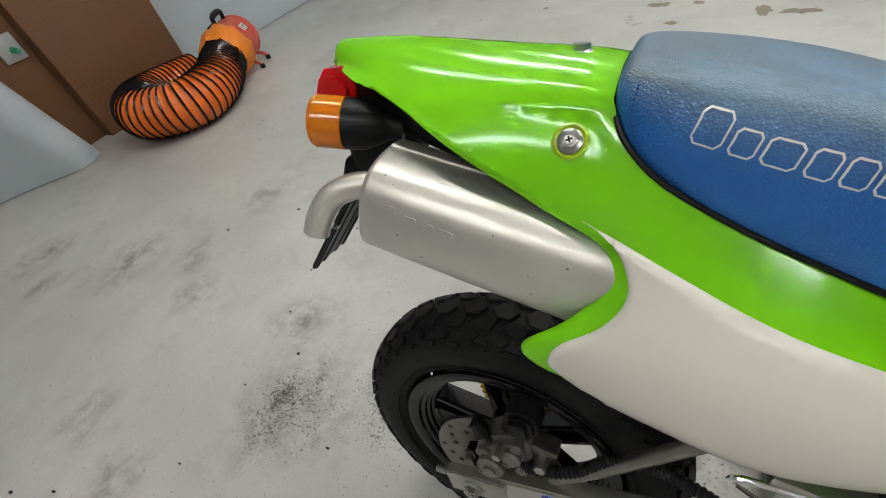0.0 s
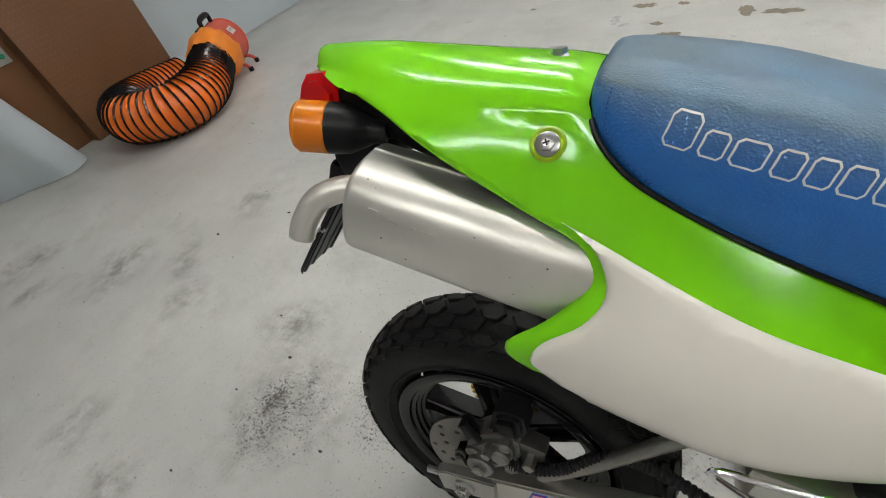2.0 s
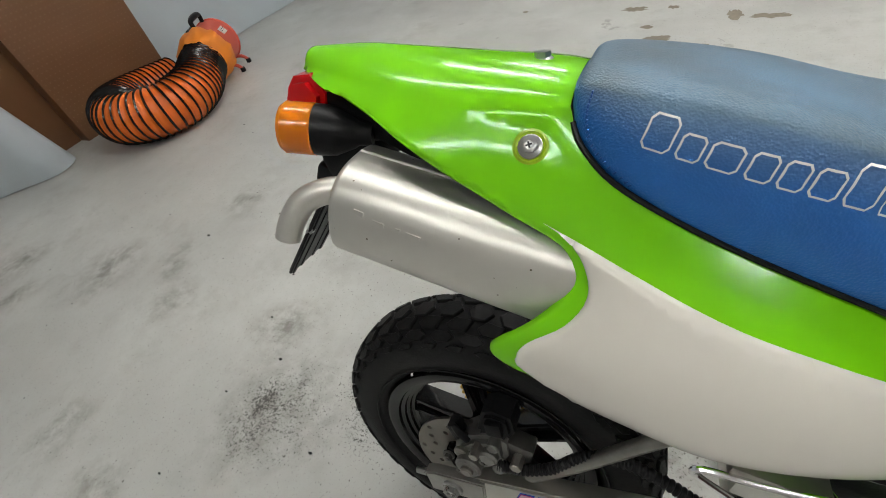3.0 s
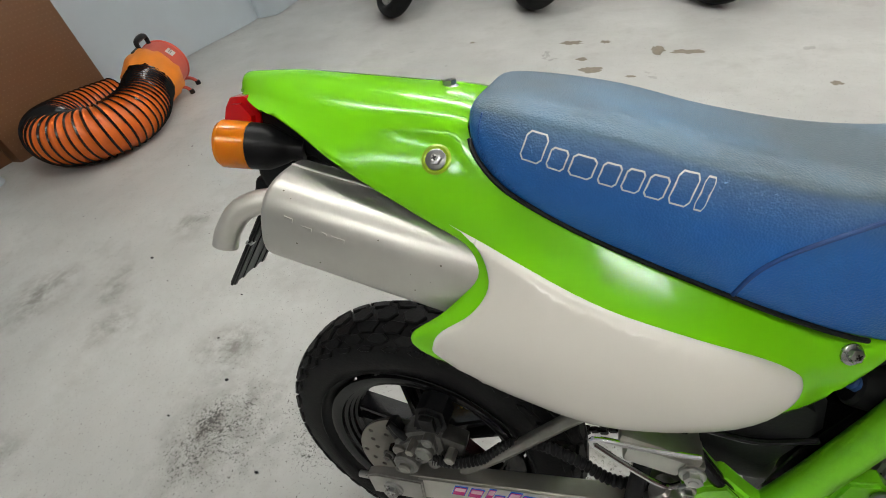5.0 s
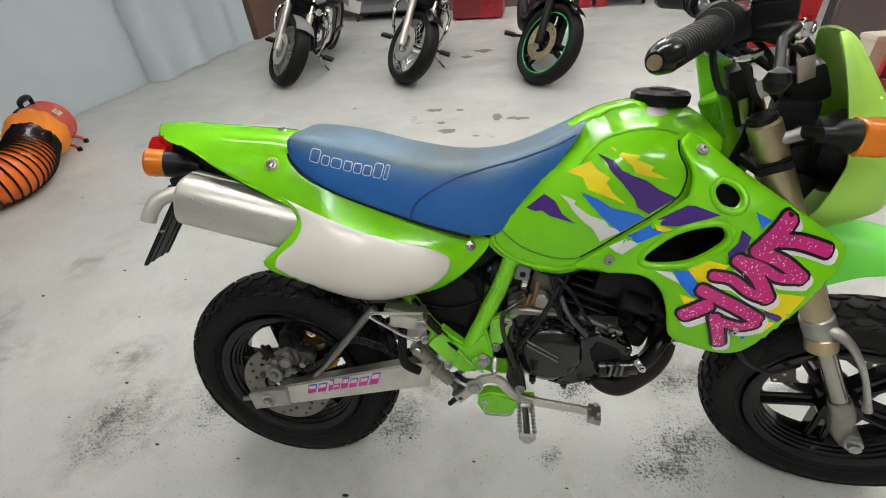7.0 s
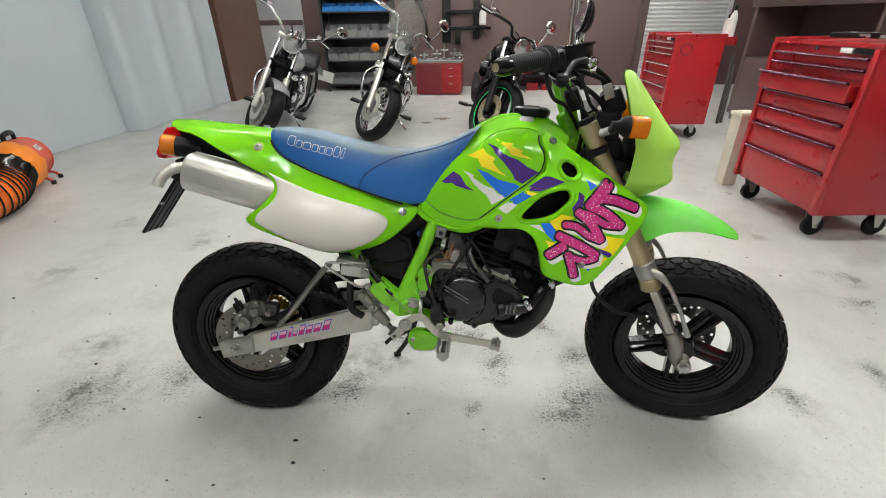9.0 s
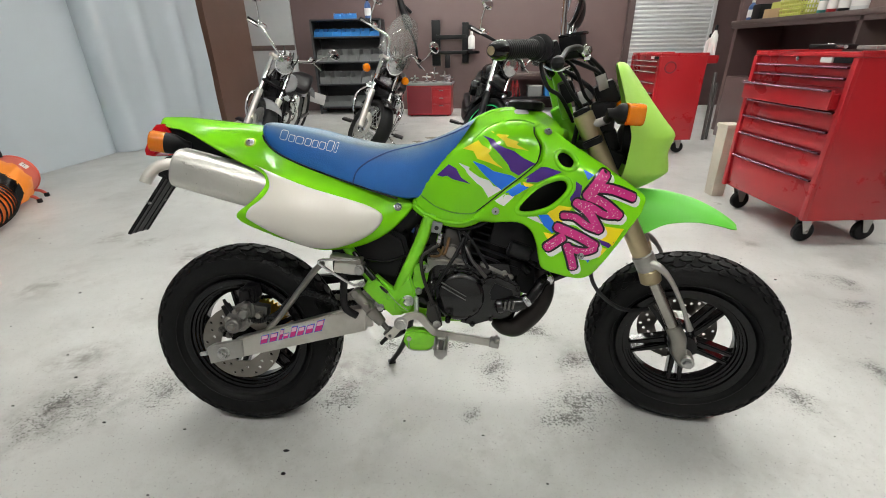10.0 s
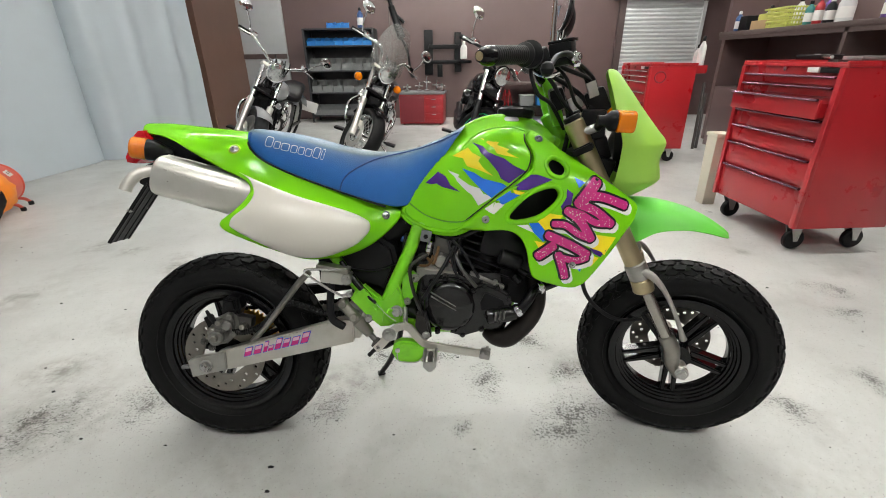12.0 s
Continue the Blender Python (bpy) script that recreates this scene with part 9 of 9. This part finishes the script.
for x in (-1.508, -0.512):
    bm = bmesh.new()
    box(bm, (x, 6.125, 0.66), (0.008, 0.33, 1.20), bevel=0.002)
    part("side_panel", bm, M_RACK, rack, "black side panel")


def parts_bin(c, w, d, h, mat, label, tilt=0):
    root = thing("parts_bin", pose(*c, tilt), label, "parts bin", "bins on the rack")
    bm = bmesh.new()
    t = 0.004
    box(bm, (0, 0, t), (w, d, t * 2))
    box(bm, (0, d / 2, h / 2), (w, t, h))
    for s in (-1, 1):
        plate(bm, [(-d / 2, 0), (d / 2, 0), (d / 2, h), (-d * 0.15, h), (-d / 2, h * 0.55)], -t / 2, t / 2, m=Matrix.Translation((s * w / 2, 0, 0)) @ Matrix.Rotation(radians(90), 4, "Z"))
    box(bm, (0, -d / 2, h * 0.27), (w, t, h * 0.55))
    box(bm, (0, -d / 2 - 0.004, h * 0.3), (w * 0.5, 0.004, h * 0.22))
    part("body", bm, mat, root)
    return root


for z, n, mat, label in ((1.06, 7, M_BLUE_BIN, "small blue plastic parts bin on the rack"), (0.73, 6, M_GREY_BIN, "grey plastic parts bin on the rack"), (0.43, 6, M_GREY_BIN, "grey plastic parts bin on the rack"), (0.11, 2, M_GREY_BIN, "wide grey plastic bin low on the rack")):
    w = 0.93 / n
    h = {7: 0.105, 6: 0.165, 2: 0.13}[n]
    made = parts_bin((-1.47 + w / 2, 6.08, z), w * 0.92, 0.26, h, mat, label)
    for k in range(1, n):
        copy_thing(made, pose(-1.47 + w * (k + 0.5), 6.08, z))
for x, y, r in ((-1.12, 6.08, 8), (-1.02, 6.10, -5), (-0.93, 6.09, 12)):
    parts_bin((x, y, 1.28), 0.12, 0.2, 0.08, M_BLUE_BIN, "loose blue plastic bin on top of the rack").rotation_euler = (0, 0, radians(r))
bottle((-0.70, 6.08, 1.28), 0.045, 0.26, M_CAN, M_BLACK, "dark blue bottle on top of the rack")

# ---- wall machine, red cart, bench ----
root = thing("tyre_machine", pose(0, 0, 0), "black steel machine fixed to the back wall", "machine")
for c, s in (((0.25, 6.36, 0.95), (0.13, 0.08, 0.62)), ((0.69, 6.36, 0.95), (0.10, 0.08, 0.55)), ((0.48, 6.33, 1.03), (0.46, 0.06, 0.06)), ((0.48, 6.30, 0.82), (0.62, 0.05, 0.05)), ((0.42, 6.28, 0.70), (0.08, 0.10, 0.18))):
    bm = bmesh.new()
    box(bm, c, s, bevel=0.008)
    part("beam", bm, M_BLACK, root)
bm = bmesh.new()
cyl(bm, (0.80, 6.25, 0.80), (0.80, 6.25, 0.84), 0.10, n=24, bevel=0.008)
part("turntable", bm, M_BLACK_GLOSS, root)
bottle((0.78, 6.29, 0.86), 0.05, 0.24, M_WHITE, M_PAPER, "white squeeze bottle on the machine")
root = thing("work_lamp", pose(-0.16, 6.32, 0), "black work lamp on the back wall", "work lamp")
bm = bmesh.new()
cyl(bm, (-0.12, 0, 1.58), (0.02, -0.02, 1.15), 0.045, 0.06, n=16, bevel=0.01)
cyl(bm, (-0.19, 0, 1.82), (-0.11, 0, 1.56), 0.03, n=14, bevel=0.006)
sweep(bm, [(0.02, -0.02, 1.15), (0.10, -0.04, 0.95), (0.12, 0.0, 0.72)], 0.02, 10)
cyl(bm, (-0.10, 0.02, 1.50), (0.06, 0.02, 1.36), 0.022, n=12, bevel=0.004)
part("body", bm, M_BLACK, root)

cart = thing("red_cart", pose(0.18, 5.75, 0, 0, 0, -4), "low red steel cart with chrome tools on top", "tool cart")
bm = bmesh.new()
box(bm, (0, 0, 0.22), (0.62, 0.42, 0.40), bevel=0.006)
part("body", bm, M_RED_SMALL, cart)
# darker red sheet over the left half paints the cart's shaded side
bm = bmesh.new()
box(bm, (-0.13, -0.214, 0.22), (0.34, 0.008, 0.36), bevel=0.003)
part("cart_side_shade", bm, M_RED_DARK, cart, "dark red panel painted as the cart's shaded side")
bm = bmesh.new()
box(bm, (0, 0, 0.43), (0.66, 0.46, 0.03), bevel=0.005)
part("top", bm, M_GREY_BIN, cart)
for k in range(3):
    bm = bmesh.new()
    box(bm, (0.175, -0.217, 0.12 + 0.10 * k), (0.24, 0.012, 0.085), bevel=0.003)
    dr = part("drawer", bm, M_RED_SMALL, cart)
    bm = bmesh.new()
    box(bm, (0.175, -0.228, 0.15 + 0.10 * k), (0.06, 0.012, 0.012), bevel=0.003)
    part("handle", bm, M_CHROME, dr, "chrome handle")
for x in (-0.26, 0.26):
    bm = bmesh.new()
    cyl(bm, (x, -0.16, 0.012), (x, 0.16, 0.012), 0.012, n=10)
    part("foot", bm, M_RED_SMALL, cart)
for k, (x, h) in enumerate(((-0.22, 0.10), (-0.05, 0.12), (0.06, 0.20), (0.20, 0.14), (0.27, 0.10))):
    root = thing("puller_tool", pose(0.18 + x, 5.70 + 0.03 * (k % 2), 0.445), "chrome puller tool standing on the red cart", "tool", "tools on the cart")
    bm = bmesh.new()
    cyl(bm, (0, 0, 0), (0, 0, 0.03), 0.04, n=16, bevel=0.005)
    cyl(bm, (0, 0, 0.03), (0.01, 0, h), 0.014, n=12, bevel=0.003)
    box(bm, (0, 0, h * 0.6), (0.12, 0.02, 0.02), bevel=0.004)
    part("body", bm, M_CHROME, root)

bench = thing("low_bench", pose(1.75, 6.05, 0), "low dark workbench with a shelf underneath", "bench")
for z, d in ((0.52, 0.5), (0.20, 0.46)):
    bm = bmesh.new()
    box(bm, (0, 0.05, z), (1.0, d, 0.03), bevel=0.004)
    part("board", bm, M_BROWN_DARK if z > 0.3 else M_BLACK, bench)
for x in (-0.47, 0.47):
    for y in (-0.15, 0.24):
        bm = bmesh.new()
        box(bm, (x, y, 0.26), (0.04, 0.04, 0.5), bevel=0.003)
        part("leg", bm, M_BLACK, bench)
small_box("storage_box", (1.70, 5.97, 0.216), (0.20, 0.16, 0.14), M_GREY_BIN, "grey lidded storage box under the bench", "storage box", lid=M_WHITE)
small_box("storage_box", (1.93, 5.97, 0.216), (0.16, 0.15, 0.13), M_BLUE_BIN, "blue lidded storage box under the bench", "storage box", lid=M_GREY_BIN)
small_box("red_kit", (1.52, 5.98, 0.0), (0.16, 0.14, 0.10), M_RED_SMALL, "red tool kit on the floor under the bench", "tool kit")
small_box("red_kit", (1.72, 5.98, 0.0), (0.14, 0.12, 0.08), M_RED_SMALL, "red tool kit on the floor under the bench", "tool kit")
for x in (1.38, 1.44):
    root = thing("jack_stand", pose(x, 5.95, 0.216, 0, 0, 20), "small red jack stand under the bench", "jack stand", "jack stands")
    bm = bmesh.new()
    for a in range(3):
        cyl(bm, (0.06 * math.cos(2.1 * a), 0.06 * math.sin(2.1 * a), 0), (0.015 * math.cos(2.1 * a), 0.015 * math.sin(2.1 * a), 0.18), 0.008, n=8)
    cyl(bm, (0, 0, 0.14), (0, 0, 0.22), 0.014, n=10)
    part("body", bm, M_RED_SMALL, root)

# worn places where the floor paint has flaked off
for x, y, w, d, seed in ((0.03, 2.31, 0.13, 0.05, 1), (0.20, 2.30, 0.06, 0.03, 2), (0.45, 2.16, 0.07, 0.08, 3), (0.58, 2.12, 0.17, 0.04, 4), (0.15, 1.95, 0.12, 0.05, 5), (0.10, 2.08, 0.06, 0.03, 6), (0.33, 1.86, 0.05, 0.02, 7), (1.05, 1.75, 0.05, 0.03, 8),
                         (0.30, 3.9, 0.22, 0.10, 9), (0.15, 3.7, 0.14, 0.07, 10), (-0.55, 2.4, 0.04, 0.02, 11)):
    rnd = random.Random(seed)
    bm = bmesh.new()
    bm.faces.new([bm.verts.new((x + w / 2 * math.cos(a) * (0.55 + 0.55 * rnd.random()), y + 0.85 * d * math.sin(a) * (0.45 + 0.65 * rnd.random()), 0.0012)) for a in np.linspace(0, 6.1, 22)])
    part("floor_stain", bm, M_STAIN, None, "brown patch where floor paint flaked off", kind="structure")
